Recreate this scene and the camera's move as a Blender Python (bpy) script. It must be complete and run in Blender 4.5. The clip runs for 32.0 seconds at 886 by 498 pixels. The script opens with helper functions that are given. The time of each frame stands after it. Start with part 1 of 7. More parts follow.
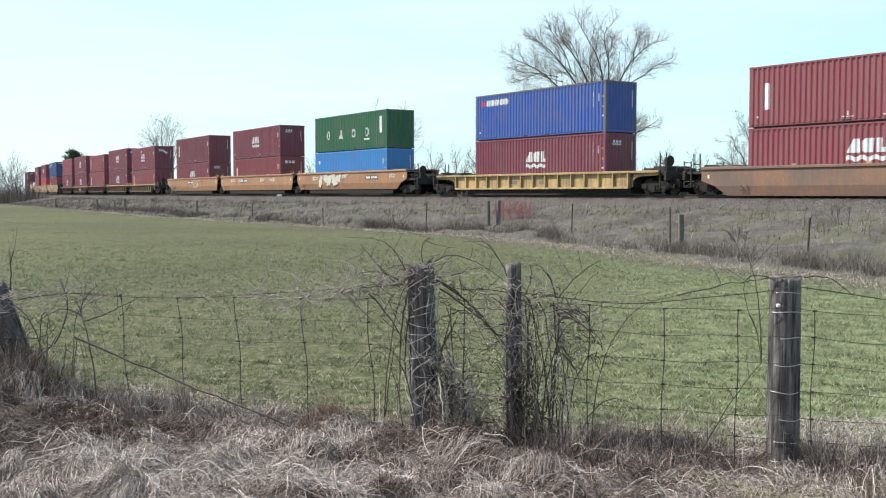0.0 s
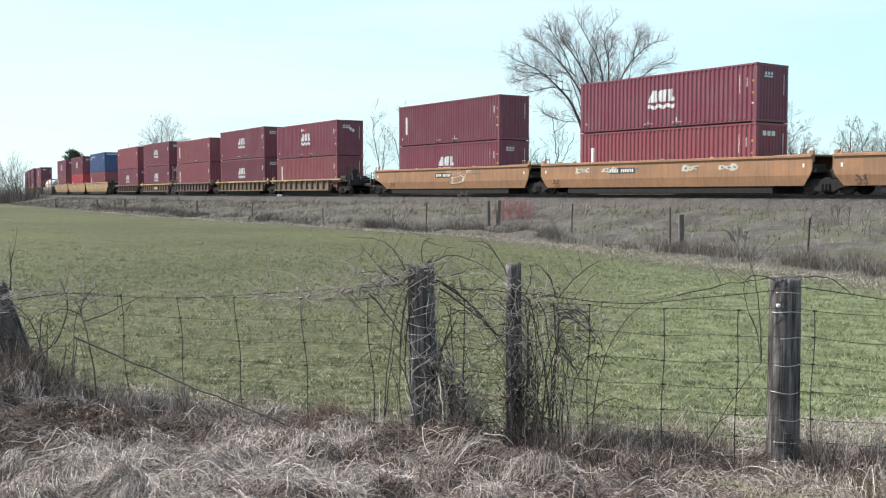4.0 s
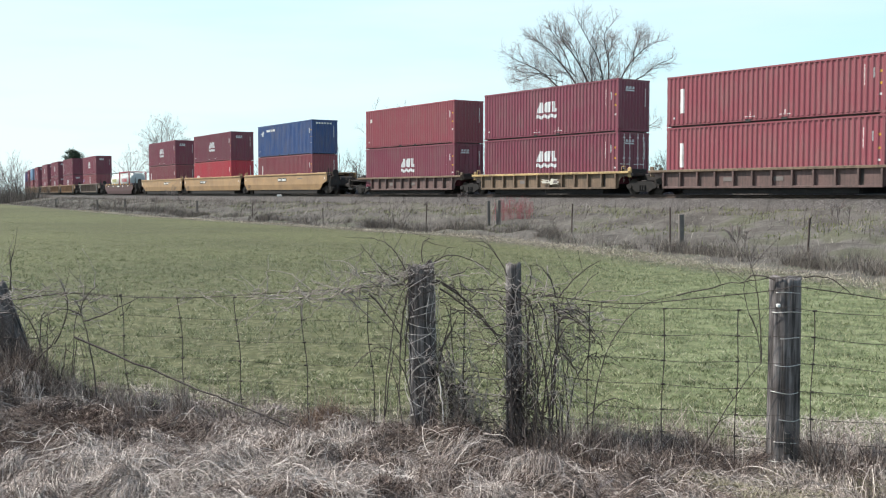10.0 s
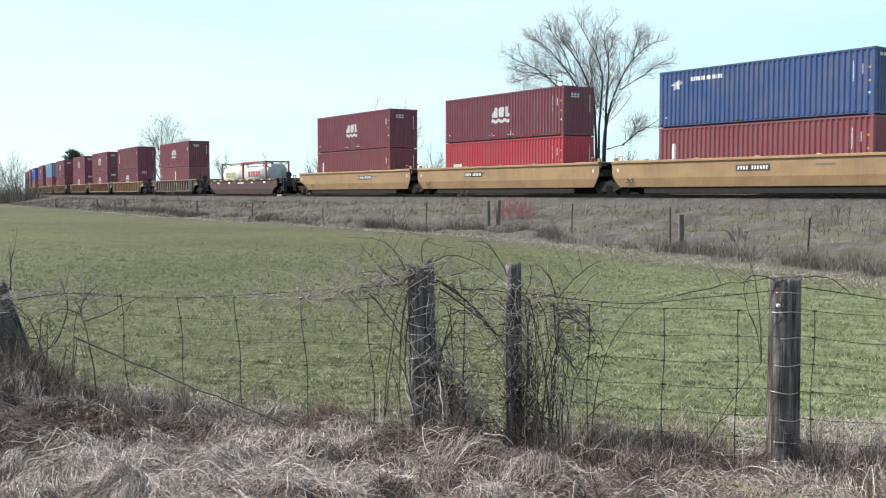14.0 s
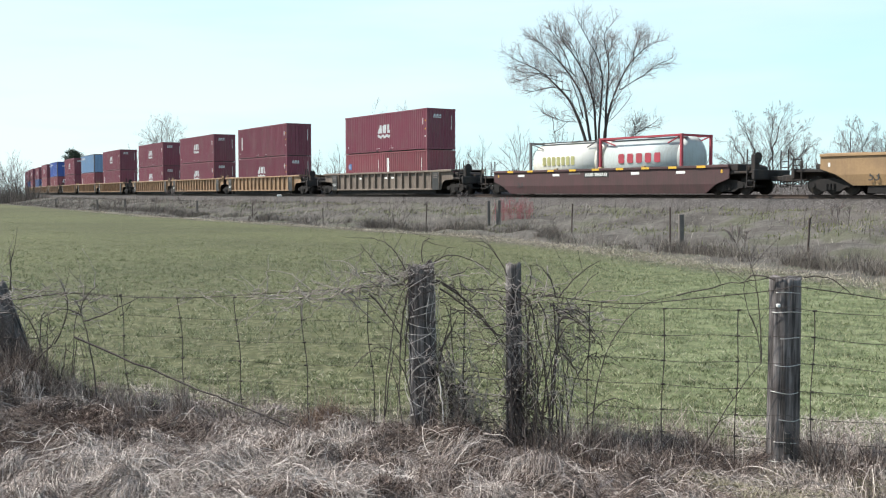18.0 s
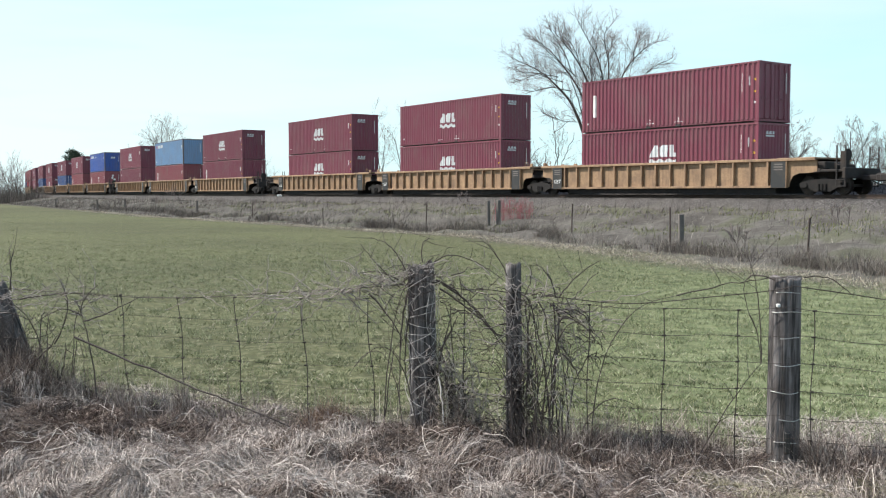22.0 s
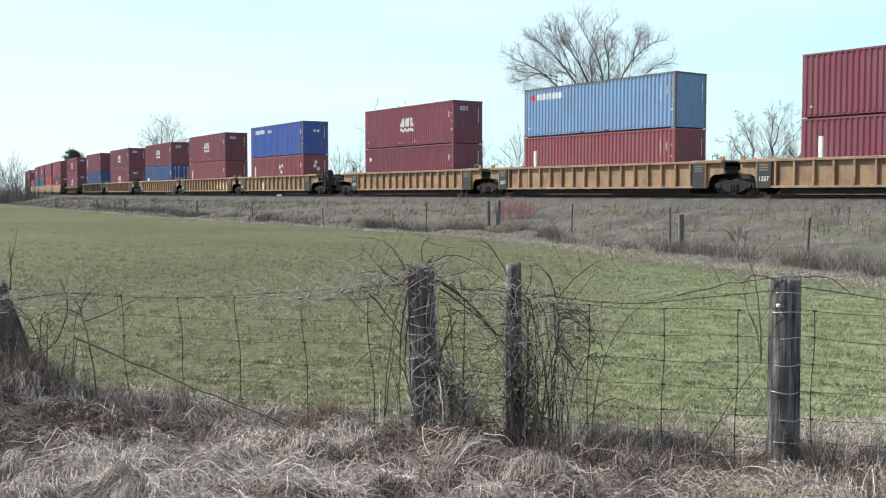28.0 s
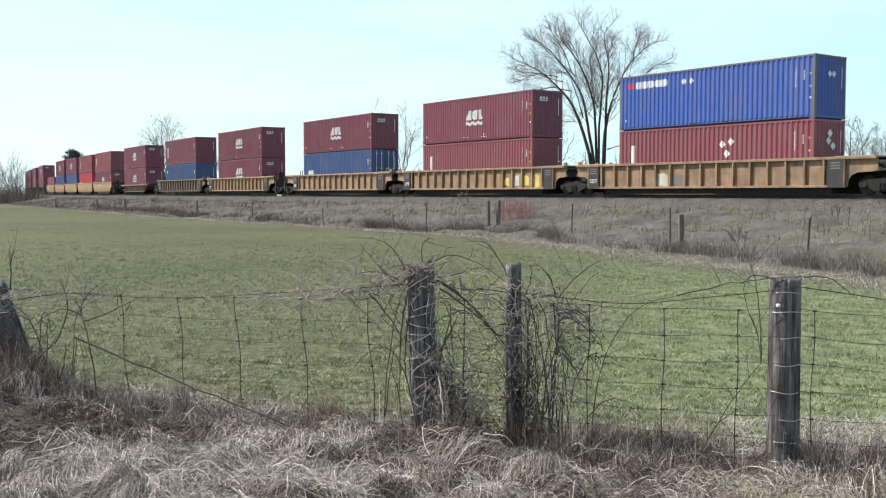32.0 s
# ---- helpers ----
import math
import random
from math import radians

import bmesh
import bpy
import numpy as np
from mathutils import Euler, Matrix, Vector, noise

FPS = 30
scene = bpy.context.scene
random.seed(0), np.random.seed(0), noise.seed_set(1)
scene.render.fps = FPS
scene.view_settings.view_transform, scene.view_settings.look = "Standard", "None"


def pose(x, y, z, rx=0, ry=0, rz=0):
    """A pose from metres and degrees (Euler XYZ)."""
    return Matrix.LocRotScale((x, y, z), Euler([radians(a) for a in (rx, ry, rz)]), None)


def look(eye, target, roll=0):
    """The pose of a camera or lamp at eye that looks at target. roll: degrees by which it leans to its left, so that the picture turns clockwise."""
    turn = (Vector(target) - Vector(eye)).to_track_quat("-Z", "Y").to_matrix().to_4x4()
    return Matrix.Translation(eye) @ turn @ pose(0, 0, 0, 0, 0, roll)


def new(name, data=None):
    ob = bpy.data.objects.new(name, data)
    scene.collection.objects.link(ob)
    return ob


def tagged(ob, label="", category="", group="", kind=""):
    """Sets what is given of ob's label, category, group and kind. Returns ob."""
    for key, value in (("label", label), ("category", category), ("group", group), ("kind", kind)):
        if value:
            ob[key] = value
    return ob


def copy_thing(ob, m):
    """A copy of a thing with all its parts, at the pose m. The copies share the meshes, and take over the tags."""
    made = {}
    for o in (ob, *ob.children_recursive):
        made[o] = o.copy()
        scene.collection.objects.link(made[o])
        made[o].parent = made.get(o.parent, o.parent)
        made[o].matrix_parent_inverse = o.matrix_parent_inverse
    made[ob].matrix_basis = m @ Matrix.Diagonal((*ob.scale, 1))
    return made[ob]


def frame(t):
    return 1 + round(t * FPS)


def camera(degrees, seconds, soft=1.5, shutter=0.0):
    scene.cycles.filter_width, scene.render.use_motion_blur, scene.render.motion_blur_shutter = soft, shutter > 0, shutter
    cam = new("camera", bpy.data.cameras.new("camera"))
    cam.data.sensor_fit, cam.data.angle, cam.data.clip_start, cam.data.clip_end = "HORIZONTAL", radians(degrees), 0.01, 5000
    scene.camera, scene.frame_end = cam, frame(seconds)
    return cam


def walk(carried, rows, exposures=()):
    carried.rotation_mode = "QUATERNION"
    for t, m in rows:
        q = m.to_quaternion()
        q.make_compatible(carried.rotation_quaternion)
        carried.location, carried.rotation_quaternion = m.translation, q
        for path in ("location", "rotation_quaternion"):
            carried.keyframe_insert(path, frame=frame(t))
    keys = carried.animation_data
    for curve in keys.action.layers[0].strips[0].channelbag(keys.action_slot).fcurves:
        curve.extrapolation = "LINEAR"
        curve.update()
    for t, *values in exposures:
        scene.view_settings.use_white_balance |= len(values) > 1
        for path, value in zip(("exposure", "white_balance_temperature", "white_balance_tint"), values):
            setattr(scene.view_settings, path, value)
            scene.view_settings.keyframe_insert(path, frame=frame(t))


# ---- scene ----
# ---------------------------------------------------------------- camera
EYE = 1.75                      # camera height above the field
SECONDS = 32.0
cam = camera(46.97, SECONDS, soft=1.15, shutter=0.1)
CAM_POSE = pose(0, 0, EYE, 90 - 3.092, 0, 0)
walk(cam, [(0.0, CAM_POSE), (SECONDS, CAM_POSE)])
scene.view_settings.exposure = 0.32

# ---------------------------------------------------------------- sky and sun
SUN_DIR = Vector((-0.92, 0.10, 1.08)).normalized()
world = bpy.data.worlds.new("sky")
scene.world = world
world.use_nodes = True
wn = world.node_tree
sky = wn.nodes.new("ShaderNodeTexSky")
sky.sky_type = "NISHITA"
sky.sun_disc = False
sky.sun_elevation = math.asin(SUN_DIR.z)
sky.sun_rotation = math.atan2(SUN_DIR.x, SUN_DIR.y)
sky.air_density, sky.dust_density, sky.ozone_density = 1.0, 0.7, 1.2
# a thin veil of high cloud, denser towards the horizon
veil_co = wn.nodes.new("ShaderNodeTexCoord")
veil_sep = wn.nodes.new("ShaderNodeSeparateXYZ")
wn.links.new(veil_co.outputs["Generated"], veil_sep.inputs[0])
veil_map = wn.nodes.new("ShaderNodeMapping")
veil_map.inputs["Scale"].default_value = (1.6, 1.6, 6.0)
wn.links.new(veil_co.outputs["Generated"], veil_map.inputs[0])
veil_noise = wn.nodes.new("ShaderNodeTexNoise")
veil_noise.inputs["Scale"].default_value, veil_noise.inputs["Detail"].default_value = 1.6, 6
wn.links.new(veil_map.outputs[0], veil_noise.inputs["Vector"])
veil_low = wn.nodes.new("ShaderNodeMapRange")
veil_low.inputs[1].default_value, veil_low.inputs[2].default_value = 0.0, 0.75
veil_low.inputs[3].default_value, veil_low.inputs[4].default_value = 0.85, 0.1
wn.links.new(veil_sep.outputs[2], veil_low.inputs[0])
veil_fac = wn.nodes.new("ShaderNodeMath")
veil_fac.operation = "MULTIPLY_ADD"
veil_fac.use_clamp = True
veil_fac.inputs[1].default_value = 0.5
veil_fac.inputs[2].default_value = -0.25
wn.links.new(veil_noise.outputs[0], veil_fac.inputs[0])
veil_sum = wn.nodes.new("ShaderNodeMath")
veil_sum.use_clamp = True
wn.links.new(veil_fac.outputs[0], veil_sum.inputs[0])
wn.links.new(veil_low.outputs[0], veil_sum.inputs[1])
veil_mix = wn.nodes.new("ShaderNodeMix")
veil_mix.data_type = "RGBA"
# the veil is whiter on the sun's side, bluer away from it
veil_dot = wn.nodes.new("ShaderNodeVectorMath")
veil_dot.operation = "DOT_PRODUCT"
veil_dot.inputs[1].default_value = SUN_DIR
wn.links.new(veil_co.outputs["Generated"], veil_dot.inputs[0])
veil_side = wn.nodes.new("ShaderNodeMapRange")
veil_side.inputs[1].default_value, veil_side.inputs[2].default_value = -0.25, 0.45
wn.links.new(veil_dot.outputs["Value"], veil_side.inputs[0])
veil_tone = wn.nodes.new("ShaderNodeMix")
veil_tone.data_type = "RGBA"
veil_tone.inputs[6].default_value, veil_tone.inputs[7].default_value = (4.05, 6.2, 6.7, 1), (5.3, 6.6, 6.8, 1)
veil_streak = wn.nodes.new("ShaderNodeTexNoise")
veil_streak.inputs["Scale"].default_value, veil_streak.inputs["Detail"].default_value = 2.4, 5
veil_long = wn.nodes.new("ShaderNodeMapping")
veil_long.inputs["Scale"].default_value, veil_long.inputs["Rotation"].default_value = (1.0, 1.0, 7.0), (0.0, 0.22, 0.0)
wn.links.new(veil_co.outputs["Generated"], veil_long.inputs[0])
wn.links.new(veil_long.outputs[0], veil_streak.inputs["Vector"])
veil_wisp = wn.nodes.new("ShaderNodeMath")
veil_wisp.operation = "MULTIPLY_ADD"
veil_wisp.inputs[1].default_value, veil_wisp.inputs[2].default_value = 2.6, -1.25
wn.links.new(veil_streak.outputs[0], veil_wisp.inputs[0])
veil_both = wn.nodes.new("ShaderNodeMath")
veil_both.use_clamp = True
wn.links.new(veil_side.outputs[0], veil_both.inputs[0])
wn.links.new(veil_wisp.outputs[0], veil_both.inputs[1])
wn.links.new(veil_both.outputs[0], veil_tone.inputs[0])
wn.links.new(veil_tone.outputs[2], veil_mix.inputs[7])
wn.links.new(veil_sum.outputs[0], veil_mix.inputs[0])
wn.links.new(sky.outputs[0], veil_mix.inputs[6])
wn.links.new(veil_mix.outputs[2], wn.nodes["Background"].inputs[0])
wn.nodes["Background"].inputs[1].default_value = 0.14
sun_data = bpy.data.lights.new("sun", "SUN")
sun_data.energy, sun_data.angle, sun_data.color = 5.0, radians(0.6), (1.0, 0.95, 0.87)
sun = new("sun", sun_data)
sun.matrix_world = look(SUN_DIR * 50, (0, 0, 0))


# ---------------------------------------------------------------- materials
def mat(name, base, rough=0.7, metal=0.0, spread=0.25, scale=3.0, fine=40.0, bump=0.15, dirt=(0.12, 0.09, 0.06), dirty=0.3,
        streak=0.0, vary=0.0, coords="Object", worn=0.48):
    """A surface with broad stains, fine grain and relief, optionally streaked downwards and varied from piece to piece."""
    m = bpy.data.materials.new(name)
    m.use_nodes = True
    t = m.node_tree
    n, link = t.nodes, t.links
    bsdf = n["Principled BSDF"]
    bsdf.inputs["Roughness"].default_value = rough
    bsdf.inputs["Metallic"].default_value = metal
    co = n.new("ShaderNodeTexCoord")
    info = n.new("ShaderNodeObjectInfo")
    shift = n.new("ShaderNodeVectorMath")
    shift.operation = "MULTIPLY_ADD"
    comb = n.new("ShaderNodeCombineXYZ")
    for k in range(3):
        link.new(info.outputs["Random"], comb.inputs[k])
    shift.inputs[1].default_value = (37, 11, 53)
    link.new(comb.outputs[0], shift.inputs[0])
    link.new(co.outputs[coords], shift.inputs[2])
    big = n.new("ShaderNodeTexNoise")
    big.inputs["Scale"].default_value, big.inputs["Detail"].default_value = scale, 5
    link.new(shift.outputs[0], big.inputs["Vector"])
    small = n.new("ShaderNodeTexNoise")
    small.inputs["Scale"].default_value, small.inputs["Detail"].default_value = fine, 4
    link.new(shift.outputs[0], small.inputs["Vector"])
    src = big.outputs[0]
    if streak:
        mp = n.new("ShaderNodeMapping")
        mp.inputs["Scale"].default_value = (5, 5, 0.35)
        link.new(shift.outputs[0], mp.inputs[0])
        st = n.new("ShaderNodeTexNoise")
        st.inputs["Scale"].default_value, st.inputs["Detail"].default_value = 2.0, 5
        link.new(mp.outputs[0], st.inputs["Vector"])
        mix = n.new("ShaderNodeMix")
        mix.inputs[0].default_value = streak
        link.new(big.outputs[0], mix.inputs[2])
        link.new(st.outputs[0], mix.inputs[3])
        src = mix.outputs[0]
    ramp = n.new("ShaderNodeValToRGB")
    ramp.color_ramp.elements[0].position, ramp.color_ramp.elements[1].position = worn, worn + 0.25
    ramp.color_ramp.elements[0].color, ramp.color_ramp.elements[1].color = (0, 0, 0, 1), (dirty, dirty, dirty, 1)
    link.new(src, ramp.inputs[0])
    tone = n.new("ShaderNodeMix")
    tone.data_type = "RGBA"
    lo, hi = [c * (1 - spread) for c in base], [min(1, c * (1 + spread)) for c in base]
    tone.inputs[6].default_value, tone.inputs[7].default_value = (*lo, 1), (*hi, 1)
    link.new(small.outputs[0], tone.inputs[0])
    soil = n.new("ShaderNodeMix")
    soil.data_type = "RGBA"
    soil.inputs[7].default_value = (*dirt, 1)
    link.new(ramp.outputs[0], soil.inputs[0])
    link.new(tone.outputs[2], soil.inputs[6])
    out = soil.outputs[2]
    if vary:
        hs = n.new("ShaderNodeHueSaturation")
        mr = n.new("ShaderNodeMapRange")
        mr.inputs[3].default_value, mr.inputs[4].default_value = 1 - vary, 1 + vary
        link.new(info.outputs["Random"], mr.inputs[0])
        link.new(mr.outputs[0], hs.inputs["Value"])
        link.new(out, hs.inputs["Color"])
        out = hs.outputs[0]
    link.new(out, bsdf.inputs["Base Color"])
    if bump:
        bp = n.new("ShaderNodeBump")
        bp.inputs["Strength"].default_value, bp.inputs["Distance"].default_value = bump, 0.02
        link.new(small.outputs[0], bp.inputs["Height"])
        link.new(bp.outputs[0], bsdf.inputs["Normal"])
    return m


def paint(name, rgb, dirty=0.42):
    return mat(name, rgb, 0.5, 0.0, 0.12, 0.6, 25, 0.04, (0.19, 0.15, 0.13), dirty, 0.6, 0.12, worn=0.44)


PAINT = {
    "maroon": paint("maroon_paint", (0.192, 0.041, 0.067)),
    "rust": paint("rust_red_paint", (0.236, 0.057, 0.073)),
    "brick": paint("brick_red_paint", (0.258, 0.055, 0.073)),
    "red": paint("bright_red_paint", (0.42, 0.035, 0.055)),
    "blue": paint("royal_blue_paint", (0.04, 0.10, 0.37)),
    "navy": paint("navy_paint", (0.036, 0.078, 0.21)),
    "sky": paint("light_blue_paint", (0.05, 0.26, 0.62)),
    "greyblue": paint("faded_blue_paint", (0.16, 0.28, 0.45)),
    "green": paint("green_paint", (0.022, 0.13, 0.06)),
}
M_FRAME = mat("weathered_frame_paint", (0.13, 0.125, 0.13), 0.6, 0.1, 0.3, 1.5, 20, 0.1, (0.16, 0.09, 0.05), 0.5, 0.5)
M_STEEL = mat("dark_underframe_steel", (0.035, 0.03, 0.028), 0.8, 0.2, 0.4, 2, 20, 0.2, (0.09, 0.06, 0.04), 0.5)
M_WHEEL = mat("wheel_steel", (0.03, 0.025, 0.022), 0.6, 0.5, 0.3, 4, 30, 0.1)
M_WHITE = mat("white_marking", (0.78, 0.78, 0.75), 0.6, 0, 0.08, 2, 20, 0.0, (0.3, 0.25, 0.2), 0.3)
M_REDMARK = mat("red_marking", (0.6, 0.05, 0.06), 0.6, 0, 0.08, 2, 20, 0.0)
M_YELLOW = mat("yellow_marking", (0.7, 0.42, 0.04), 0.6, 0, 0.1, 2, 20, 0.0)
M_BLACKMARK = mat("black_marking", (0.03, 0.03, 0.03), 0.6, 0, 0.2, 2, 20, 0.0)
CAR_PAINT = {
    "orange": mat("orange_brown_car_paint", (0.375, 0.195, 0.10), 0.6, 0, 0.2, 0.8, 14, 0.1, (0.13, 0.09, 0.065), 0.6, 0.5, 0.08, worn=0.40),
    "yellow": mat("yellow_car_paint", (0.50, 0.35, 0.155), 0.6, 0, 0.3, 0.8, 14, 0.1, (0.10, 0.07, 0.05), 0.8, 0.5, 0.08, worn=0.40),
    "tan": mat("tan_yellow_car_paint", (0.33, 0.21, 0.12), 0.65, 0, 0.35, 1.4, 12, 0.12, (0.12, 0.075, 0.052), 0.75, 0.35, 0.12, worn=0.40),
    "honey": mat("honey_yellow_car_paint", (0.37, 0.235, 0.118), 0.6, 0, 0.18, 0.7, 10, 0.08, (0.17, 0.11, 0.07), 0.6, 0.25, 0.08, worn=0.42),
    "brown": mat("weathered_brown_car_paint", (0.19, 0.13, 0.085), 0.7, 0, 0.3, 0.8, 14, 0.1, (0.05, 0.04, 0.03), 0.8, 0.5, 0.08, worn=0.40),
    "umber": mat("umber_car_paint", (0.23, 0.125, 0.078), 0.65, 0, 0.3, 0.6, 12, 0.1, (0.10, 0.09, 0.085), 0.75, 0.4, 0.08, worn=0.40),
    "plum": mat("worn_plum_car_paint", (0.135, 0.082, 0.074), 0.7, 0, 0.35, 0.9, 14, 0.12, (0.055, 0.042, 0.036), 0.75, 0.55, 0.08, worn=0.40),
    "taupe": mat("dirty_taupe_car_paint", (0.20, 0.16, 0.128), 0.7, 0, 0.4, 1.3, 12, 0.12, (0.075, 0.055, 0.045), 0.75, 0.45, 0.08, worn=0.42),
    "dark": mat("dark_maroon_car_paint", (0.09, 0.042, 0.043), 0.7, 0, 0.3, 0.8, 14, 0.1, (0.045, 0.035, 0.03), 0.7, 0.5, 0.08, worn=0.40),
}
M_RAIL = mat("rail_steel", (0.06, 0.042, 0.034), 0.6, 0.5, 0.3, 3, 20, 0.1)
M_TIE = mat("creosoted_tie", (0.05, 0.04, 0.035), 0.9, 0, 0.3, 3, 30, 0.3)


def post_wood():
    """Weathered split wood: long dark checks, silver ridges, stains."""
    m = bpy.data.materials.new("weathered_post_wood")
    m.use_nodes = True
    n, link = m.node_tree.nodes, m.node_tree.links
    co, info = n.new("ShaderNodeTexCoord"), n.new("ShaderNodeObjectInfo")
    mp = n.new("ShaderNodeMapping")
    mp.inputs["Scale"].default_value = (42, 42, 2.2)
    link.new(co.outputs["Object"], mp.inputs[0])
    grain = n.new("ShaderNodeTexNoise")
    grain.inputs["Scale"].default_value, grain.inputs["Detail"].default_value, grain.inputs["Roughness"].default_value = 1.0, 6, 0.65
    link.new(mp.outputs[0], grain.inputs["Vector"])
    ramp = n.new("ShaderNodeValToRGB")
    e = ramp.color_ramp.elements
    e.new(0.5), e.new(0.5)
    for k, (q, c) in zip(e, ((0.30, (0.012, 0.011, 0.010)), (0.42, (0.065, 0.059, 0.056)), (0.55, (0.165, 0.153, 0.147)), (0.75, (0.37, 0.352, 0.34)))):
        k.position, k.color = q, (*c, 1)
    link.new(grain.outputs[0], ramp.inputs[0])
    stain = n.new("ShaderNodeTexNoise")
    stain.inputs["Scale"].default_value, stain.inputs["Detail"].default_value = 3.0, 4
    link.new(co.outputs["Object"], stain.inputs["Vector"])
    tint = n.new("ShaderNodeValToRGB")
    tint.color_ramp.elements[0].position, tint.color_ramp.elements[1].position = 0.35, 0.65
    tint.color_ramp.elements[0].color, tint.color_ramp.elements[1].color = (0.60, 0.56, 0.56, 1), (1.15, 1.12, 1.12, 1)
    link.new(stain.outputs[0], tint.inputs[0])
    mul = n.new("ShaderNodeMix")
    mul.data_type, mul.blend_type = "RGBA", "MULTIPLY"
    mul.inputs[0].default_value = 1.0
    link.new(ramp.outputs[0], mul.inputs[6])
    link.new(tint.outputs[0], mul.inputs[7])
    bsdf = n["Principled BSDF"]
    bsdf.inputs["Roughness"].default_value = 0.9
    link.new(mul.outputs[2], bsdf.inputs["Base Color"])
    bp = n.new("ShaderNodeBump")
    bp.inputs["Strength"].default_value, bp.inputs["Distance"].default_value = 0.9, 0.012
    link.new(grain.outputs[0], bp.inputs["Height"])
    link.new(bp.outputs[0], bsdf.inputs["Normal"])
    return m


M_POST = post_wood()
M_WIRE = mat("fence_wire", (0.07, 0.06, 0.055), 0.6, 0.6, 0.3, 20, 60, 0.0)
M_BARK = mat("grey_bark", (0.042, 0.036, 0.034), 0.95, 0, 0.4, 2, 25, 0.4)
M_TWIG = mat("twig_bark", (0.19, 0.158, 0.15), 0.9, 0, 0.3, 2, 25, 0.1)
M_CANE = mat("bramble_cane", (0.06, 0.046, 0.042), 0.8, 0, 0.4, 6, 40, 0.1, (0.16, 0.135, 0.12), 0.2)
M_REDCANE = mat("red_osier_cane", (0.36, 0.11, 0.125), 0.7, 0, 0.3, 3, 30, 0.0)
M_NEEDLE = mat("conifer_needles", (0.02, 0.045, 0.022), 0.8, 0, 0.4, 2, 12, 0.0)


# ---------------------------------------------------------------- mesh helpers
def mesh_from(name, verts, faces, smooth=False):
    me = bpy.data.meshes.new(name)
    me.from_pydata([tuple(v) for v in verts], [], [tuple(f) for f in faces])
    me.update()
    if smooth:
        me.polygons.foreach_set("use_smooth", [True] * len(me.polygons))
    return me


def bm_mesh(name, bm):
    bmesh.ops.recalc_face_normals(bm, faces=bm.faces)
    me = bpy.data.meshes.new(name)
    bm.to_mesh(me)
    bm.free()
    return me


def add_box(bm, x0, x1, y0, y1, z0, z1, bevel=0.0):
    m = Matrix.LocRotScale(((x0 + x1) / 2, (y0 + y1) / 2, (z0 + z1) / 2), None, (x1 - x0, y1 - y0, z1 - z0))
    r = bmesh.ops.create_cube(bm, size=1.0, matrix=m)
    if bevel:
        edges = list({e for v in r["verts"] for e in v.link_edges})
        bmesh.ops.bevel(bm, geom=edges, offset=bevel, segments=1, affect="EDGES")


def box_mesh(name, *dims, bevel=0.0):
    bm = bmesh.new()
    add_box(bm, *dims, bevel=bevel)
    return bm_mesh(name, bm)


def add_cyl(bm, a, b, r0, r1=None, n=8):
    a, b = Vector(a), Vector(b)
    d = b - a
    m = Matrix.Translation((a + b) / 2) @ d.to_track_quat("Z", "Y").to_matrix().to_4x4()
    bmesh.ops.create_cone(bm, cap_ends=True, segments=n, radius1=r0, radius2=r0 if r1 is None else r1, depth=d.length, matrix=m)


def slab(name, outline, y0, y1):
    """A plate with the given outline in x and z, from y0 to y1."""
    k = len(outline)
    verts = [(x, y0, z) for x, z in outline] + [(x, y1, z) for x, z in outline]
    faces = [tuple(range(k)), tuple(range(2 * k - 1, k - 1, -1))]
    faces += [(i, i + k, (i + 1) % k + k, (i + 1) % k) for i in range(k)]
    bm = bmesh.new()
    vs = [bm.verts.new(v) for v in verts]
    for f in faces:
        bm.faces.new([vs[i] for i in f])
    return bm_mesh(name, bm)


def part(name, me, material, parent, at=None, label=""):
    """Links a mesh as one object under a thing or a part; the mesh may be shared, the material is the object's own."""
    ob = new(name, me)
    if not me.materials:
        me.materials.append(None)
    ob.material_slots[0].link = "OBJECT"
    ob.material_slots[0].material = material
    ob.parent = parent
    if at is not None:
        ob.matrix_basis = at
    if label:
        ob["label"] = label
    return ob


MESHES = {}


def shared(key, make):
    if key not in MESHES:
        MESHES[key] = make()
    return MESHES[key]


# ---------------------------------------------------------------- the line of the track
CURVE_S = (-420, -300, -230, -180, -140, -100, -60, -20, 20, 60)
CURVE_K = (0.30, 0.50, 0.60, 0.68, 0.64, 0.573, 0.674, 1.153, 1.589, 1.737)     # bends per kilometre
_s = np.arange(-900.0, 101.0, 1.0)
_k = np.interp(_s, CURVE_S, CURVE_K) / 1000
_k[_s < -420] = 0.0002
_phi = np.concatenate([[0], np.cumsum((_k[1:] + _k[:-1]) / 2)])
_phi -= np.interp(0, _s, _phi)
_x = np.concatenate([[0], np.cumsum((np.cos(_phi[1:]) + np.cos(_phi[:-1])) / 2)])
_y = np.concatenate([[0], np.cumsum((np.sin(_phi[1:]) + np.sin(_phi[:-1])) / 2)])
_x -= np.interp(0, _s, _x)
_y -= np.interp(0, _s, _y)
TURN, DIST = 0.977, 70.457
HALF = 1.219
RAIL_TOP = EYE - 0.03
LOAD_Z = EYE + 0.54             # underside of the lower containers


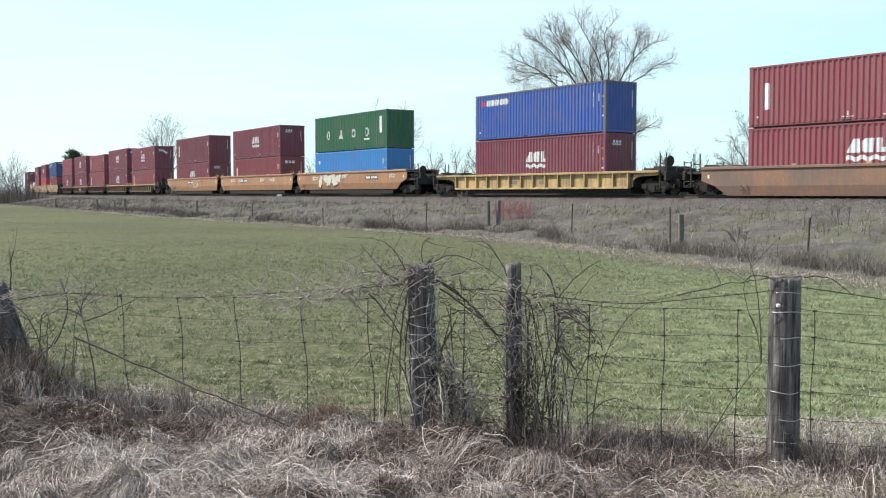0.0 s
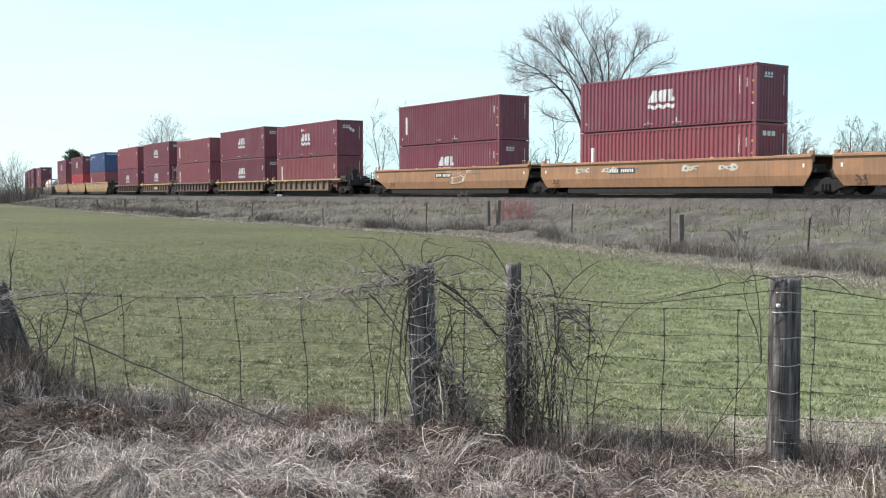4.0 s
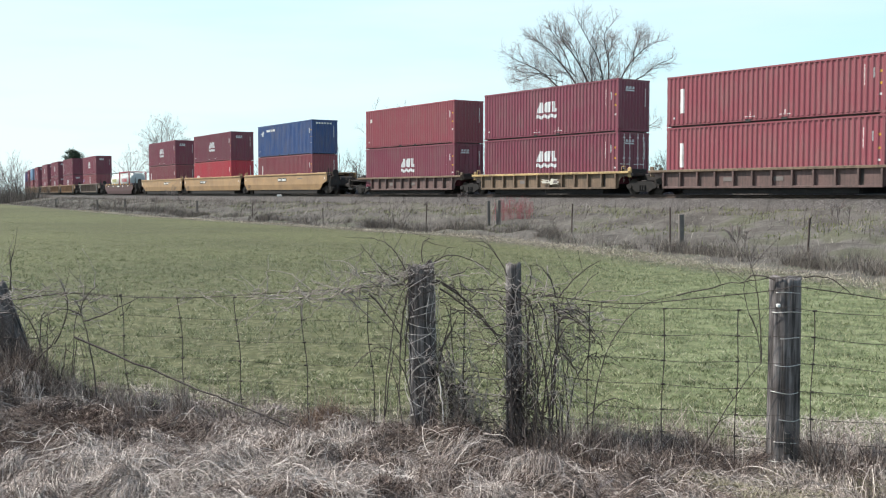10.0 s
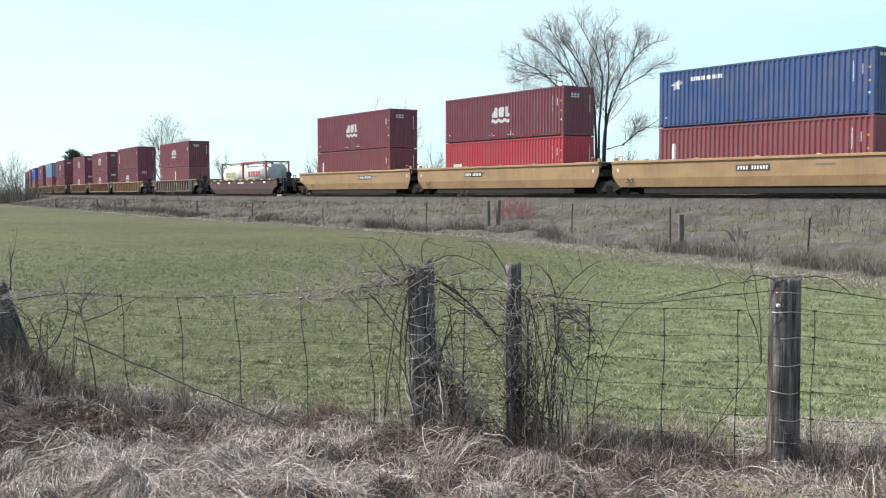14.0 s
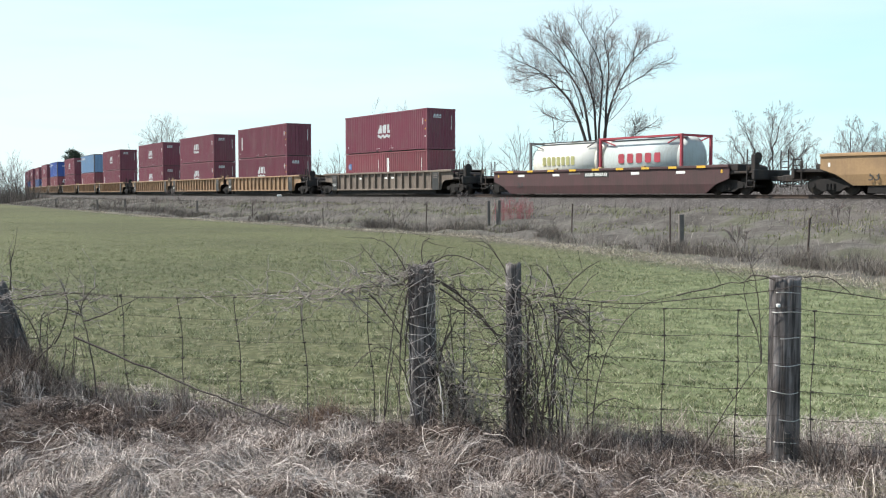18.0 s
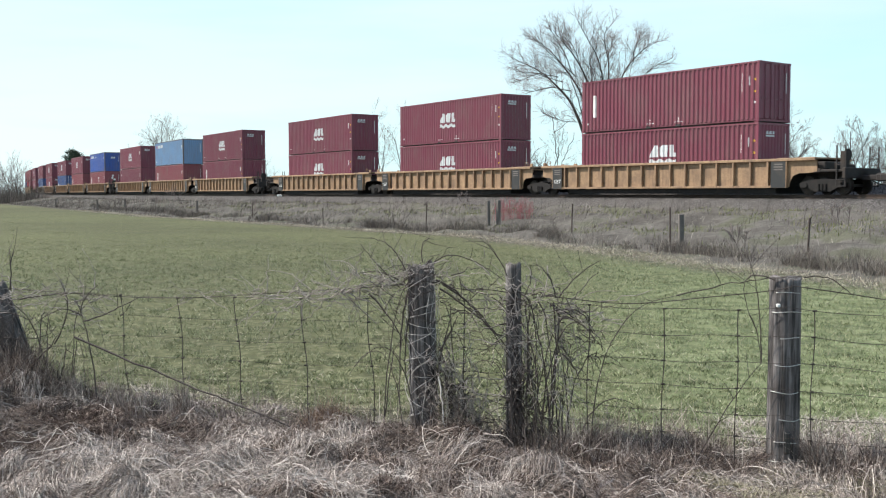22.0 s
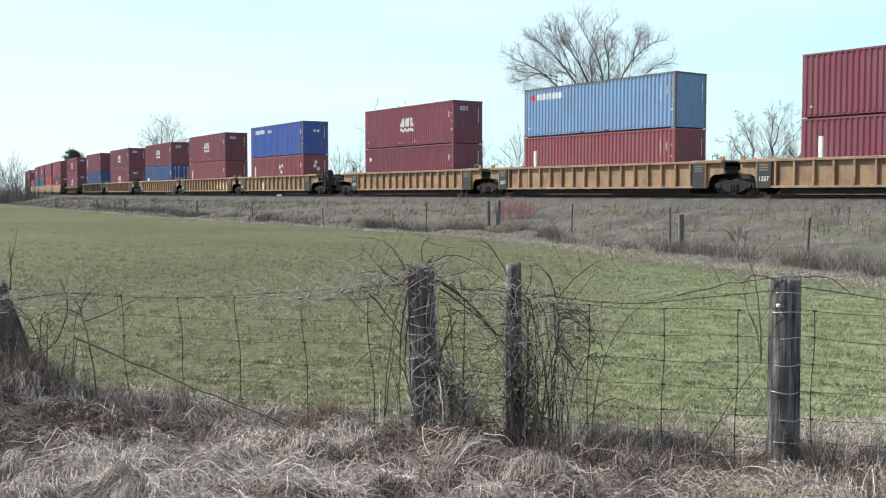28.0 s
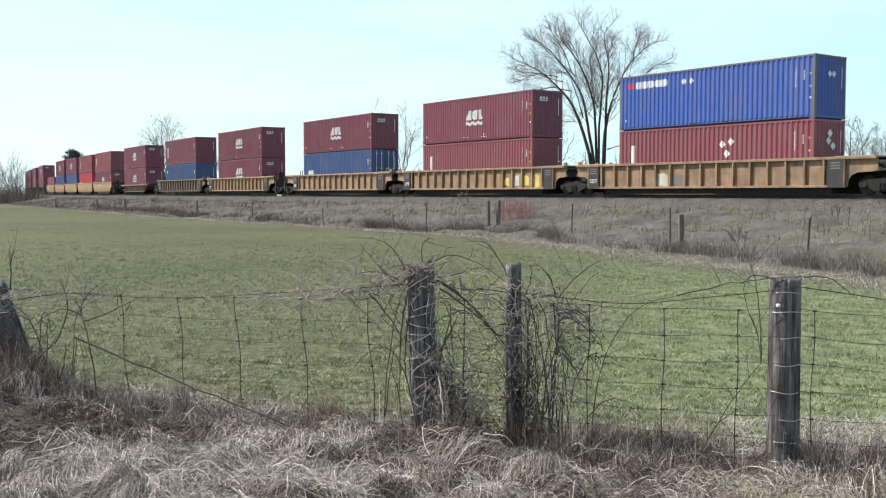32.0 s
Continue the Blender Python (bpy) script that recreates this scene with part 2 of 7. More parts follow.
def on_track(s, lateral=HALF):
    """Place and heading at s metres along the line; lateral is measured from the train's near side, away from the camera."""
    x, y, p = np.interp(s, _s, _x), np.interp(s, _s, _y), np.interp(s, _s, _phi)
    x, y = x - lateral * math.sin(p), y + lateral * math.cos(p)
    c, n = math.cos(TURN), math.sin(TURN)
    return c * x + n * y, DIST - n * x + c * y, p - TURN


def gone(t):
    """How far the train has come after t seconds."""
    return 13.385 * t - 0.01134 * t * t + 0.0000623 * t ** 3


def at_time(s, t, half_base=6.0):
    """Pose on the line of a vehicle whose middle is s at the start: it spans the curve as a chord."""
    a, b = on_track(s + gone(t) - half_base), on_track(s + gone(t) + half_base)
    return pose((a[0] + b[0]) / 2, (a[1] + b[1]) / 2, 0, 0, 0, math.degrees(math.atan2(b[1] - a[1], b[0] - a[0])))


RIDERS = []                     # (thing, place along the train, offset on its vehicle)


# ---------------------------------------------------------------- ground
def smooth(a, b, x):
    t = np.clip((x - a) / (b - a), 0, 1)
    return t * t * (3 - 2 * t)


_line = np.array([on_track(s)[:2] for s in np.arange(-900, 100, 4.0)])


def track_offset(x, y):
    """Distance from the middle of the track, positive on the camera's side."""
    x, y = np.atleast_1d(np.asarray(x, float)), np.atleast_1d(np.asarray(y, float))
    best, sign = np.full(x.shape, 1e9), np.ones(x.shape)
    for (ax, ay), (bx, by) in zip(_line[:-1], _line[1:]):
        dx, dy = bx - ax, by - ay
        u = np.clip(((x - ax) * dx + (y - ay) * dy) / (dx * dx + dy * dy), 0, 1)
        d = np.hypot(x - ax - u * dx, y - ay - u * dy)
        near = d < best
        best = np.where(near, d, best)
        sign = np.where(near, np.where(dx * (y - ay) - dy * (x - ax) > 0, -1.0, 1.0), sign)
    return best * sign


def waves(x, y, size, seed=0.0):
    """Smooth unevenness of about the given size, between -1 and 1."""
    q = 6.283 / size
    return (np.sin(q * x + 1.3 * np.sin(q * 0.7 * y + seed)) + np.sin(q * 0.83 * y + 1.7 * np.sin(q * 0.61 * x + 2.1 + seed))
            + np.sin(q * 0.57 * (x + y) + 0.9 + 2 * seed)) / 3


def fence_gap(x, y):
    """Distance beyond the near fence's line, positive towards the field."""
    return (y - 7.04 + 0.318 * (x + 0.1)) * 0.953


EDGE_Y = (-40, 5, 19.5, 24.4, 29.1, 34.5, 43, 47.6, 56, 76.3, 192, 330, 470)
EDGE_X = (16, 11.5, 8.5, 7.0, 5.9, 4.1, 1.4, -2.2, -7.2, -20.5, -83.5, -152, -200)


def bank_gap(x, y):
    """Distance beyond the field's far edge, positive on the embankment."""
    return (x - np.interp(y, EDGE_Y, EDGE_X)) * 0.84 + 0.5 * waves(x, y, 9, 7)


def ground_z(x, y, d=None):
    x, y = np.atleast_1d(np.asarray(x, float)), np.atleast_1d(np.asarray(y, float))
    d = track_offset(x, y) if d is None else d
    gap = bank_gap(x, y)
    up = np.clip(gap, 0, None) / (np.clip(gap, 0, None) + np.clip(d - 3.2, 0.01, None))
    bank = 1.02 * smooth(0, 1, up) ** 0.9
    bed = 0.51 * (1 - smooth(2.0, 3.4, np.abs(d)))
    z = np.where(d > 0, bank, 1.02 + 1.25 * smooth(2.5, 5.2, -d) + 0.5 * smooth(13, 120, -d)) + bed
    rough = 0.16 * waves(x, y, 6.1, 6) + 0.13 * waves(x, y, 2.9, 1) + 0.07 * waves(x, y, 1.1, 2)
    z += rough * smooth(3.2, 5, d) * smooth(0, 1.5, gap)
    z += 0.02 * waves(x, y, 7, 3) * smooth(0, 3, -gap)
    verge = 1 - smooth(0.2, 1.2, fence_gap(x, y))
    z += verge * (0.075 * waves(x, y, 1.3, 4) + 0.07 * waves(x, y, 0.5, 5) + 0.03)
    z += 0.24 * np.exp(-((x + 3.5) / 1.2) ** 2 - ((y - 7.9) / 0.6) ** 2)
    return z


def build_ground():
    ang = np.concatenate([np.arange(-180, -34, 4.0), np.arange(-34, 34, 0.28), np.arange(34, 180, 4.0)])
    rad = [0.4]
    while rad[-1] < 4000:
        rad.append(rad[-1] * (1.022 if rad[-1] < 420 else 1.12))
    a, r = np.meshgrid(np.radians(ang), np.array(rad))
    x, y = (r * np.sin(a)).ravel(), (r * np.cos(a)).ravel()
    d = track_offset(x, y)
    z = ground_z(x, y, d)
    na, nr = len(ang), len(rad)
    idx = np.arange(na * nr).reshape(nr, na)
    f = np.stack([idx[:-1], np.roll(idx[:-1], -1, 1), np.roll(idx[1:], -1, 1), idx[1:]], -1).reshape(-1, 4)
    me = mesh_from("ground", np.stack([x, y, z], 1), f[:, ::-1], smooth=True)
    hub = bmesh.new()
    hub.from_mesh(me)
    hub.verts.ensure_lookup_table()
    hub.faces.new([hub.verts[i] for i in range(na)][::-1])
    hub.to_mesh(me)
    hub.free()
    gap = bank_gap(x, y)
    # stone stretched wide beyond the track: its dark tone stands for shade under cars
    for key, val in (("stone", 1 - smooth(2.6, 4.0, np.where(d > 0, d, np.abs(d) * 0.22) + 0.5 * waves(x, y, 1.3))), ("bank", smooth(-0.5, 0.7, gap)), ("lush", smooth(0.06, 0.30, x / np.maximum(y, 1.0) + 0.04 * waves(x, y, 3, 2)) * (1 - smooth(26, 40, y))), ("oil_shade", 1 - smooth(1.5, 2.3, np.abs(d) + 0.2 * waves(x, y, 2.0))),
                     ("straw", np.maximum(1 - smooth(0.2, 1.6, fence_gap(x, y) + 0.5 * waves(x, y, 2.3)), 0.95 * np.exp(-((gap + 0.5) / 0.8) ** 2)))):
        at = me.attributes.new(key, "FLOAT", "POINT")
        at.data.foreach_set("value", np.clip(val, 0, 1).astype(np.float32))
    m = bpy.data.materials.new("ground_earth_and_grass")
    m.use_nodes = True
    n, link = m.node_tree.nodes, m.node_tree.links
    bsdf = n["Principled BSDF"]
    bsdf.inputs["Roughness"].default_value = 0.95
    bsdf.inputs["Specular IOR Level"].default_value = 0.15
    geo = n.new("ShaderNodeNewGeometry")

    def tex(scale, detail=5.0):
        q = n.new("ShaderNodeTexNoise")
        q.inputs["Scale"].default_value, q.inputs["Detail"].default_value = scale, detail
        link.new(geo.outputs["Position"], q.inputs["Vector"])
        return q.outputs[0]

    def ramp(src, *stops):
        q = n.new("ShaderNodeValToRGB")
        e = q.color_ramp.elements
        while len(e) < len(stops):
            e.new(0.5)
        for k, (p, c) in zip(e, stops):
            k.position, k.color = p, (*c, 1)
        link.new(src, q.inputs[0])
        return q.outputs[0]

    def mix(fac, a_, b_, mode="MIX"):
        q = n.new("ShaderNodeMix")
        q.data_type, q.blend_type = "RGBA", mode
        link.new(fac, q.inputs[0]) if hasattr(fac, "is_linked") else None
        if not hasattr(fac, "is_linked"):
            q.inputs[0].default_value = fac
        link.new(a_, q.inputs[6])
        link.new(b_, q.inputs[7])
        return q.outputs[2]

    def attr(key):
        q = n.new("ShaderNodeAttribute")
        q.attribute_name = key
        return q.outputs["Fac"]

    big, mid, fine = tex(0.09), tex(2.4, 8), tex(9, 8)
    field = mix(0.62, ramp(mid, (0.3, FIELD[0]), (0.52, FIELD[1]), (0.72, FIELD[2])), ramp(fine, (0.28, FIELD[0]), (0.5, FIELD[1]), (0.72, FIELD[3])))
    broad = ramp(big, (0.35, (0.82, 0.80, 0.80)), (0.65, (1.15, 1.12, 1.05)))
    field = mix(1.0, field, broad, "MULTIPLY")
    rich = mix(0.5, ramp(mid, (0.36, LUSH[0]), (0.5, LUSH[1]), (0.63, LUSH[2])), ramp(fine, (0.28, LUSH[0]), (0.5, LUSH[1]), (0.72, LUSH[2])))
    field = mix(attr("lush"), field, rich)
    dry = mix(0.5, ramp(mid, (0.3, STRAW[0]), (0.5, STRAW[1]), (0.7, STRAW[2])), ramp(fine, (0.3, STRAW[0]), (0.55, STRAW[1]), (0.75, STRAW[2])))
    bankc = mix(0.5, ramp(tex(0.45, 6), (0.33, BANK[0]), (0.46, BANK[1]), (0.54, BANK[2]), (0.62, BANK[3])), ramp(tex(4, 8), (0.3, BANK[0]), (0.5, BANK[1]), (0.75, BANK[2])))
    stone = ramp(tex(14, 4), (0.32, (0.03, 0.028, 0.026)), (0.5, (0.085, 0.078, 0.074)), (0.72, (0.21, 0.195, 0.19)))
    col = mix(attr("bank"), field, bankc)
    col = mix(attr("straw"), col, dry)
    # oil-fouled bed between the rails, darkened further for the shade under the cars
    oil_shade_tone = ramp(tex(14, 4), (0.32, (0.012, 0.011, 0.010)), (0.6, (0.04, 0.037, 0.034)), (0.8, (0.09, 0.08, 0.075)))
    col = mix(attr("stone"), col, stone)
    col = mix(attr("oil_shade"), col, oil_shade_tone)
    link.new(col, bsdf.inputs["Base Color"])
    bp = n.new("ShaderNodeBump")
    bp.inputs["Strength"].default_value, bp.inputs["Distance"].default_value = 0.4, 0.03
    link.new(fine, bp.inputs["Height"])
    link.new(bp.outputs[0], bsdf.inputs["Normal"])
    me.materials.clear()
    me.materials.append(m)
    tagged(new("ground", me), "green field with dry grass verge and a weedy railway embankment", "ground", kind="structure")


FIELD = ((0.035, 0.038, 0.023), (0.098, 0.105, 0.053), (0.162, 0.170, 0.089), (0.27, 0.262, 0.172))
LUSH = ((0.048, 0.056, 0.03), (0.132, 0.152, 0.076), (0.24, 0.262, 0.147))
STRAW = ((0.03, 0.024, 0.021), (0.095, 0.078, 0.069), (0.24, 0.205, 0.18))
BANK = ((0.047, 0.042, 0.037), (0.098, 0.089, 0.078), (0.158, 0.145, 0.13), (0.105, 0.112, 0.066))
build_ground()


# ---------------------------------------------------------------- rails and ties
def sweep(name, profile, s0, s1, step, lateral, z, material, label):
    ss = np.arange(s0, s1 + step / 2, step)
    verts, faces, k = [], [], len(profile)
    for s in ss:
        for dy, dz in profile:
            x, y, _ = on_track(s, lateral + dy)
            verts.append((x, y, z + dz))
    for i in range(len(ss) - 1):
        for j in range(k):
            a, b = i * k + j, i * k + (j + 1) % k
            faces.append((a, b, b + k, a + k))
    me = mesh_from(name, verts, faces)
    me.materials.append(material)
    return tagged(new(name, me), label, "rail", kind="structure")


RAIL = [(-0.075, -0.17), (0.075, -0.17), (0.07, -0.15), (0.012, -0.13), (0.012, -0.05), (0.036, -0.035), (0.034, 0), (-0.034, 0), (-0.036, -0.035), (-0.012, -0.05), (-0.012, -0.13), (-0.07, -0.15)]
for side in (-0.7525, 0.7525):
    sweep("rail", RAIL, -720, 70, 4.0, HALF + side, RAIL_TOP, M_RAIL, "rust-brown steel running rail on wooden ties")
tie_me = box_mesh("tie", -0.11, 0.11, -1.3, 1.3, -0.17, 0.0, bevel=0.012)
track_bed = tagged(new("railway_ties"), "row of dark creosoted wooden ties bedded in grey ballast", "railway ties", kind="structure")
for i in range(290):
    s = 48 - 0.53 * i
    x, y, h = on_track(s)
    part("tie", tie_me, M_TIE, track_bed, pose(x, y, RAIL_TOP - 0.172, 0, 0, math.degrees(h)))


# ---------------------------------------------------------------- containers
LONG = 12.192
M_OLIVE = mat("olive_marking", (0.38, 0.37, 0.16), 0.6, 0, 0.15, 2, 20, 0.0)
M_LOGO = mat("weathered_white_logo", (0.62, 0.64, 0.64), 0.6, 0, 0.2, 2, 14, 0.0, (0.3, 0.25, 0.26), 0.4, 0.4)
# truck iron coloured near black, with the shade under the cars put in
M_TRUCK = mat("shade_black_truck_iron", (0.014, 0.012, 0.011), 0.85, 0.1, 0.4, 3, 25, 0.2, (0.04, 0.03, 0.025), 0.5)
M_TANKRED = mat("dull_red_marking", (0.38, 0.05, 0.07), 0.6, 0, 0.15, 2, 20, 0.0)
M_TANK = [mat("white_tank_jacket", (0.74, 0.73, 0.67), 0.5, 0, 0.08, 1.2, 12, 0.02, (0.45, 0.40, 0.18), 0.55, 0.5), mat("pale_grey_tank_jacket", (0.46, 0.51, 0.50), 0.5, 0, 0.08, 1.2, 12, 0.02, (0.30, 0.29, 0.24), 0.55, 0.5)]


def corrugated(name, length, z0, z1, pitch, depth):
    """An upright sheet along x with trapezoid ribs; its outer flats lie at y = 0, its grooves behind them."""
    count = max(1, round(length / pitch))
    p = length / count
    xs = []
    for i in range(count):
        x = -length / 2 + i * p
        xs += [(x, 0), (x + p * 0.27, 0), (x + p * 0.5, depth), (x + p * 0.77, depth)]
    xs.append((length / 2, 0))
    verts = [(x, y, z0) for x, y in xs] + [(x, y, z1) for x, y in xs]
    k = len(xs)
    return mesh_from(name, verts, [(i, i + 1, i + 1 + k, i + k) for i in range(k - 1)])


def container(color, h, doors, label, length=LONG, group="containers on the train"):
    """A shipping container standing on z = 0; x runs along the train, its near side is at -y."""
    m = PAINT[color]
    thing = tagged(new("shipping_container"), label, "container", group)
    K = (round(h, 3), length)
    fr = M_FRAME if color in ("blue", "greyblue") else m
    hl = length / 2
    side = shared(("side", K), lambda: corrugated("side_panel", length - 0.28, 0.14, h - 0.06, 0.285, 0.055))
    part("side_panel", side, m, thing, pose(0, -HALF + 0.008, 0))
    part("side_panel", side, m, thing, pose(0, HALF - 0.008, 0, 0, 0, 180))
    end = shared(("end", K), lambda: corrugated("end_panel", 2 * HALF - 0.30, 0.14, h - 0.08, 0.25, 0.045))
    part("end_panel", end, m, thing, pose(-hl + 0.015, 0, 0, 0, 0, -90))
    post = shared(("post", K), lambda: box_mesh("corner_post", -0.075, 0.075, -0.075, 0.075, 0.118, h - 0.118, bevel=0.015))
    for x in (-1, 1):
        for y in (-1, 1):
            part("corner_post", post, fr, thing, pose(x * (hl - 0.08), y * (HALF - 0.08), 0))
    rail_me = shared(("lrail", K), lambda: box_mesh("side_rail", -hl + 0.17, hl - 0.17, -0.03, 0.03, -0.04, 0.04))
    for y in (-1, 1):
        part("top_rail", rail_me, fr, thing, pose(0, y * (HALF - 0.035), h - 0.05))
        bot = part("bottom_rail", shared(("brail", K), lambda: box_mesh("bottom_rail", -hl + 0.17, hl - 0.17, -0.03, 0.03, -0.035, 0.07)), m, thing, pose(0, y * (HALF - 0.085), 0.085))
    if length == LONG:
        for x in (-1.02, 1.02):
            part("fork_pocket", shared("pocket", lambda: box_mesh("fork_pocket", -0.16, 0.16, -0.01, 0.01, -0.05, 0.06)), M_BLACKMARK, thing, pose(x, -HALF + 0.05, 0.07))
    hdr = shared(("hdr", K), lambda: box_mesh("end_rail", -0.03, 0.03, -HALF + 0.16, HALF - 0.16, -0.055, 0.055))
    for x in (-1, 1):
        part("end_header", hdr, fr, thing, pose(x * (hl - 0.04), 0, h - 0.06))
        part("end_sill", hdr, m, thing, pose(x * (hl - 0.04), 0, 0.08))
    part("roof", shared(("roof", K), lambda: box_mesh("roof", -hl + 0.05, hl - 0.05, -HALF + 0.06, HALF - 0.06, -0.03, 0.0)), m, thing, pose(0, 0, h - 0.012))
    part("floor", shared(("floor", K), lambda: box_mesh("floor", -hl + 0.1, hl - 0.1, -HALF + 0.14, HALF - 0.14, -0.022, 0.14)), M_STEEL, thing)
    cast = shared("cast", lambda: box_mesh("corner_casting", -0.089, 0.089, -0.081, 0.081, 0, 0.118, bevel=0.008))
    for x in (-1, 1):
        for y in (-1, 1):
            for z in (0, h - 0.118):
                part("corner_casting", cast, fr, thing, pose(x * (hl - 0.086), y * (HALF - 0.078), z))
    for x in (-1, 1):
        part("twist_lock", shared("tl", lambda: box_mesh("twist_lock", -0.11, 0.11, -0.05, 0.05, -0.042, 0.012, bevel=0.008)), M_TANK[1] if x < 0 else m, thing, pose(x * (hl - 0.16), -HALF + 0.045, 0.0))
    if doors:
        leaf = shared(("leaf", K), lambda: box_mesh("door", -0.02, 0.02, -0.52, 0.52, 0.15, h - 0.12, bevel=0.01))
        rod = shared(("rod", K), lambda: rod_mesh(h))
        for y in (-0.535, 0.535):
            d = part("door", leaf, m, thing, pose(hl - 0.05, y, 0))
            for q in (-0.22, 0.22):
                part("lock_rod", rod, M_WHITE if doors == 2 else m, d, pose(0.05, q, 0))
    else:
        part("end_panel", end, m, thing, pose(hl - 0.015, 0, 0, 0, 0, 90))
    return thing


def rod_mesh(h):
    bm = bmesh.new()
    add_cyl(bm, (0, 0, 0.1), (0, 0, h - 0.07), 0.02, n=6)
    for z in (0.25, 0.5 * h, h - 0.3):
        add_box(bm, -0.02, 0.02, -0.06, 0.06, z - 0.04, z + 0.04)
    add_box(bm, 0.01, 0.035, -0.3, 0.02, 1.1, 1.14)
    return bm_mesh("lock_rod", bm)


def plate(name, outline, thick=0.006):
    return slab(name, outline, -thick, 0.0)


def rect(x0, z0, x1, z1):
    return [(x0, z0), (x1, z0), (x1, z1), (x0, z1)]


def rib_depth(x, length):
    """How far the side sheet of a container lies behind its outer flats at x."""
    run = length - 0.28
    pitch = run / max(1, round(run / 0.285))
    return float(np.interp((x + run / 2) % pitch / pitch, (0, 0.27, 0.5, 0.77, 1.0), (0, 0, 0.055, 0.055, 0)))


def painted(name, outlines, x, length):
    """A coat of paint of the given outlines, laid over the ribs of the side sheet round x."""
    bm = bmesh.new()
    for outline in outlines:
        bm.faces.new([bm.verts.new((px, 0, pz)) for px, pz in outline])
    bmesh.ops.triangulate(bm, faces=bm.faces[:])
    run = length - 0.28
    pitch = run / max(1, round(run / 0.285))
    lo, hi = min(p[0] for o in outlines for p in o), max(p[0] for o in outlines for p in o)
    for i in range(int((x + lo + run / 2) / pitch) - 1, int((x + hi + run / 2) / pitch) + 2):
        for f in (0, 0.27, 0.5, 0.77):
            at = -run / 2 + (i + f) * pitch - x
            if lo < at < hi:
                bmesh.ops.bisect_plane(bm, geom=bm.verts[:] + bm.edges[:] + bm.faces[:], plane_co=(at, 0, 0), plane_no=(1, 0, 0))
    for v in bm.verts:
        v.co.y = rib_depth(v.co.x + x, length)
    for f in bm.faces:
        f.normal_update()
        if f.normal.y > 0:
            f.normal_flip()
    me = bpy.data.meshes.new(name)
    bm.to_mesh(me)
    bm.free()
    return me


def decal(thing, name, key, outline, material, x, z, label="", length=LONG):
    me = shared(("decal", key, round(x, 3), length), lambda: painted(name, outline if isinstance(outline[0], list) else [outline], x, length))
    return part(name, me, material, thing, pose(x, -HALF + 0.004, z), label)


def end_decal(thing, name, key, outline, material, y, z):
    me = shared(("decal", key), lambda: plate(name, outline))
    return part(name, me, material, thing, pose(LONG / 2 + 0.004, y, z, 0, 0, 90))


def wave_band():
    top = [(-0.95 + 0.05 * i, 0.08 + 0.05 * math.sin(i * 0.05 / 1.9 * 2 * math.pi * 3)) for i in range(39)]
    return top + [(x, z - 0.2) for x, z in reversed(top)]


def big_logo(thing, h):
    """Three bold white blocks over a white wavy band, in the middle of the side."""
    z = h * 0.45
    decal(thing, "logo_block", "blk_a", [(-0.92, 0.0), (-0.25, 0.0), (-0.28, 0.62), (-0.60, 0.62)], M_LOGO, 0, z + 0.1)
    decal(thing, "logo_block", "blk_b", [(-0.18, 0.08), (-0.08, 0.0), (0.36, 0.0), (0.40, 0.62), (-0.05, 0.62), (-0.18, 0.52)], M_LOGO, 0, z + 0.1)
    decal(thing, "logo_block", "blk_c", [(0.48, 0.0), (0.95, 0.0), (0.95, 0.2), (0.76, 0.2), (0.76, 0.62), (0.48, 0.62)], M_LOGO, 0, z + 0.1)
    decal(thing, "logo_wave", "wave", wave_band(), M_LOGO, 0, z - 0.12)
    for k, w in enumerate((0.10, 0.11, 0.09)):
        end_decal(thing, "logo_block", ("endlogo", k), [(-w, -0.02), (w, -0.02), (w * 0.8, 0.13), (-w * 0.5, 0.13)], M_LOGO, -0.57 + 0.24 * k, h - 0.53)
    end_decal(thing, "logo_wave", "endwave", rect(-0.34, -0.14, 0.34, -0.06), M_LOGO, -0.35, h - 0.53)


def number_marks(thing, h):
    """Upright rows of unreadable small marks near the end of the side."""
    decal(thing, "code_strip", "code1", rect(-0.022, -0.45, 0.022, 0.45), M_WHITE, 5.05, h * 0.66)
    decal(thing, "code_strip", "code2", rect(-0.022, -0.22, 0.022, 0.22), M_WHITE, 5.5, h * 0.68)
    for k, (dz, mt) in enumerate(((0.70, M_YELLOW), (0.50, M_YELLOW), (0.32, M_WHITE))):
        decal(thing, "warning_mark", "wm", rect(-0.045, -0.05, 0.045, 0.05), mt, 5.82, h * dz)
    decal(thing, "code_mark", "cm1", rect(-0.04, -0.05, 0.04, 0.05), M_WHITE, -5.6, h * 0.17)
    end_decal(thing, "code_strip", "code3", rect(-0.02, -0.5, 0.02, 0.5), M_WHITE, 0.85, h * 0.66)


def lift_marks(thing):
    for x in (-0.9, 1.05):
        for k in (-0.22, 0.0, 0.22):
            decal(thing, "lift_mark", "lift1", rect(-0.085, -0.014, 0.085, 0.014), M_WHITE, x + k, 0.26)
        decal(thing, "lift_mark", "lift2", rect(-0.03, 0.03, 0.03, 0.2), M_WHITE, x, 0.28)


def white_bar(thing, h, x=-5.1):
    decal(thing, "code_panel", ("bar", h), rect(-0.13, -0.62, 0.13, 0.62), M_WHITE, x, h * 0.5)


def diamond(thing, x, z, r=0.16, mt=None, end=False):
    o = [(0, -r), (r, 0), (0, r), (-r, 0)]
    if end:
        return end_decal(thing, "placard", ("dia", r), o, mt or M_WHITE, x, z)
    return decal(thing, "placard", ("dia", r), o, mt or M_WHITE, x, z)


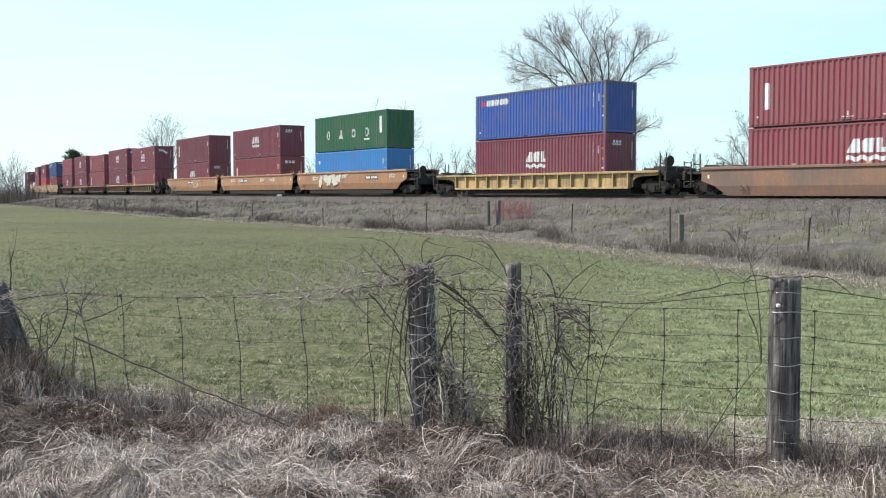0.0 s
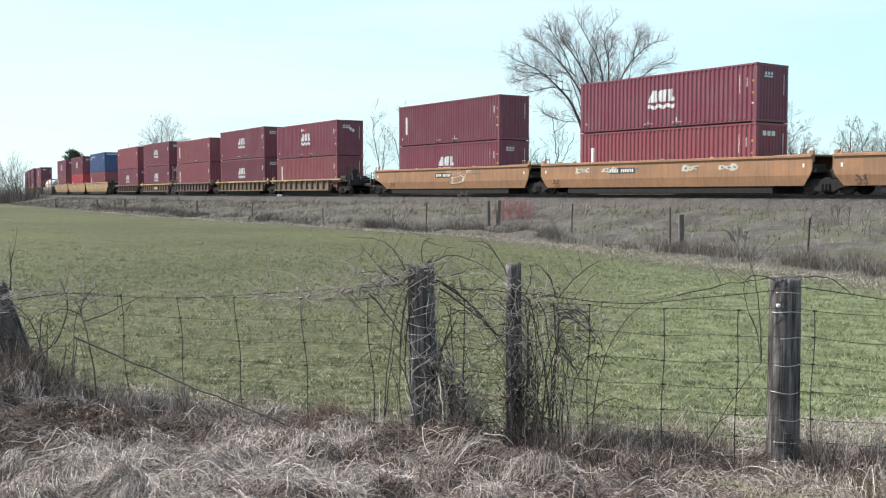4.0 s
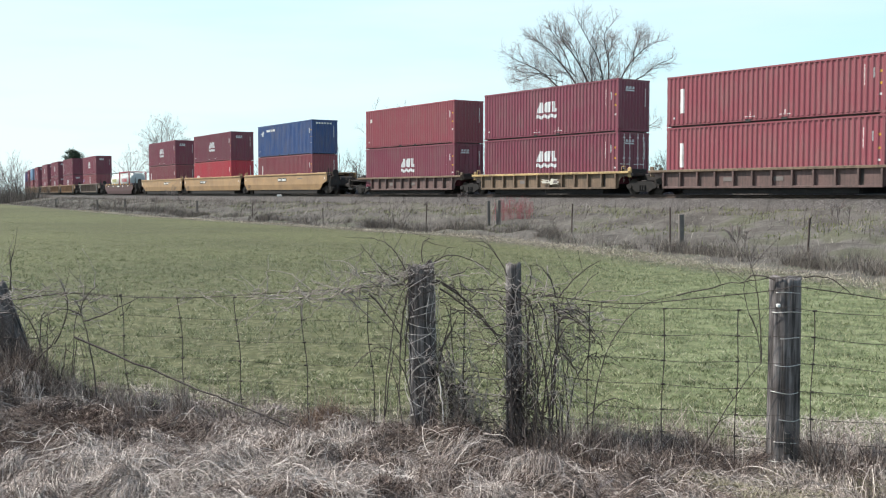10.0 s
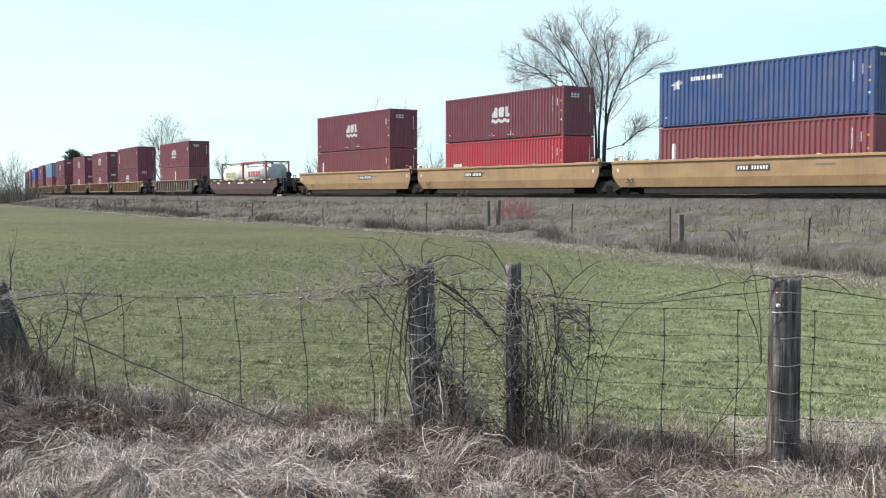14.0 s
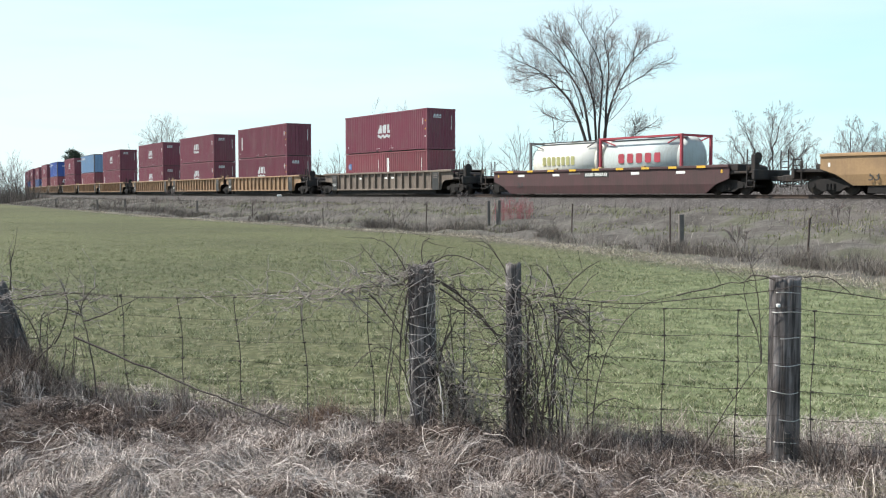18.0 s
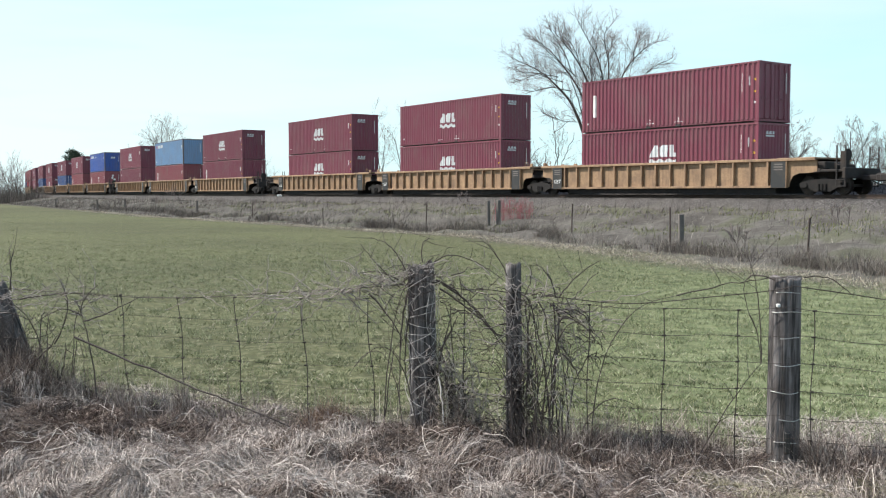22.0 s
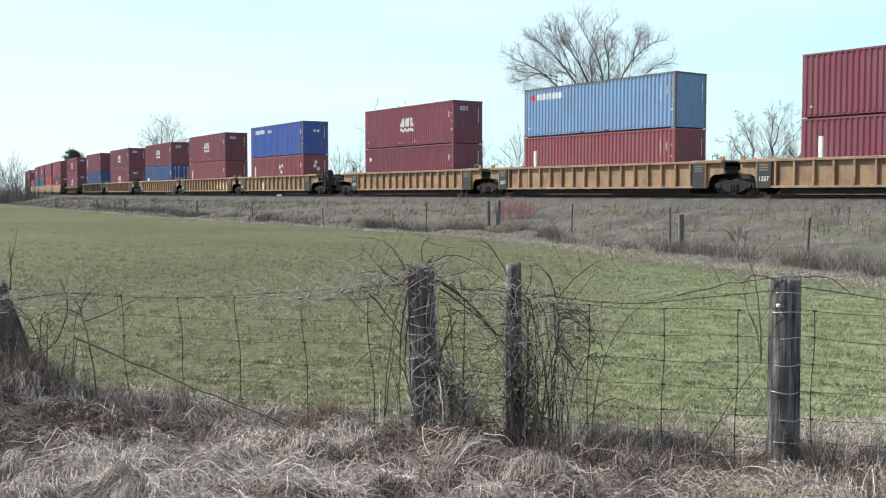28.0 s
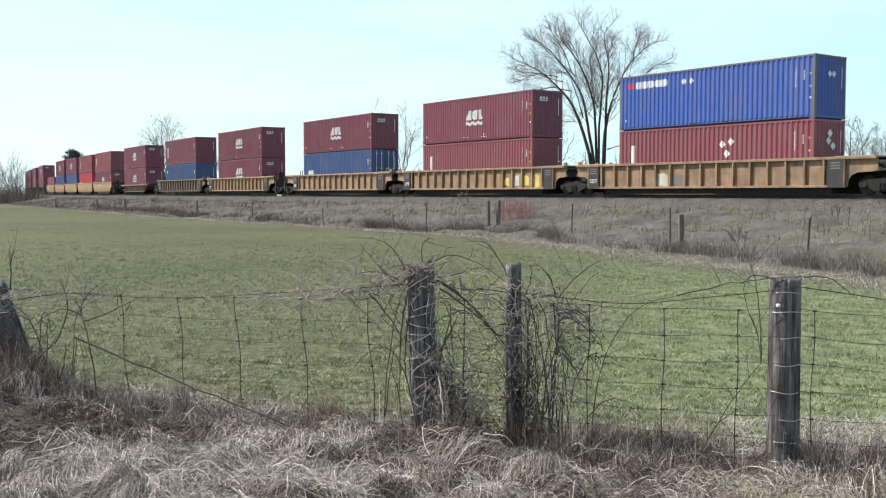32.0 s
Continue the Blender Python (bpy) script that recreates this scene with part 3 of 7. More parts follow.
def lease_logo(thing, h, color, x=-4.2):
    """A red square and a row of white rounded blocks high on the side."""
    z = h - 0.55
    decal(thing, "logo_square", "lsq", rect(-0.3, -0.18, 0.12, 0.16), M_REDMARK if color else M_WHITE, x - 1.0, z)
    for i in range(5):
        w = 0.21
        o = [(-w, -0.12), (-w * 0.6, -0.19), (w * 0.6, -0.19), (w, -0.12), (w, 0.12), (w * 0.6, 0.19), (-w * 0.6, 0.19), (-w, 0.12)]
        decal(thing, "logo_block", "lblk", o, M_LOGO, x - 0.55 + i * 0.46, z)


def spaced_logo(thing, h):
    """Four widely spaced white blocks across the side and a white panel by the end."""
    rim = [(0.30 * math.cos(k * math.pi / 6), 0.36 * math.sin(k * math.pi / 6)) for k in range(13)]
    ring = [[a, b, (b[0] * 0.58, b[1] * 0.64), (a[0] * 0.58, a[1] * 0.64)] for a, b in zip(rim[:-1], rim[1:])]
    for i, x in enumerate((-3.6, -1.35, 0.8, 3.0)):
        decal(thing, "logo_block", ("sp", i % 2), [(-0.34, -0.35), (0.34, -0.35), (0.09, 0.35), (-0.09, 0.35)] if i == 1 else ring, M_LOGO, x, h * 0.46)
    decal(thing, "code_panel", "spbar", rect(-0.2, -0.62, 0.2, 0.62), M_WHITE, 5.15, h * 0.62)
    decal(thing, "code_strip", "spsm", rect(-0.45, -0.06, 0.45, 0.06), M_WHITE, 3.0, h * 0.27)


def emblem_logo(thing, h):
    """A white winged emblem with a row of small white blocks."""
    z = h - 0.62
    o = [(-0.55, -0.05), (-0.1, -0.1), (-0.25, -0.38), (0.1, -0.3), (0.3, -0.38), (0.25, -0.1), (0.5, 0.1), (0.2, 0.12), (0.25, 0.32), (0.0, 0.2), (-0.2, 0.1)]
    decal(thing, "emblem", "emb", [(px * 0.8, pz * 0.75) for px, pz in o], M_LOGO, -4.95, z - 0.1)
    for i in range(6):
        decal(thing, "logo_block", "emb2", rect(-0.13, -0.1, 0.13, 0.1), M_WHITE, -3.9 + i * 0.34, z + 0.1)
    for i in range(6):
        end_decal(thing, "logo_block", "emb3", rect(-0.09, -0.07, 0.09, 0.07), M_WHITE, -0.75 + i * 0.26, h - 0.3)


def small_logo(thing, h):
    for i in range(3):
        decal(thing, "logo_block", "sml", rect(-0.14, -0.25, 0.14, 0.25), M_WHITE, -5.0 + i * 0.34, h * 0.42)


LOOKS = {
    "maroon": "maroon corrugated container", "rust": "rust-red corrugated container", "brick": "brick-red corrugated container",
    "red": "bright red corrugated container", "blue": "royal-blue corrugated container", "navy": "dark navy corrugated container",
    "sky": "light-blue corrugated container", "greyblue": "faded grey-blue corrugated container", "green": "dark green corrugated container",
}
HC, STD = 2.896, 2.591
MARKS = {
    "logo": " with white wave logo", "bar": " with white code panel", "plain": " with small white codes",
    "lease": " with red and white logo", "spaced": " with four white blocks", "emblem": " with white winged emblem",
    "small": " with small white logo", "tri": " with diamond placards", "tex": " with white code panel",
}


def load(color, marks, h=HC, doors=0, tier="lower"):
    where = " in a well car" if tier == "lower" else " stacked on another"
    c = container(color, h, doors, LOOKS[color] + MARKS[marks] + where)
    if marks == "logo":
        big_logo(c, h)
        number_marks(c, h)
        if tier == "upper":
            lift_marks(c)
    if marks in ("bar", "tri", "tex"):
        white_bar(c, h)
        number_marks(c, h)
        if tier == "upper":
            lift_marks(c)
    if marks == "plain":
        number_marks(c, h)
        decal(c, "code_panel", "smallcode", rect(-0.16, -0.14, 0.16, 0.14), M_WHITE, -5.3, h * 0.72)
    if marks == "lease":
        lease_logo(c, h, True)
        number_marks(c, h)
    if marks == "spaced":
        spaced_logo(c, h)
    if marks == "emblem":
        emblem_logo(c, h)
        number_marks(c, h)
    if marks == "small":
        small_logo(c, h)
        number_marks(c, h)
    if marks == "tri":
        for x, z in ((-0.1, 0.66), (0.42, 0.70), (0.18, 0.5)):
            diamond(c, x + 1.0, z * h, 0.2)
        for y, z in ((-0.1, 0.66), (0.25, 0.58), (0.0, 0.78)):
            diamond(c, y, z * h, 0.2, None, True)
    if marks == "tex":
        for i in range(3):
            end_decal(c, "logo_block", "tx", rect(-0.13, -0.12, 0.13, 0.12), M_WHITE, -0.6 + i * 0.34, h - 0.5)
    return c


# ---------------------------------------------------------------- well cars
def wheel_mesh():
    bm = bmesh.new()
    for a, b, r in ((-0.07, 0.05, 0.42), (0.05, 0.075, 0.455), (-0.09, -0.07, 0.12)):
        add_cyl(bm, (0, a, 0), (0, b, 0), r, n=20)
    add_cyl(bm, (0, -0.085, 0), (0, -0.07, 0), 0.34, 0.36, n=20)
    return bm_mesh("wheel", bm)


def side_frame_mesh():
    o = [(-1.15, -0.12), (-0.75, -0.12), (-0.42, -0.30), (0.42, -0.30), (0.75, -0.12), (1.15, -0.12), (1.18, 0.1), (0.85, 0.17), (0.5, 0.27), (-0.5, 0.27), (-0.85, 0.17), (-1.18, 0.1)]
    bm = bmesh.new()
    bm.from_mesh(slab("side_frame", o, -0.07, 0.07))
    for x in (-0.89, 0.89):
        add_cyl(bm, (x, -0.12, 0), (x, 0.06, 0), 0.13, n=10)
    for x in (-0.17, 0, 0.17):
        add_cyl(bm, (x, -0.09, -0.22), (x, -0.09, 0.05), 0.07, n=8)
    return bm_mesh("side_frame", bm)


def truck(parent, x):
    """A two-axle truck under the car at x."""
    z = RAIL_TOP + 0.42
    t = part("truck", shared("bolster", lambda: box_mesh("truck", -0.2, 0.2, -1.0, 1.0, 0.05, 0.35, bevel=0.03)), M_TRUCK, parent, pose(x, 0, z))
    for y in (-1.02, 1.02):
        part("side_frame", shared("sideframe", side_frame_mesh), M_TRUCK, t, pose(0, y, 0.02))
    for wx in (-0.89, 0.89):
        for y, turn in ((-0.76, 0), (0.76, 180)):
            part("wheel", shared("wheel", wheel_mesh), M_WHEEL, t, pose(wx, y, 0, 0, 0, turn))
        part("axle", shared("axle", lambda: box_mesh("axle", -0.07, 0.07, -0.7, 0.7, -0.07, 0.07, bevel=0.03)), M_WHEEL, t, pose(wx, 0, 0))


def end_gear(parent, half, facing, out, reach, tall, sill):
    """The outer end of a car: draft sill over the truck, coupler, steps, hand holds and brake gear. out: how far the deck stands beyond the
    side sills; reach: from there to the middle of the coupling; facing: +1 or -1 along the train."""
    base = pose(0, 0, RAIL_TOP, 0, 0, 0 if facing > 0 else 180)
    e = half + out
    bm = bmesh.new()
    add_box(bm, half - 1.2, e, -0.42, 0.42, 0.72, 1.12, 0.04)
    add_box(bm, half - 0.1, e - 0.1, -1.25, 1.25, 1.02, 1.14, 0.02)
    add_box(bm, e - 0.18, e, -1.38, 1.38, 0.72, 1.2, 0.03)
    part("draft_sill", bm_mesh("draft_sill", bm), M_STEEL, parent, base)
    bm = bmesh.new()
    add_box(bm, e - 0.05, e + reach - 0.2, -0.12, 0.12, 0.64, 0.88, 0.03)
    add_box(bm, e + reach - 0.35, e + reach + 0.1, -0.17, 0.2, 0.58, 0.94, 0.06)
    part("coupler", bm_mesh("coupler", bm), M_STEEL, parent, base)
    bm = bmesh.new()
    add_cyl(bm, (e, 0.35, 0.75), (e + reach * 0.6, 0.3, 0.45), 0.035, n=6)
    add_cyl(bm, (e + reach * 0.6, 0.3, 0.45), (e + reach, 0.2, 0.5), 0.035, n=6)
    part("air_hose", bm_mesh("air_hose", bm), M_BLACKMARK, parent, base)
    for q in (-1.3, 1.3):
        bm = bmesh.new()
        for x in (e - 0.5, e - 0.06):
            add_box(bm, x - 0.025, x + 0.025, q - 0.025, q + 0.025, 0.35, 1.7 + tall * 0.5)
        for z in (0.38, 0.66, 1.34, 1.62):
            add_box(bm, e - 0.5, e - 0.06, q - 0.03, q + 0.03, z - 0.02, z + 0.02)
        part("ladder", bm_mesh("ladder", bm), M_STEEL, parent, base)
    bm = bmesh.new()
    add_box(bm, half - 0.7, half + 0.3, -1.1, -0.35, 1.14, 1.5, 0.04)
    part("brake_box", bm_mesh("brake_box", bm), M_STEEL, parent, base)
    part("valve_box", shared(("vbox", half), lambda: box_mesh("valve_box", half - 0.2, half + 0.5, 0.2, 1.0, 1.14, 1.4, bevel=0.05)), M_STEEL, parent, base)
    bm = bmesh.new()
    add_cyl(bm, (half + 0.1, -0.2, 1.32), (half + 0.1, 0.9, 1.32), 0.19, n=10)
    part("air_tank", bm_mesh("air_tank", bm), M_STEEL, parent, base)
    if tall:
        bm = bmesh.new()
        add_cyl(bm, (e - 0.35, -0.72, 1.78), (e - 0.30, -0.72, 1.78), 0.28, n=16)
        add_cyl(bm, (e - 0.42, -0.72, 1.78), (e - 0.28, -0.72, 1.78), 0.07, n=8)
        part("brake_wheel", bm_mesh("brake_wheel", bm), M_STEEL, parent, base)
        bm = bmesh.new()
        add_box(bm, e - 0.6, e - 0.36, -0.9, -0.5, 1.1, 1.95, 0.03)
        part("brake_stand", bm_mesh("brake_stand", bm), M_STEEL, parent, base)


def ribbed_side(half, top, wl, wr, z0=0.36):
    """wl, wr: how far each wheel opening reaches into the side."""
    def arch(w):
        return [(half - w, z0), (half - w * 0.97, 0.6), (half - w * 0.86, 0.86), (half - w * 0.65, 0.98), (half - w * 0.2, 1.0), (half, 1.05)]
    return [(-x, z) for x, z in reversed(arch(wl))] + arch(wr) + [(half, top), (-half, top)]


CAR_NAMES = {"orange": "orange-brown painted", "yellow": "faded yellow painted", "tan": "tan-yellow painted", "honey": "honey-yellow painted", "brown": "weathered brown painted", "umber": "dull umber-brown painted", "plum": "worn plum-brown painted", "taupe": "dirty taupe painted", "dark": "dark maroon painted"}


def grab_iron():
    """A bent hoop standing on the car's end."""
    bm = bmesh.new()
    add_cyl(bm, (-0.14, 0, 0), (-0.14, 0, 0.26), 0.02, n=6)
    add_cyl(bm, (0.14, 0, 0), (0.14, 0, 0.26), 0.02, n=6)
    add_cyl(bm, (-0.16, 0, 0.26), (0.16, 0, 0.26), 0.02, n=6)
    return bm_mesh("grab_iron", bm)


def well_car(style, color, half, left_truck, right_truck, left_reach, right_reach, caps=None):
    """One well unit, its middle at x = 0; z is the world's height. half: half its length over the side sills."""
    m = CAR_PAINT[color]
    cap = CAR_PAINT[caps] if caps else m
    kinds = {"smooth": " well car with smooth sides", "ribbed": " well car with ribbed sides", "low": " low-sided ribbed well car"}
    car = tagged(new("well_car"), CAR_NAMES[color] + kinds[style] + " on the track", "rail car", "well cars of the train")
    top = {"dark": 1.46, "umber": 1.36}.get(color, 1.82) if style == "smooth" else {"ribbed": 1.68, "low": 1.28}[style]
    yo = 1.36
    base = pose(0, 0, RAIL_TOP)
    wide = 1.45 if style == "ribbed" else 2.15
    wl, wr = 0.95 if left_reach is None else wide, 0.95 if right_reach is None else wide
    for y in (-1, 1):
        yy = y * yo
        if style == "smooth":
            jl, jr = left_reach is None, right_reach is None
            if y > 0:
                jl, jr = jr, jl
            me = shared(("smside", half, top, jl, jr), lambda: smooth_panel(half, top, jl, jr))
            part("side_sill", me, m, car, base @ (pose(0, -yo, 0) if y < 0 else pose(0, yo, 0, 0, 0, 180)))
        else:
            me = shared(("rbside", half, top, wl, wr), lambda: slab("side_sill", ribbed_side(half, top - 0.1, wl, wr), -0.02, 0.02))
            part("side_sill", me, m, car, base @ pose(0, yy - y * 0.09, 0))
            rib = shared(("rib", top), lambda: rib_mesh(top))
            first, last = -half + wl + 0.1, half - wr - 0.1
            count = int(round((last - first) / (0.98 if style == "ribbed" else 1.15)))
            for i in range(count + 1):
                part("rib", rib, m, car, base @ pose(first + (last - first) * i / count, yy, 0, 0, 0, 0 if y < 0 else 180))
            part("bottom_chord", shared(("bch", half, wl, wr), lambda: box_mesh("bottom_chord", -half + wl + 0.05, half - wr - 0.05, -0.08, 0.08, 0.31, 0.42, bevel=0.01)), m, car, base @ pose(0, yy, 0))
        part("top_chord", shared(("tch", half, top), lambda: box_mesh("top_chord", -half, half, -0.1, 0.06, top - 0.13, top, bevel=0.015)), cap, car, base @ pose(0, yy, 0, 0, 0, 0 if y < 0 else 180))
    for x, reach in ((-1, left_reach), (1, right_reach)):
        if reach is None:
            for y in (-1, 1):
                part("corner_block", shared(("cblk", style), lambda: box_mesh("corner_block", -0.13, 0.13, -0.06, 0.06, -0.35, 0.2, bevel=0.03)), cap, car, base @ pose(x * (half - 0.12), y * 1.24, top))
            part("grab_iron", shared("grab", grab_iron), cap, car, base @ pose(x * (half - 0.55), -1.3, top))
    # floor hung low and near black, standing in for shade below the sills
    part("floor", shared(("wfl", half), lambda: box_mesh("floor", -half + 2.2, half - 2.2, -1.24, 1.24, 0.04, 0.5, bevel=0.03)), M_TRUCK, car, base)
    for x, far in ((-1, left_truck), (1, right_truck)):
        def deck():
            bm = bmesh.new()
            add_box(bm, half - 2.15, half - 1.95, -1.3, 1.3, 0.4, top - 0.15)
            add_box(bm, half - 2.0, half + 0.15, -1.28, 1.28, 1.0, 1.18, 0.02)
            add_box(bm, half - 0.5, half + 0.75, -0.35, 0.35, 0.72, 1.12, 0.04)
            add_box(bm, half - 1.6, half - 0.5, -0.9, 0.5, 1.18, 1.42, 0.04)
            return bm_mesh("end_platform", bm)
        part("end_platform", shared(("deck", half, top), deck), M_STEEL, car, base @ pose(0, 0, 0, 0, 0, 0 if x > 0 else 180))
        if style != "low":
            part("end_cover", shared(("cov", half, top), lambda: box_mesh("end_cover", half - 2.1, half - 0.2, -1.3, 1.3, top - 0.06, top + 0.03, bevel=0.015)), cap, car, base @ pose(0, 0, 0, 0, 0, 0 if x > 0 else 180))
    if left_truck is not None:
        truck(car, left_truck)
    if right_truck is not None:
        truck(car, right_truck)
    for facing, reach in ((-1, left_reach), (1, right_reach)):
        if reach is not None:
            out = max(0.5, min(1.5, reach - 0.95))
            end_gear(car, half, facing, out, reach - out, 1 if facing > 0 else 0, top)
    return car


def smooth_panel(half, top, jl, jr):
    """The slab side of a well: an upright upper plate and a lower plate that leans inwards; jl, jr: an end joined to the next unit."""
    low, bend_z, foot = top - 0.67, top - 0.94, top - 1.42
    (a, b), (c, d) = ((0.12, 0.5) if j else (0.8, 1.55) for j in (jl, jr))
    bm = bmesh.new()
    bm.from_mesh(slab("upper", [(-half, low), (-half + a, bend_z), (half - c, bend_z), (half, low), (half, top), (-half, top)], -0.03, 0.03))
    skirt = [(-half + a, bend_z, -0.03), (half - c, bend_z, -0.03), (half - d, foot, 0.06), (-half + b, foot, 0.06)]
    f = [bm.verts.new(v) for v in skirt] + [bm.verts.new((x, z, y + 0.05)) for x, z, y in skirt]
    for k in range(4):
        f[k].co = (skirt[k][0], skirt[k][2], skirt[k][1])
        f[k + 4].co = (skirt[k][0], skirt[k][2] + 0.05, skirt[k][1])
    bm.faces.new(f[:4])
    bm.faces.new(f[4:][::-1])
    for k in range(4):
        bm.faces.new((f[k], f[(k + 1) % 4], f[(k + 1) % 4 + 4], f[k + 4]))
    return bm_mesh("side_sill", bm)


def rib_mesh(top):
    return slab("rib", [(-0.045, 0.4), (0.045, 0.4), (0.045, top - 0.13), (-0.045, top - 0.13)], -0.085, 0.08)


def tank_container(lead, label):
    """A twenty-foot tank in a steel frame."""
    thing = tagged(new("tank_container"), label, "tank container", "tank containers on the train")
    h, hl = 2.591, 3.03
    bm = bmesh.new()
    add_cyl(bm, (-hl + 0.35, 0, 1.34), (hl - 0.35, 0, 1.34), 1.19, n=36)
    add_cyl(bm, (-hl + 0.15, 0, 1.34), (-hl + 0.35, 0, 1.34), 0.85, 1.19, n=36)
    add_cyl(bm, (hl - 0.35, 0, 1.34), (hl - 0.15, 0, 1.34), 1.19, 0.85, n=36)
    me = bm_mesh("tank", bm)
    for p in me.polygons:
        p.use_smooth = True
    part("tank", me, M_TANK[lead], thing)
    fm = M_TANKRED if lead else M_FRAME
    for x in (-1, 1):
        for y in (-1, 1):
            part("frame_post", shared("tpost", lambda: box_mesh("frame_post", -0.07, 0.07, -0.07, 0.07, 0, h, bevel=0.01)), fm, thing, pose(x * (hl - 0.07), y * (HALF - 0.07), 0))
        part("frame_beam", shared("tbeam", lambda: box_mesh("frame_beam", -0.05, 0.05, -HALF + 0.14, HALF - 0.14, -0.06, 0.06)), fm, thing, pose(x * (hl - 0.07), 0, h - 0.07))
        for y in (-1, 1):
            bm = bmesh.new()
            add_cyl(bm, (x * (hl - 0.14), y * (HALF - 0.08), h - 0.1), (x * (hl - 1.1), y * (HALF - 0.2), h - 0.45), 0.04, n=6)
            part("brace", bm_mesh("brace", bm), fm, thing)
    for y in (-1, 1):
        part("frame_rail", shared("trail", lambda: box_mesh("frame_rail", -hl + 0.14, hl - 0.14, -0.05, 0.05, -0.06, 0.06)), fm, thing, pose(0, y * (HALF - 0.06), 0.08))
        if lead:
            part("top_rail", shared("ttop", lambda: box_mesh("top_rail", -hl + 0.14, hl - 0.14, -0.04, 0.04, -0.05, 0.05)), fm, thing, pose(0, y * (HALF - 0.06), h - 0.06))
        part("walkway", shared("twalk", lambda: box_mesh("walkway", -hl + 0.3, hl - 0.3, -0.16, 0.16, -0.02, 0.02)), M_STEEL, thing, pose(0, y * 0.55, h - 0.06))
    part("hatch", shared("thatch", lambda: box_mesh("hatch", -0.3, 0.3, -0.25, 0.25, 0, 0.16, bevel=0.05)), M_STEEL, thing, pose(0, 0, h - 0.19))
    for i in range(5 if lead else 7):
        wdt = 0.22 if lead else 0.15
        o = [(-wdt, -0.2), (-wdt * 0.7, -0.26), (wdt * 0.7, -0.26), (wdt, -0.2), (wdt, 0.2), (wdt * 0.7, 0.26), (-wdt * 0.7, 0.26), (-wdt, 0.2)]
        part("logo_block", shared(("tk", lead), lambda: plate("logo_block", o)), M_TANKRED if lead else M_OLIVE, thing, pose(-1.3 + i * 0.66 if lead else -1.65 + i * 0.42, -1.196, 1.40))
    return thing



def lettering(text, size):
    """Flat letters as a mesh, upright in the xz plane, facing -y, centred."""
    cu = bpy.data.curves.new("lettering", "FONT")
    cu.body, cu.size, cu.extrude, cu.align_x, cu.align_y = text, size, 0.004, "CENTER", "CENTER"
    tmp = bpy.data.objects.new("lettering", cu)
    me = bpy.data.meshes.new_from_object(tmp)
    bpy.data.objects.remove(tmp)
    me.transform(pose(0, 0, 0, 90, 0, 0))
    me.materials.clear()
    return me


def car_decal(car, name, key, outline, material, x, z, y, label=""):
    me = shared(("cd", key), lambda: plate(name, outline))
    return part(name, me, material, car, pose(x, y, RAIL_TOP + z), label)


def number_board(car, x, z, y, dark=True):
    """A dark board whose marks are plain pale bars."""
    board = car_decal(car, "number_board", "nb", rect(-0.98, -0.15, 0.98, 0.15), M_BLACKMARK if dark else M_BOARD, x, z, y)
    for i in range(11):
        if i != 4:
            part("mark", shared("nbm", lambda: plate("mark", [(-0.055, -0.09), (0.04, -0.09), (0.055, 0.09), (-0.04, 0.09)])), M_WHITE, board, pose(-0.82 + i * 0.163, -0.007, 0))


def graffiti(car, x, z, y, width, height, count, material, seed, fill=None):
    """Sprayed shapes: jagged overlapping blobs of uneven size, each with a smaller one laid over it."""
    rng = np.random.default_rng(seed)
    inner = fill or M_BOARD
    for i in range(count):
        w, cx = width / count * rng.uniform(0.5, 0.85), x - width / 2 + width * (i + 0.5) / count + rng.normal(0, 0.05)
        h, cz = height / 2 * rng.uniform(0.6, 1.0), z + rng.normal(0, 0.06) * height
        o = []
        for k in range(14):
            a = 2 * math.pi * k / 14
            q = abs(math.cos(a)) ** 0.5 * math.copysign(1, math.cos(a)), abs(math.sin(a)) ** 0.5 * math.copysign(1, math.sin(a))
            r = rng.uniform(0.55, 1.1)
            o.append((q[0] * w * r + 0.25 * q[1] * h * (-1) ** i, q[1] * h * r))
        part("graffiti", plate("graffiti", o, 0.004 + 0.001 * (i % 3)), material, car, pose(cx, y, RAIL_TOP + cz))
        k = 0.88 if fill is M_SPRAY else 0.74 if fill else rng.uniform(0.25, 0.5)
        part("graffiti_fill", plate("graffiti_fill", [(a * k + (0 if fill else 0.3 * w), b * (0.9 if fill is M_SPRAY else 0.8 if fill else k)) for a, b in o], 0.003), inner, car, pose(cx, y - 0.006 - 0.001 * (i % 3), RAIL_TOP + cz))


def sprayed_panels(car, x0, count, paints, seed):
    """Ragged patches of spray paint on the recessed plates between the ribs."""
    rng = np.random.default_rng(seed)
    for k in range(count):
        x, low, high = x0 + 0.98 * k, rng.uniform(-0.45, -0.3), rng.uniform(0.2, 0.42)
        o = [(-0.4, low), (0.0, low + rng.uniform(0, 0.12)), (0.4, low + rng.uniform(-0.05, 0.1)), (0.4, high * rng.uniform(0.5, 1.0)), (0.12, high), (-0.1, high * rng.uniform(0.3, 0.9)), (-0.4, high)]
        part("graffiti", plate("graffiti", o, 0.004), paints[k], car, pose(x, -1.294, RAIL_TOP + 0.82))


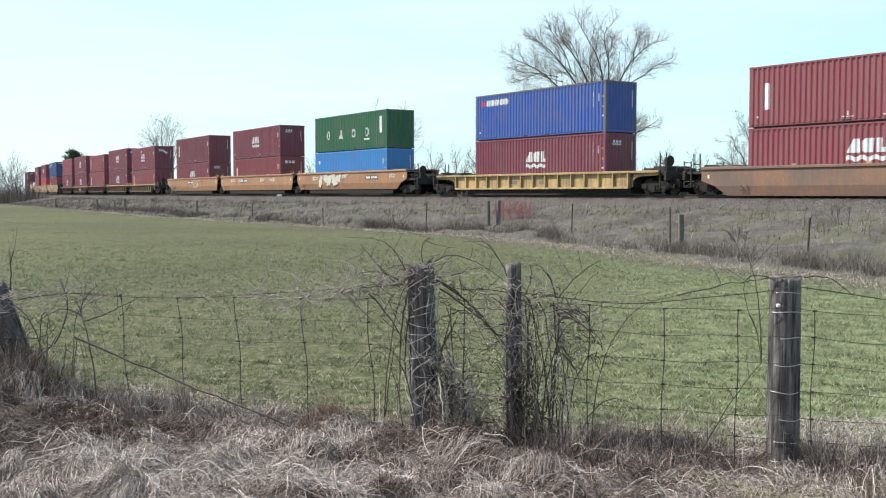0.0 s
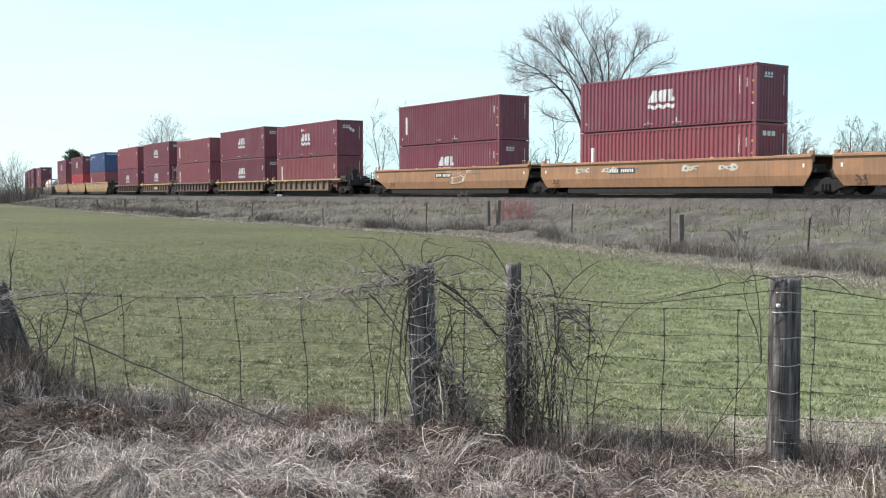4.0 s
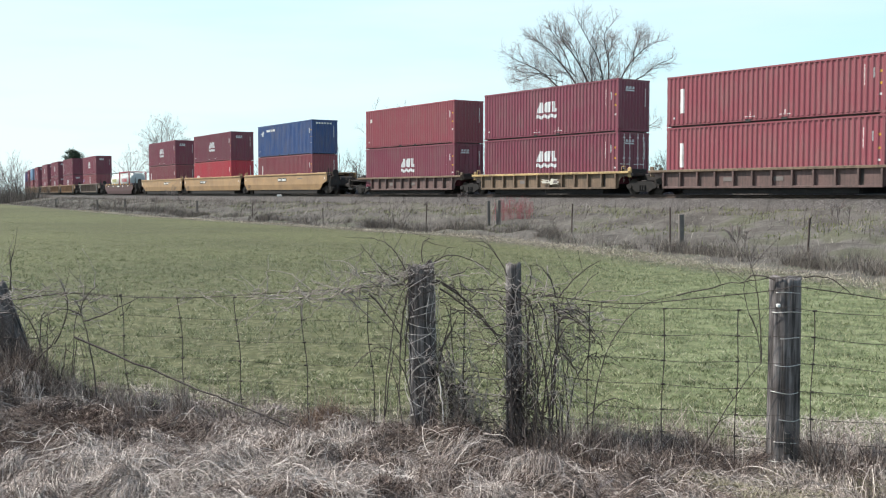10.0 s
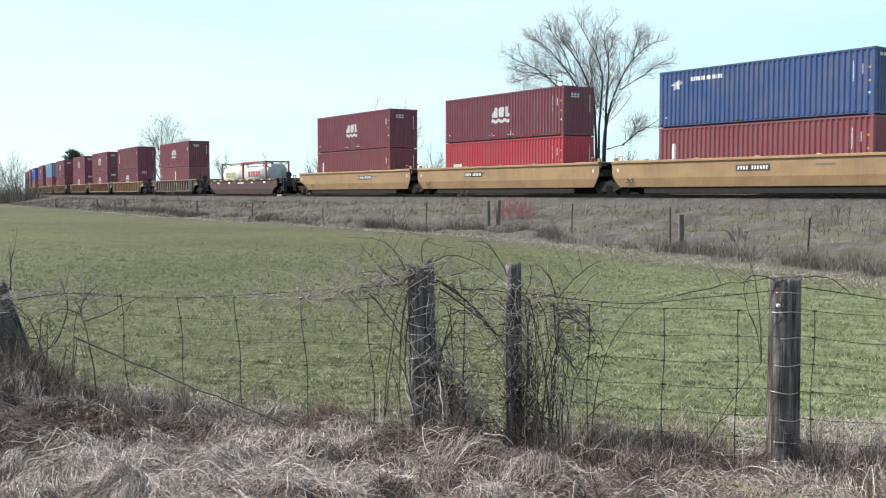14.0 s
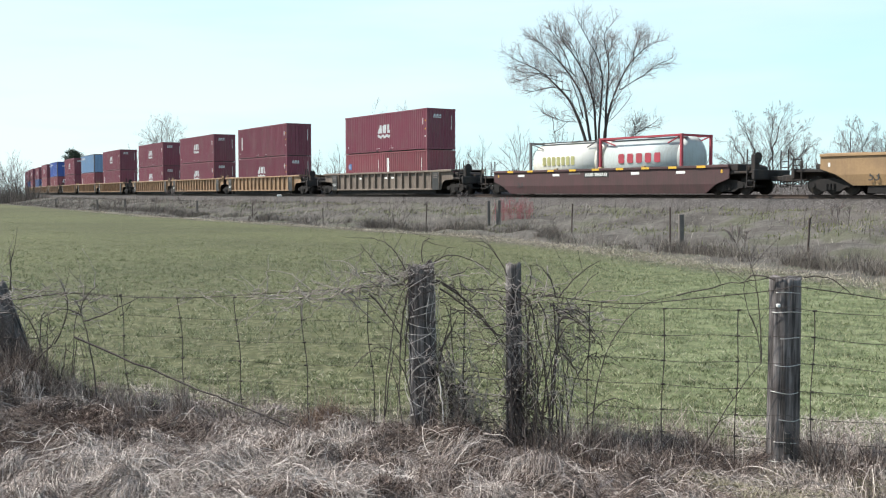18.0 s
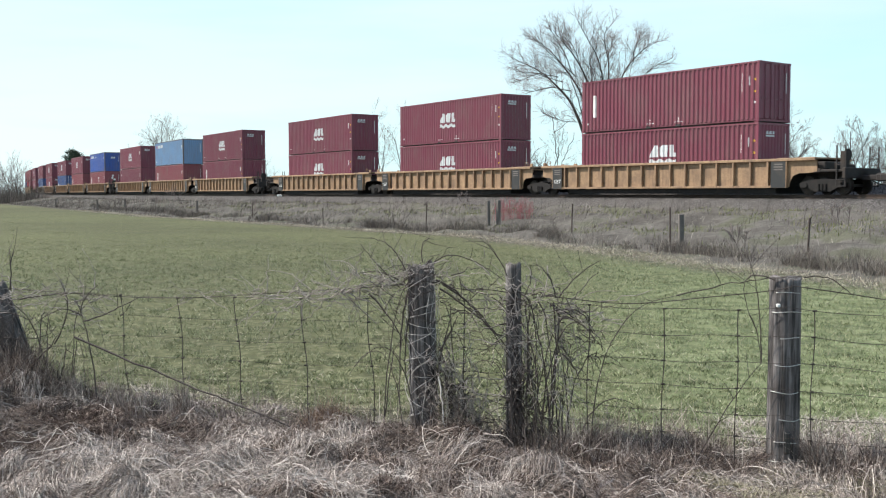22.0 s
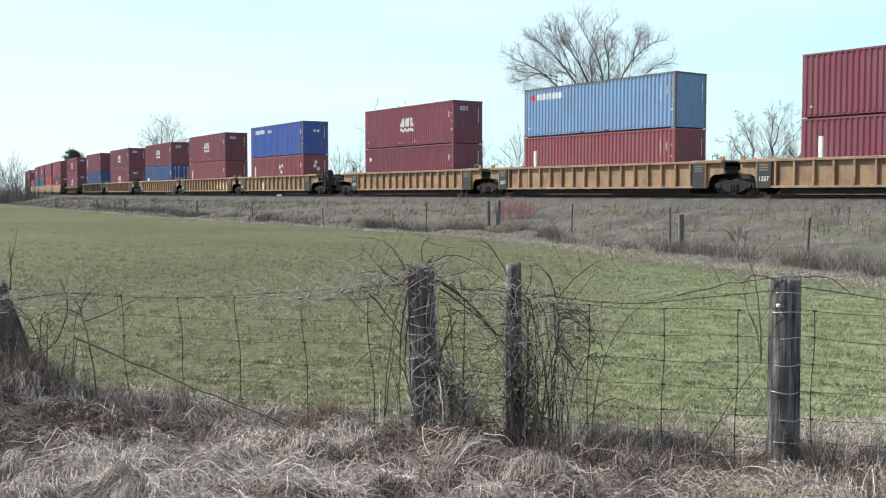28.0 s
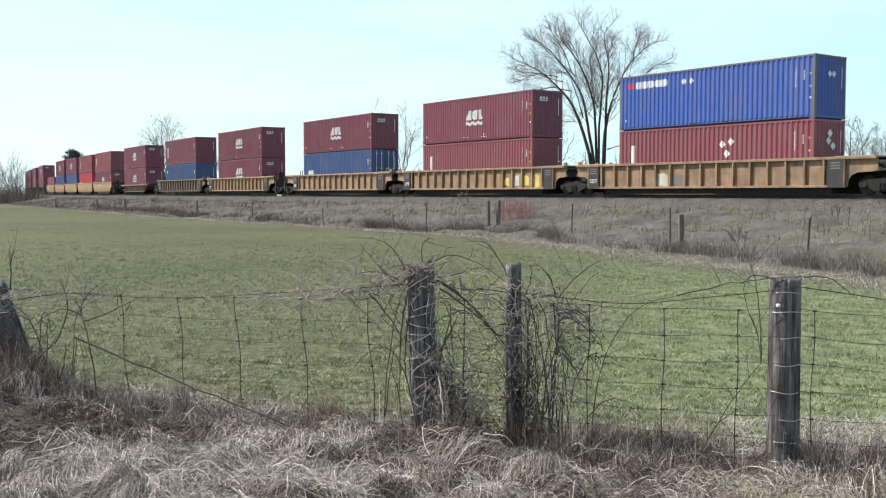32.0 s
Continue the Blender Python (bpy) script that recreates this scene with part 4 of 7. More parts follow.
def dress_car(car, i, style, color, half, c, joined_behind, joined_ahead):
    """Boards, numbers and sprayed marks on the near side of a car."""
    up = 0.0 if style != "smooth" else {"dark": 0.0, "umber": -0.26}.get(color, 0.18)
    if style == "smooth":
        y = -1.36 - 0.034
        number_board(car, 4.1 if c == -13.72 else 0.0 if i % 3 == 1 else 2.6 * (-1) ** i, 1.12 + up, y)
        if half > 8:
            part("number", shared("fiftythree", lambda: lettering("53", 0.56)), M_BLACKMARK, car, pose(-half + (1.35 if joined_behind else 2.6), -1.40, RAIL_TOP + 0.60 + up, -6), "dark painted number")
            car_decal(car, "side_mark", "sm3", rect(-0.5, -0.05, 0.5, 0.05), M_BOARD, -1.8 if i % 2 else 3.9, 1.2 + up, y)
        for x in (-half + 0.45, half - 0.45):
            car_decal(car, "reflector", "rfl", rect(-0.05, -0.09, 0.05, 0.09), M_WHITE if color != "dark" else M_YELLOW, x, 1.15 + up, y)
        for x in (-3.4, 0.3, 3.6):
            part("guide", shared("guide", lambda: box_mesh("guide", -0.14, 0.14, -0.06, 0.06, 0, 0.09, bevel=0.02)), CAR_PAINT["yellow"], car, pose(x, -1.38, RAIL_TOP + (1.44 if color == "dark" else 1.6 + up)))
        if color == "dark":
            for k in range(9):
                car_decal(car, "reflector", "rfy", rect(-0.28, -0.06, 0.28, 0.06), M_YELLOW, -7.6 + k * 1.9, 1.395, -1.465)
            for k in range(5):
                car_decal(car, "side_mark", "smk", rect(-0.3, -0.07, 0.3, 0.07), M_WHITE, -6.6 + k * 3.2, 1.14, y)
    elif style == "ribbed":
        for x in (-half + (1.45 if joined_behind else 1.95), half - (1.45 if joined_ahead else 1.95)):
            panel = car_decal(car, "end_panel", "blk", rect(-0.4, 0.0, 0.4, 1.22), M_BLACKMARK, x, 0.32, -1.36 - 0.088)
            if x < 0:
                part("number", shared("t125", lambda: lettering("125T", 0.3)), M_WHITE, panel, pose(0, -0.008, 0.42), "white painted number")
            for k in range(3):
                part("mark", shared("pmk", lambda: plate("mark", rect(-0.24, -0.03, 0.24, 0.03))), M_BOARD, panel, pose(0, -0.007, 0.85 + 0.12 * k))
        if c == -245.75:
            for x in (0.6, 1.6, -3.3):
                car_decal(car, "side_mark", "sm2", rect(-0.3, -0.06, 0.3, 0.06), M_WHITE, x, 1.22, -1.30)
    else:
        for x in (-2.0, 0.8):
            car_decal(car, "side_mark", "sm1", rect(-0.32, -0.1, 0.32, 0.1), M_BOARD, x, 0.75, -1.30)
    if c == -13.72:
        graffiti(car, -3.0, 1.0 + up, -1.36 - 0.036, 3.9, 1.3, 5, M_BOARD, 3, M_SPRAY)
        graffiti(car, -5.7, 1.15 + up, -1.36 - 0.036, 0.9, 0.34, 3, M_SPRAY, 4)
        graffiti(car, -0.4, 1.3 + up, -1.36 - 0.036, 0.8, 0.36, 3, M_SPRAY, 14)
        graffiti(car, 7.2, 1.2 + up, -1.36 - 0.036, 0.8, 0.42, 3, M_SPRAY, 24)
    if c == -33.35:
        for k, x in enumerate((-5.6, -3.6, 2.2, 4.6)):
            graffiti(car, x, 1.18 + up, -1.36 - 0.036, 1.1, 0.4, 3, M_SPRAY, 5 + k)
    if c == -53.1:
        graffiti(car, 1.6, 0.8 + up, -1.36 - 0.036, 1.15, 0.62, 1, M_SPRAY, 9, CAR_PAINT["orange"])
        graffiti(car, 1.6, 1.3 + up, -1.36 - 0.036, 0.9, 0.42, 2, M_SPRAY, 29, CAR_PAINT["orange"])
        graffiti(car, 2.4, 1.1 + up, -1.36 - 0.036, 0.4, 0.3, 1, M_SPRAY, 39, CAR_PAINT["orange"])
        graffiti(car, 0.6, 1.35 + up, -1.36 - 0.036, 0.5, 0.25, 1, M_SPRAY, 49, CAR_PAINT["orange"])
        graffiti(car, 3.0, 1.35 + up, -1.36 - 0.036, 0.6, 0.25, 2, M_SPRAY, 19)
    if c == -415.2:
        sprayed_panels(car, 3.55, 4, (M_SPRAYY, M_SPRAY, M_SPRAYY, M_SPRAYY), 10)
        sprayed_panels(car, 1.6, 2, (CAR_PAINT["orange"], CAR_PAINT["orange"]), 12)
    if c == -395.6:
        sprayed_panels(car, -2.9, 2, (M_SPRAY, M_BOARD), 11)
    if c == -121.9:
        graffiti(car, 0.6, 0.75, -1.36 - 0.09, 1.6, 0.4, 2, M_SPRAY, 12)


M_BOARD = mat("grey_board", (0.16, 0.14, 0.13), 0.7, 0, 0.3, 2, 20, 0.0)
M_SPRAY = mat("pale_spray_paint", (0.52, 0.50, 0.42), 0.7, 0, 0.15, 2, 12, 0.0, (0.25, 0.2, 0.15), 0.5)
M_SPRAYY = mat("yellow_spray_paint", (0.62, 0.48, 0.13), 0.7, 0, 0.15, 2, 12, 0.0, (0.25, 0.2, 0.15), 0.4)

# place along the train at the start, car style, colour, cap, pack position (0 single, 1 first, 2 middle, 3 last, seen from the front), lower load, upper load
TRAIN = [
    (31.75, "smooth", "umber", None, 3, ("rust", "logo", STD), ("rust", "bar")),
    (9.89, "low", "yellow", None, 0, ("maroon", "logo"), ("blue", "lease")),
    (-13.72, "smooth", "orange", None, 1, ("sky", "plain"), ("green", "spaced", HC)),
    (-33.35, "smooth", "orange", None, 2, ("brick", "tex"), ("maroon", "logo", 2.82)),
    (-53.1, "smooth", "orange", None, 3, ("maroon", "logo"), ("maroon", "bar", 2.86)),
    (-75.2, "low", "brown", "yellow", 1, ("rust", "bar", STD), ("maroon", "logo")),
    (-90.5, "low", "brown", "yellow", 2, ("maroon", "logo"), ("maroon", "logo")),
    (-106.2, "low", "plum", "brown", 2, ("rust", "bar"), ("rust", "bar", STD)),
    (-121.9, "low", "brown", "yellow", 2, ("maroon", "logo", HC, 2), ("maroon", "logo")),
    (-137.5, "low", "plum", "brown", 3, ("maroon", "logo", HC, 1), ("brick", "plain")),
    (-159.3, "smooth", "honey", None, 1, ("rust", "bar"), ("navy", "emblem")),
    (-178.95, "smooth", "honey", None, 2, ("red", "small"), ("maroon", "logo")),
    (-198.6, "smooth", "honey", None, 3, ("rust", "bar"), ("maroon", "logo")),
    (-222.2, "smooth", "dark", None, 0, None, None),
    (-245.75, "ribbed", "taupe", None, 0, "pair", ("maroon", "logo")),
    (-269.5, "ribbed", "tan", None, 1, ("maroon", "logo"), ("maroon", "bar", HC, 1)),
    (-289.2, "ribbed", "tan", None, 2, ("maroon", "logo"), ("maroon", "logo")),
    (-308.9, "ribbed", "tan", None, 3, ("maroon", "logo"), ("maroon", "logo")),
    (-332.6, "ribbed", "tan", None, 1, ("maroon", "bar"), ("maroon", "logo")),
    (-352.3, "ribbed", "tan", None, 2, ("rust", "bar"), ("greyblue", "lease")),
    (-372.1, "ribbed", "tan", None, 3, ("maroon", "plain"), ("maroon", "logo")),
    (-395.6, "ribbed", "tan", None, 1, ("rust", "tri"), ("blue", "lease")),
    (-415.2, "ribbed", "tan", None, 2, ("rust", "bar"), ("maroon", "logo")),
    (-434.8, "ribbed", "tan", None, 3, ("navy", "small", HC, 2), ("maroon", "logo", 2.75)),
    (-456.6, "ribbed", "tan", None, 1, ("maroon", "logo"), ("maroon", "logo")),
    (-476.6, "ribbed", "brown", None, 2, ("navy", "plain"), ("maroon", "bar")),
    (-498.6, "low", "brown", "tan", 3, ("maroon", "logo"), ("maroon", "logo")),
    (-520.0, "smooth", "honey", None, 1, ("maroon", "logo"), ("rust", "bar")),
    (-535.5, "smooth", "honey", None, 2, ("red", "small"), ("rust", "bar")),
    (-551.0, "smooth", "honey", None, 2, ("navy", "plain"), ("maroon", "logo")),
    (-566.5, "smooth", "honey", None, 2, ("navy", "plain"), ("maroon", "logo")),
    (-582.0, "smooth", "honey", None, 3, ("rust", "plain"), None),
    (-604.5, "ribbed", "dark", None, 0, ("maroon", "plain"), ("maroon", "logo")),
    (-627.0, "ribbed", "dark", None, 0, ("rust", "plain"), ("maroon", "plain")),
    (-649.0, "ribbed", "dark", None, 0, ("maroon", "plain"), ("maroon", "plain")),
    (-671.0, "ribbed", "dark", None, 0, ("maroon", "plain"), ("maroon", "plain")),
    (-693.0, "ribbed", "dark", None, 0, ("maroon", "plain"), ("maroon", "plain")),
]


def placards(thing, c):
    """Diamond hazard signs on the boxes that carry them."""
    if c == -75.2:
        for x in (-0.75, -0.35):
            diamond(thing, x, 2.35, 0.15)
        diamond(thing, 0.1, 2.42, 0.16, M_REDMARK)
        for y, z in ((0.05, 2.2), (0.28, 2.05)):
            diamond(thing, y, z, 0.16, None, True)
    if c == -395.6:
        for x in (-1.6, -1.1):
            diamond(thing, x, 2.3, 0.16)
        for y in (-0.1, 0.22):
            diamond(thing, y, 2.05, 0.16, None, True)


def build_train():
    for i, (c, style, color, caps, pack, low, up) in enumerate(TRAIN):
        ahead = TRAIN[i - 1][0] - c if i else 21.8
        behind = c - TRAIN[i + 1][0] if i + 1 < len(TRAIN) else 22.0
        short = style == "low" and pack or (style == "smooth" and -583 < c < -519)
        half = 7.15 if short else 8.75 if color == "umber" else {"low": 10.3, "smooth": 9.3, "ribbed": 9.5}[style]
        joined_ahead, joined_behind = pack in (2, 3), pack in (1, 2)
        if joined_ahead:
            half = min(half, ahead / 2 - 0.5)
        if joined_behind:
            half = min(half, behind / 2 - 0.5)
        left_reach = None if joined_behind else behind / 2 - half
        right_reach = None if joined_ahead else ahead / 2 - half
        out = 0.15 if style == "ribbed" else -0.35
        right = None if joined_ahead and i else half + out
        left = -behind / 2 if joined_behind else -(half + out)
        car = well_car(style, color, half, left, right, left_reach, right_reach, caps)
        dress_car(car, i, style, color, half, c, joined_behind, joined_ahead)
        RIDERS.append((car, c, 0.0))
        if c == -222.2:
            for dx, lead in ((3.05, 1), (-3.05, 0)):
                names = ("white tank in dark frame with yellow marks", "pale grey tank in red frame with red blocks")
                RIDERS.append((tank_container(lead, names[lead] + " on well car"), c + dx, LOAD_Z))
            continue
        if low == "pair":
            for dx in (3.06, -3.06):
                box = container("rust", STD, 0, "short rust-red corrugated container with white code panel in a well car", 6.058)
                decal(box, "code_strip", "code1", rect(-0.022, -0.45, 0.022, 0.45), M_WHITE, 2.2, STD * 0.62, length=6.058)
                if dx > 0:
                    decal(box, "code_panel", "p20", rect(-0.16, -0.6, 0.16, 0.6), M_WHITE, -2.4, STD * 0.6, length=6.058)
                else:
                    disc = [(0.26 * math.cos(k * math.pi / 8), 0.26 * math.sin(k * math.pi / 8)) for k in range(16)]
                    logo = decal(box, "round_logo", "p20disc", disc, PAINT["sky"], -2.3, STD * 0.62, "round light-blue logo", 6.058)
                    part("logo_block", shared("p20in", lambda: plate("logo_block", rect(-0.06, -0.14, 0.06, 0.14))), M_WHITE, logo, pose(0, -0.007, 0))
                RIDERS.append((box, c + dx, LOAD_Z))
            RIDERS.append((load(*up, tier="upper"), c, LOAD_Z + STD + 0.04))
            continue
        lower = load(*low, tier="lower")
        RIDERS.append((lower, c, LOAD_Z))
        if up:
            upper = load(*up, tier="upper")
            placards(upper, c)
            RIDERS.append((upper, c, LOAD_Z + (low[2] if len(low) > 2 else HC) + 0.04))


build_train()


# ---------------------------------------------------------------- grass and straw
def fast_mesh(name, verts, quads, material):
    me = bpy.data.meshes.new(name)
    me.vertices.add(len(verts))
    me.vertices.foreach_set("co", np.ascontiguousarray(verts, np.float32).ravel())
    me.loops.add(quads.size)
    me.loops.foreach_set("vertex_index", quads.astype(np.int32).ravel())
    me.polygons.add(len(quads))
    me.polygons.foreach_set("loop_start", np.arange(0, quads.size, quads.shape[1], dtype=np.int32))
    me.polygons.foreach_set("loop_total", np.full(len(quads), quads.shape[1], np.int32))
    me.update(calc_edges=True)
    me.materials.append(material)
    return me


def leaf_mat(name, *stops, rough=0.8, patch=0.0, size=0.8):
    """Blades whose colour differs from one to the next, with broad patches."""
    m = bpy.data.materials.new(name)
    m.use_nodes = True
    n, link = m.node_tree.nodes, m.node_tree.links
    bsdf = n["Principled BSDF"]
    bsdf.inputs["Roughness"].default_value = rough
    bsdf.inputs["Specular IOR Level"].default_value = 0.1
    geo = n.new("ShaderNodeNewGeometry")
    r = n.new("ShaderNodeValToRGB")
    e = r.color_ramp.elements
    while len(e) < len(stops):
        e.new(0.5)
    for k, (p, c) in zip(e, stops):
        k.position, k.color = p, (*c, 1)
    big = n.new("ShaderNodeTexNoise")
    big.inputs["Scale"].default_value = size
    link.new(geo.outputs["Position"], big.inputs["Vector"])
    mix = n.new("ShaderNodeMix")
    mix.inputs[0].default_value = patch
    link.new(geo.outputs["Random Per Island"], mix.inputs[2])
    link.new(big.outputs[0], mix.inputs[3])
    link.new(mix.outputs[0], r.inputs[0])
    link.new(r.outputs[0], bsdf.inputs["Base Color"])
    return m


M_STRAW = leaf_mat("dry_straw", (0.0, (0.035, 0.027, 0.023)), (0.4, (0.182, 0.148, 0.133)), (0.75, (0.33, 0.278, 0.25)), (1.0, (0.60, 0.52, 0.46)), patch=0.2)
M_PALE = leaf_mat("pale_straw", (0.0, (0.20, 0.17, 0.13)), (0.5, (0.42, 0.37, 0.28)), (1.0, (0.75, 0.68, 0.54)))
M_BLEACHED = leaf_mat("bleached_straw", (0.0, (0.10, 0.085, 0.076)), (0.4, (0.35, 0.302, 0.275)), (0.75, (0.56, 0.495, 0.45)), (1.0, (0.88, 0.81, 0.73)), patch=0.2)
M_RUSTYTUFT = leaf_mat("rusty_tuft_grass", (0.0, (0.08, 0.05, 0.035)), (0.5, (0.22, 0.145, 0.105)), (1.0, (0.42, 0.31, 0.24)))
M_PALEGREEN = leaf_mat("pale_green_grass", (0.0, (0.12, 0.11, 0.07)), (0.45, (0.30, 0.27, 0.185)), (0.8, (0.46, 0.42, 0.31)), (1.0, (0.66, 0.61, 0.48)), patch=0.3)
# dark brown dead grass, deepened to carry the shade among the tussocks
M_DARKTUFT = leaf_mat("shade_dark_tussock", (0.0, (0.03, 0.023, 0.02)), (0.6, (0.115, 0.083, 0.072)), (1.0, (0.33, 0.265, 0.225)))
M_TUFT = leaf_mat("brown_tuft", (0.0, (0.07, 0.055, 0.048)), (0.4, (0.23, 0.182, 0.162)), (0.75, (0.39, 0.325, 0.29)), (1.0, (0.6, 0.54, 0.47)))
M_BLADE = leaf_mat("young_grass", (0.0, (0.026, 0.032, 0.019)), (0.35, (0.092, 0.108, 0.057)), (0.52, (0.21, 0.235, 0.125)), (0.68, (0.38, 0.39, 0.25)), (1.0, (0.66, 0.63, 0.48)), patch=0.55, size=6.0)
M_LUSH = leaf_mat("lush_grass_blades", (0.0, (0.11, 0.145, 0.07)), (0.5, (0.265, 0.33, 0.165)), (0.85, (0.43, 0.47, 0.29)), (1.0, (0.70, 0.68, 0.53)), patch=0.45, size=5.0)
M_FARBLADE = leaf_mat("far_young_grass", (0.0, (0.11, 0.127, 0.066)), (0.5, (0.175, 0.198, 0.10)), (1.0, (0.27, 0.278, 0.163)), patch=0.4)
M_WEED = leaf_mat("dead_weeds", (0.0, (0.036, 0.031, 0.027)), (0.35, (0.10, 0.087, 0.076)), (0.7, (0.225, 0.20, 0.178)), (1.0, (0.45, 0.41, 0.365)), patch=0.3)
M_WEEDDARK = leaf_mat("dark_dead_weeds", (0.0, (0.02, 0.018, 0.016)), (0.5, (0.07, 0.06, 0.053)), (1.0, (0.17, 0.148, 0.132)), patch=0.2)
M_WEEDPALE = leaf_mat("pale_dead_weeds", (0.0, (0.10, 0.094, 0.082)), (0.5, (0.26, 0.238, 0.212)), (1.0, (0.50, 0.46, 0.41)), patch=0.2)
M_GREENWEED = leaf_mat("green_weeds", (0.0, (0.08, 0.085, 0.035)), (0.5, (0.16, 0.18, 0.065)), (1.0, (0.30, 0.30, 0.15)))
M_EDGE = leaf_mat("brown_edge_grass", (0.0, (0.045, 0.037, 0.032)), (0.4, (0.12, 0.102, 0.09)), (0.75, (0.225, 0.198, 0.172)), (1.0, (0.42, 0.38, 0.33)), patch=0.3)
RNG = np.random.default_rng(7)


def blades(name, x, y, length, width, lean, curl, segs, material, label, sink=0.02, toward=None, stray=1.1):
    """Ribbons rooted in the ground at x, y: lean and curl in radians from upright."""
    k = len(x)
    az = RNG.uniform(0, 2 * np.pi, k) if toward is None else toward + RNG.normal(0, stray, k)
    z = ground_z(x, y) - sink
    turn = RNG.uniform(0, 2 * np.pi, k)
    wx, wy = np.cos(turn) * width / 2, np.sin(turn) * width / 2
    pos = np.stack([x, y, z], 1)
    ang = lean.copy()
    rows = []
    for j in range(segs + 1):
        taper = 1 - 0.85 * (j / segs) ** 1.5
        off = np.stack([wx * taper, wy * taper, 0 * wx], 1)
        rows += [pos - off, pos + off]
        step = length / segs
        pos = pos + np.stack([np.sin(ang) * np.cos(az) * step, np.sin(ang) * np.sin(az) * step, np.cos(ang) * step], 1)
        pos[:, 2] = np.maximum(pos[:, 2], z + 0.03)
        ang = ang + curl / segs
    v = np.stack(rows, 1)
    n = 2 * (segs + 1)
    base = (np.arange(k) * n)[:, None, None]
    q = np.array([[2 * j, 2 * j + 1, 2 * j + 3, 2 * j + 2] for j in range(segs)])[None]
    me = fast_mesh(name, v.reshape(-1, 3), (base + q).reshape(-1, 4), material)
    return tagged(new(name, me), label, "grass", kind="stuff")


def wedge(k, y0, y1, half=0.47, power=1.0):
    """Random spots in the camera's field, denser where it is near."""
    y = y0 * (y1 / y0) ** (RNG.uniform(0, 1, k) ** power)
    return RNG.uniform(-half, half, k) * y, y


def verge_z(x, y):
    return ground_z(x, y, np.full(np.shape(x), 60.0))


def straws(name, x, y, length, width, az, turn, rise, base, segs, material, label):
    """Long dead straws lying on the ground: each runs along its heading, turns a little and arches over what is under it."""
    k = len(x)
    px, py, ang = x.copy(), y.copy(), az.copy()
    roll = RNG.uniform(-1.2, 1.2, k)
    peak = RNG.uniform(0.6, 1.5, k)
    rows = []
    for j in range(segs + 1):
        u = j / segs
        z = verge_z(px, py) + base + rise * np.sin(np.pi * np.minimum(u * peak, 1.0)) + (0.012 * np.sin(9 * u + 40 * roll) if j else -0.02)
        w = width / 2 * (1 - 0.7 * u ** 2)
        off = np.stack([-np.sin(ang) * np.cos(roll) * w, np.cos(ang) * np.cos(roll) * w, np.sin(roll) * w], 1)
        pos = np.stack([px, py, z], 1)
        rows += [pos - off, pos + off]
        px, py = px + np.cos(ang) * length / segs, py + np.sin(ang) * length / segs
        ang = ang + turn / segs
    v = np.stack(rows, 1)
    n = 2 * (segs + 1)
    first = (np.arange(k) * n)[:, None, None]
    q = np.array([[2 * j, 2 * j + 1, 2 * j + 3, 2 * j + 2] for j in range(segs)])[None]
    me = fast_mesh(name, v.reshape(-1, 3), (first + q).reshape(-1, 4), material)
    return tagged(new(name, me), label, "grass", kind="stuff")


# places of paler and darker thatch: x, y, half widths, lightness
THATCH = ((-3.0, 7.0, 0.6, 0.5, -1.6), (-2.5, 7.35, 0.8, 0.28, -2.0), (-1.9, 7.2, 0.4, 0.2, -1.2), (-2.4, 7.85, 0.8, 0.2, 0.5), (-1.84, 6.0, 0.7, 0.35, 2.2), (-0.6, 6.1, 0.9, 0.3, 1.0), (-1.3, 7.0, 0.9, 0.4, 1.1), (-0.84, 7.45, 0.3, 0.2, -0.6), (-2.3, 6.65, 0.5, 0.25, 0.7),
          (0.75, 6.2, 0.7, 0.3, -0.7), (1.5, 6.2, 0.4, 0.3, -0.6), (0.05, 6.4, 0.45, 0.4, -0.9), (0.2, 6.75, 0.45, 0.2, -1.2), (1.0, 6.75, 0.8, 0.25, -1.2), (2.08, 6.0, 0.5, 0.25, 1.2), (2.9, 6.1, 0.4, 0.25, -0.8), (-0.3, 6.7, 0.4, 0.2, 0.4))


def tufts(name, label, spots, count, material, lean, curl, width=0.0045, toward=None):
    """Bunches of dead grass: x, y, spread, height of each."""
    xs, ys, hs, tw = [], [], [], []
    for cx, cy, rr, hh in spots:
        c = int(count * max(0.4, min(2.0, rr / 0.12)))
        xs.append(cx + RNG.normal(0, rr, c))
        ys.append(cy + RNG.normal(0, rr * 0.7, c))
        hs.append(hh * RNG.uniform(0.4, 1.15, c))
        tw.append(np.full(c, RNG.uniform(0, 6.28)))
    x, y, h, w = (np.concatenate(q) for q in (xs, ys, hs, tw))
    k = len(x)
    blades(name, x, y, h, width * RNG.uniform(0.5, 1.2, k), np.abs(RNG.normal(lean, 0.3, k)), RNG.uniform(0.0, curl, k), 4, material, label, toward=w if toward is None else np.full(k, toward))


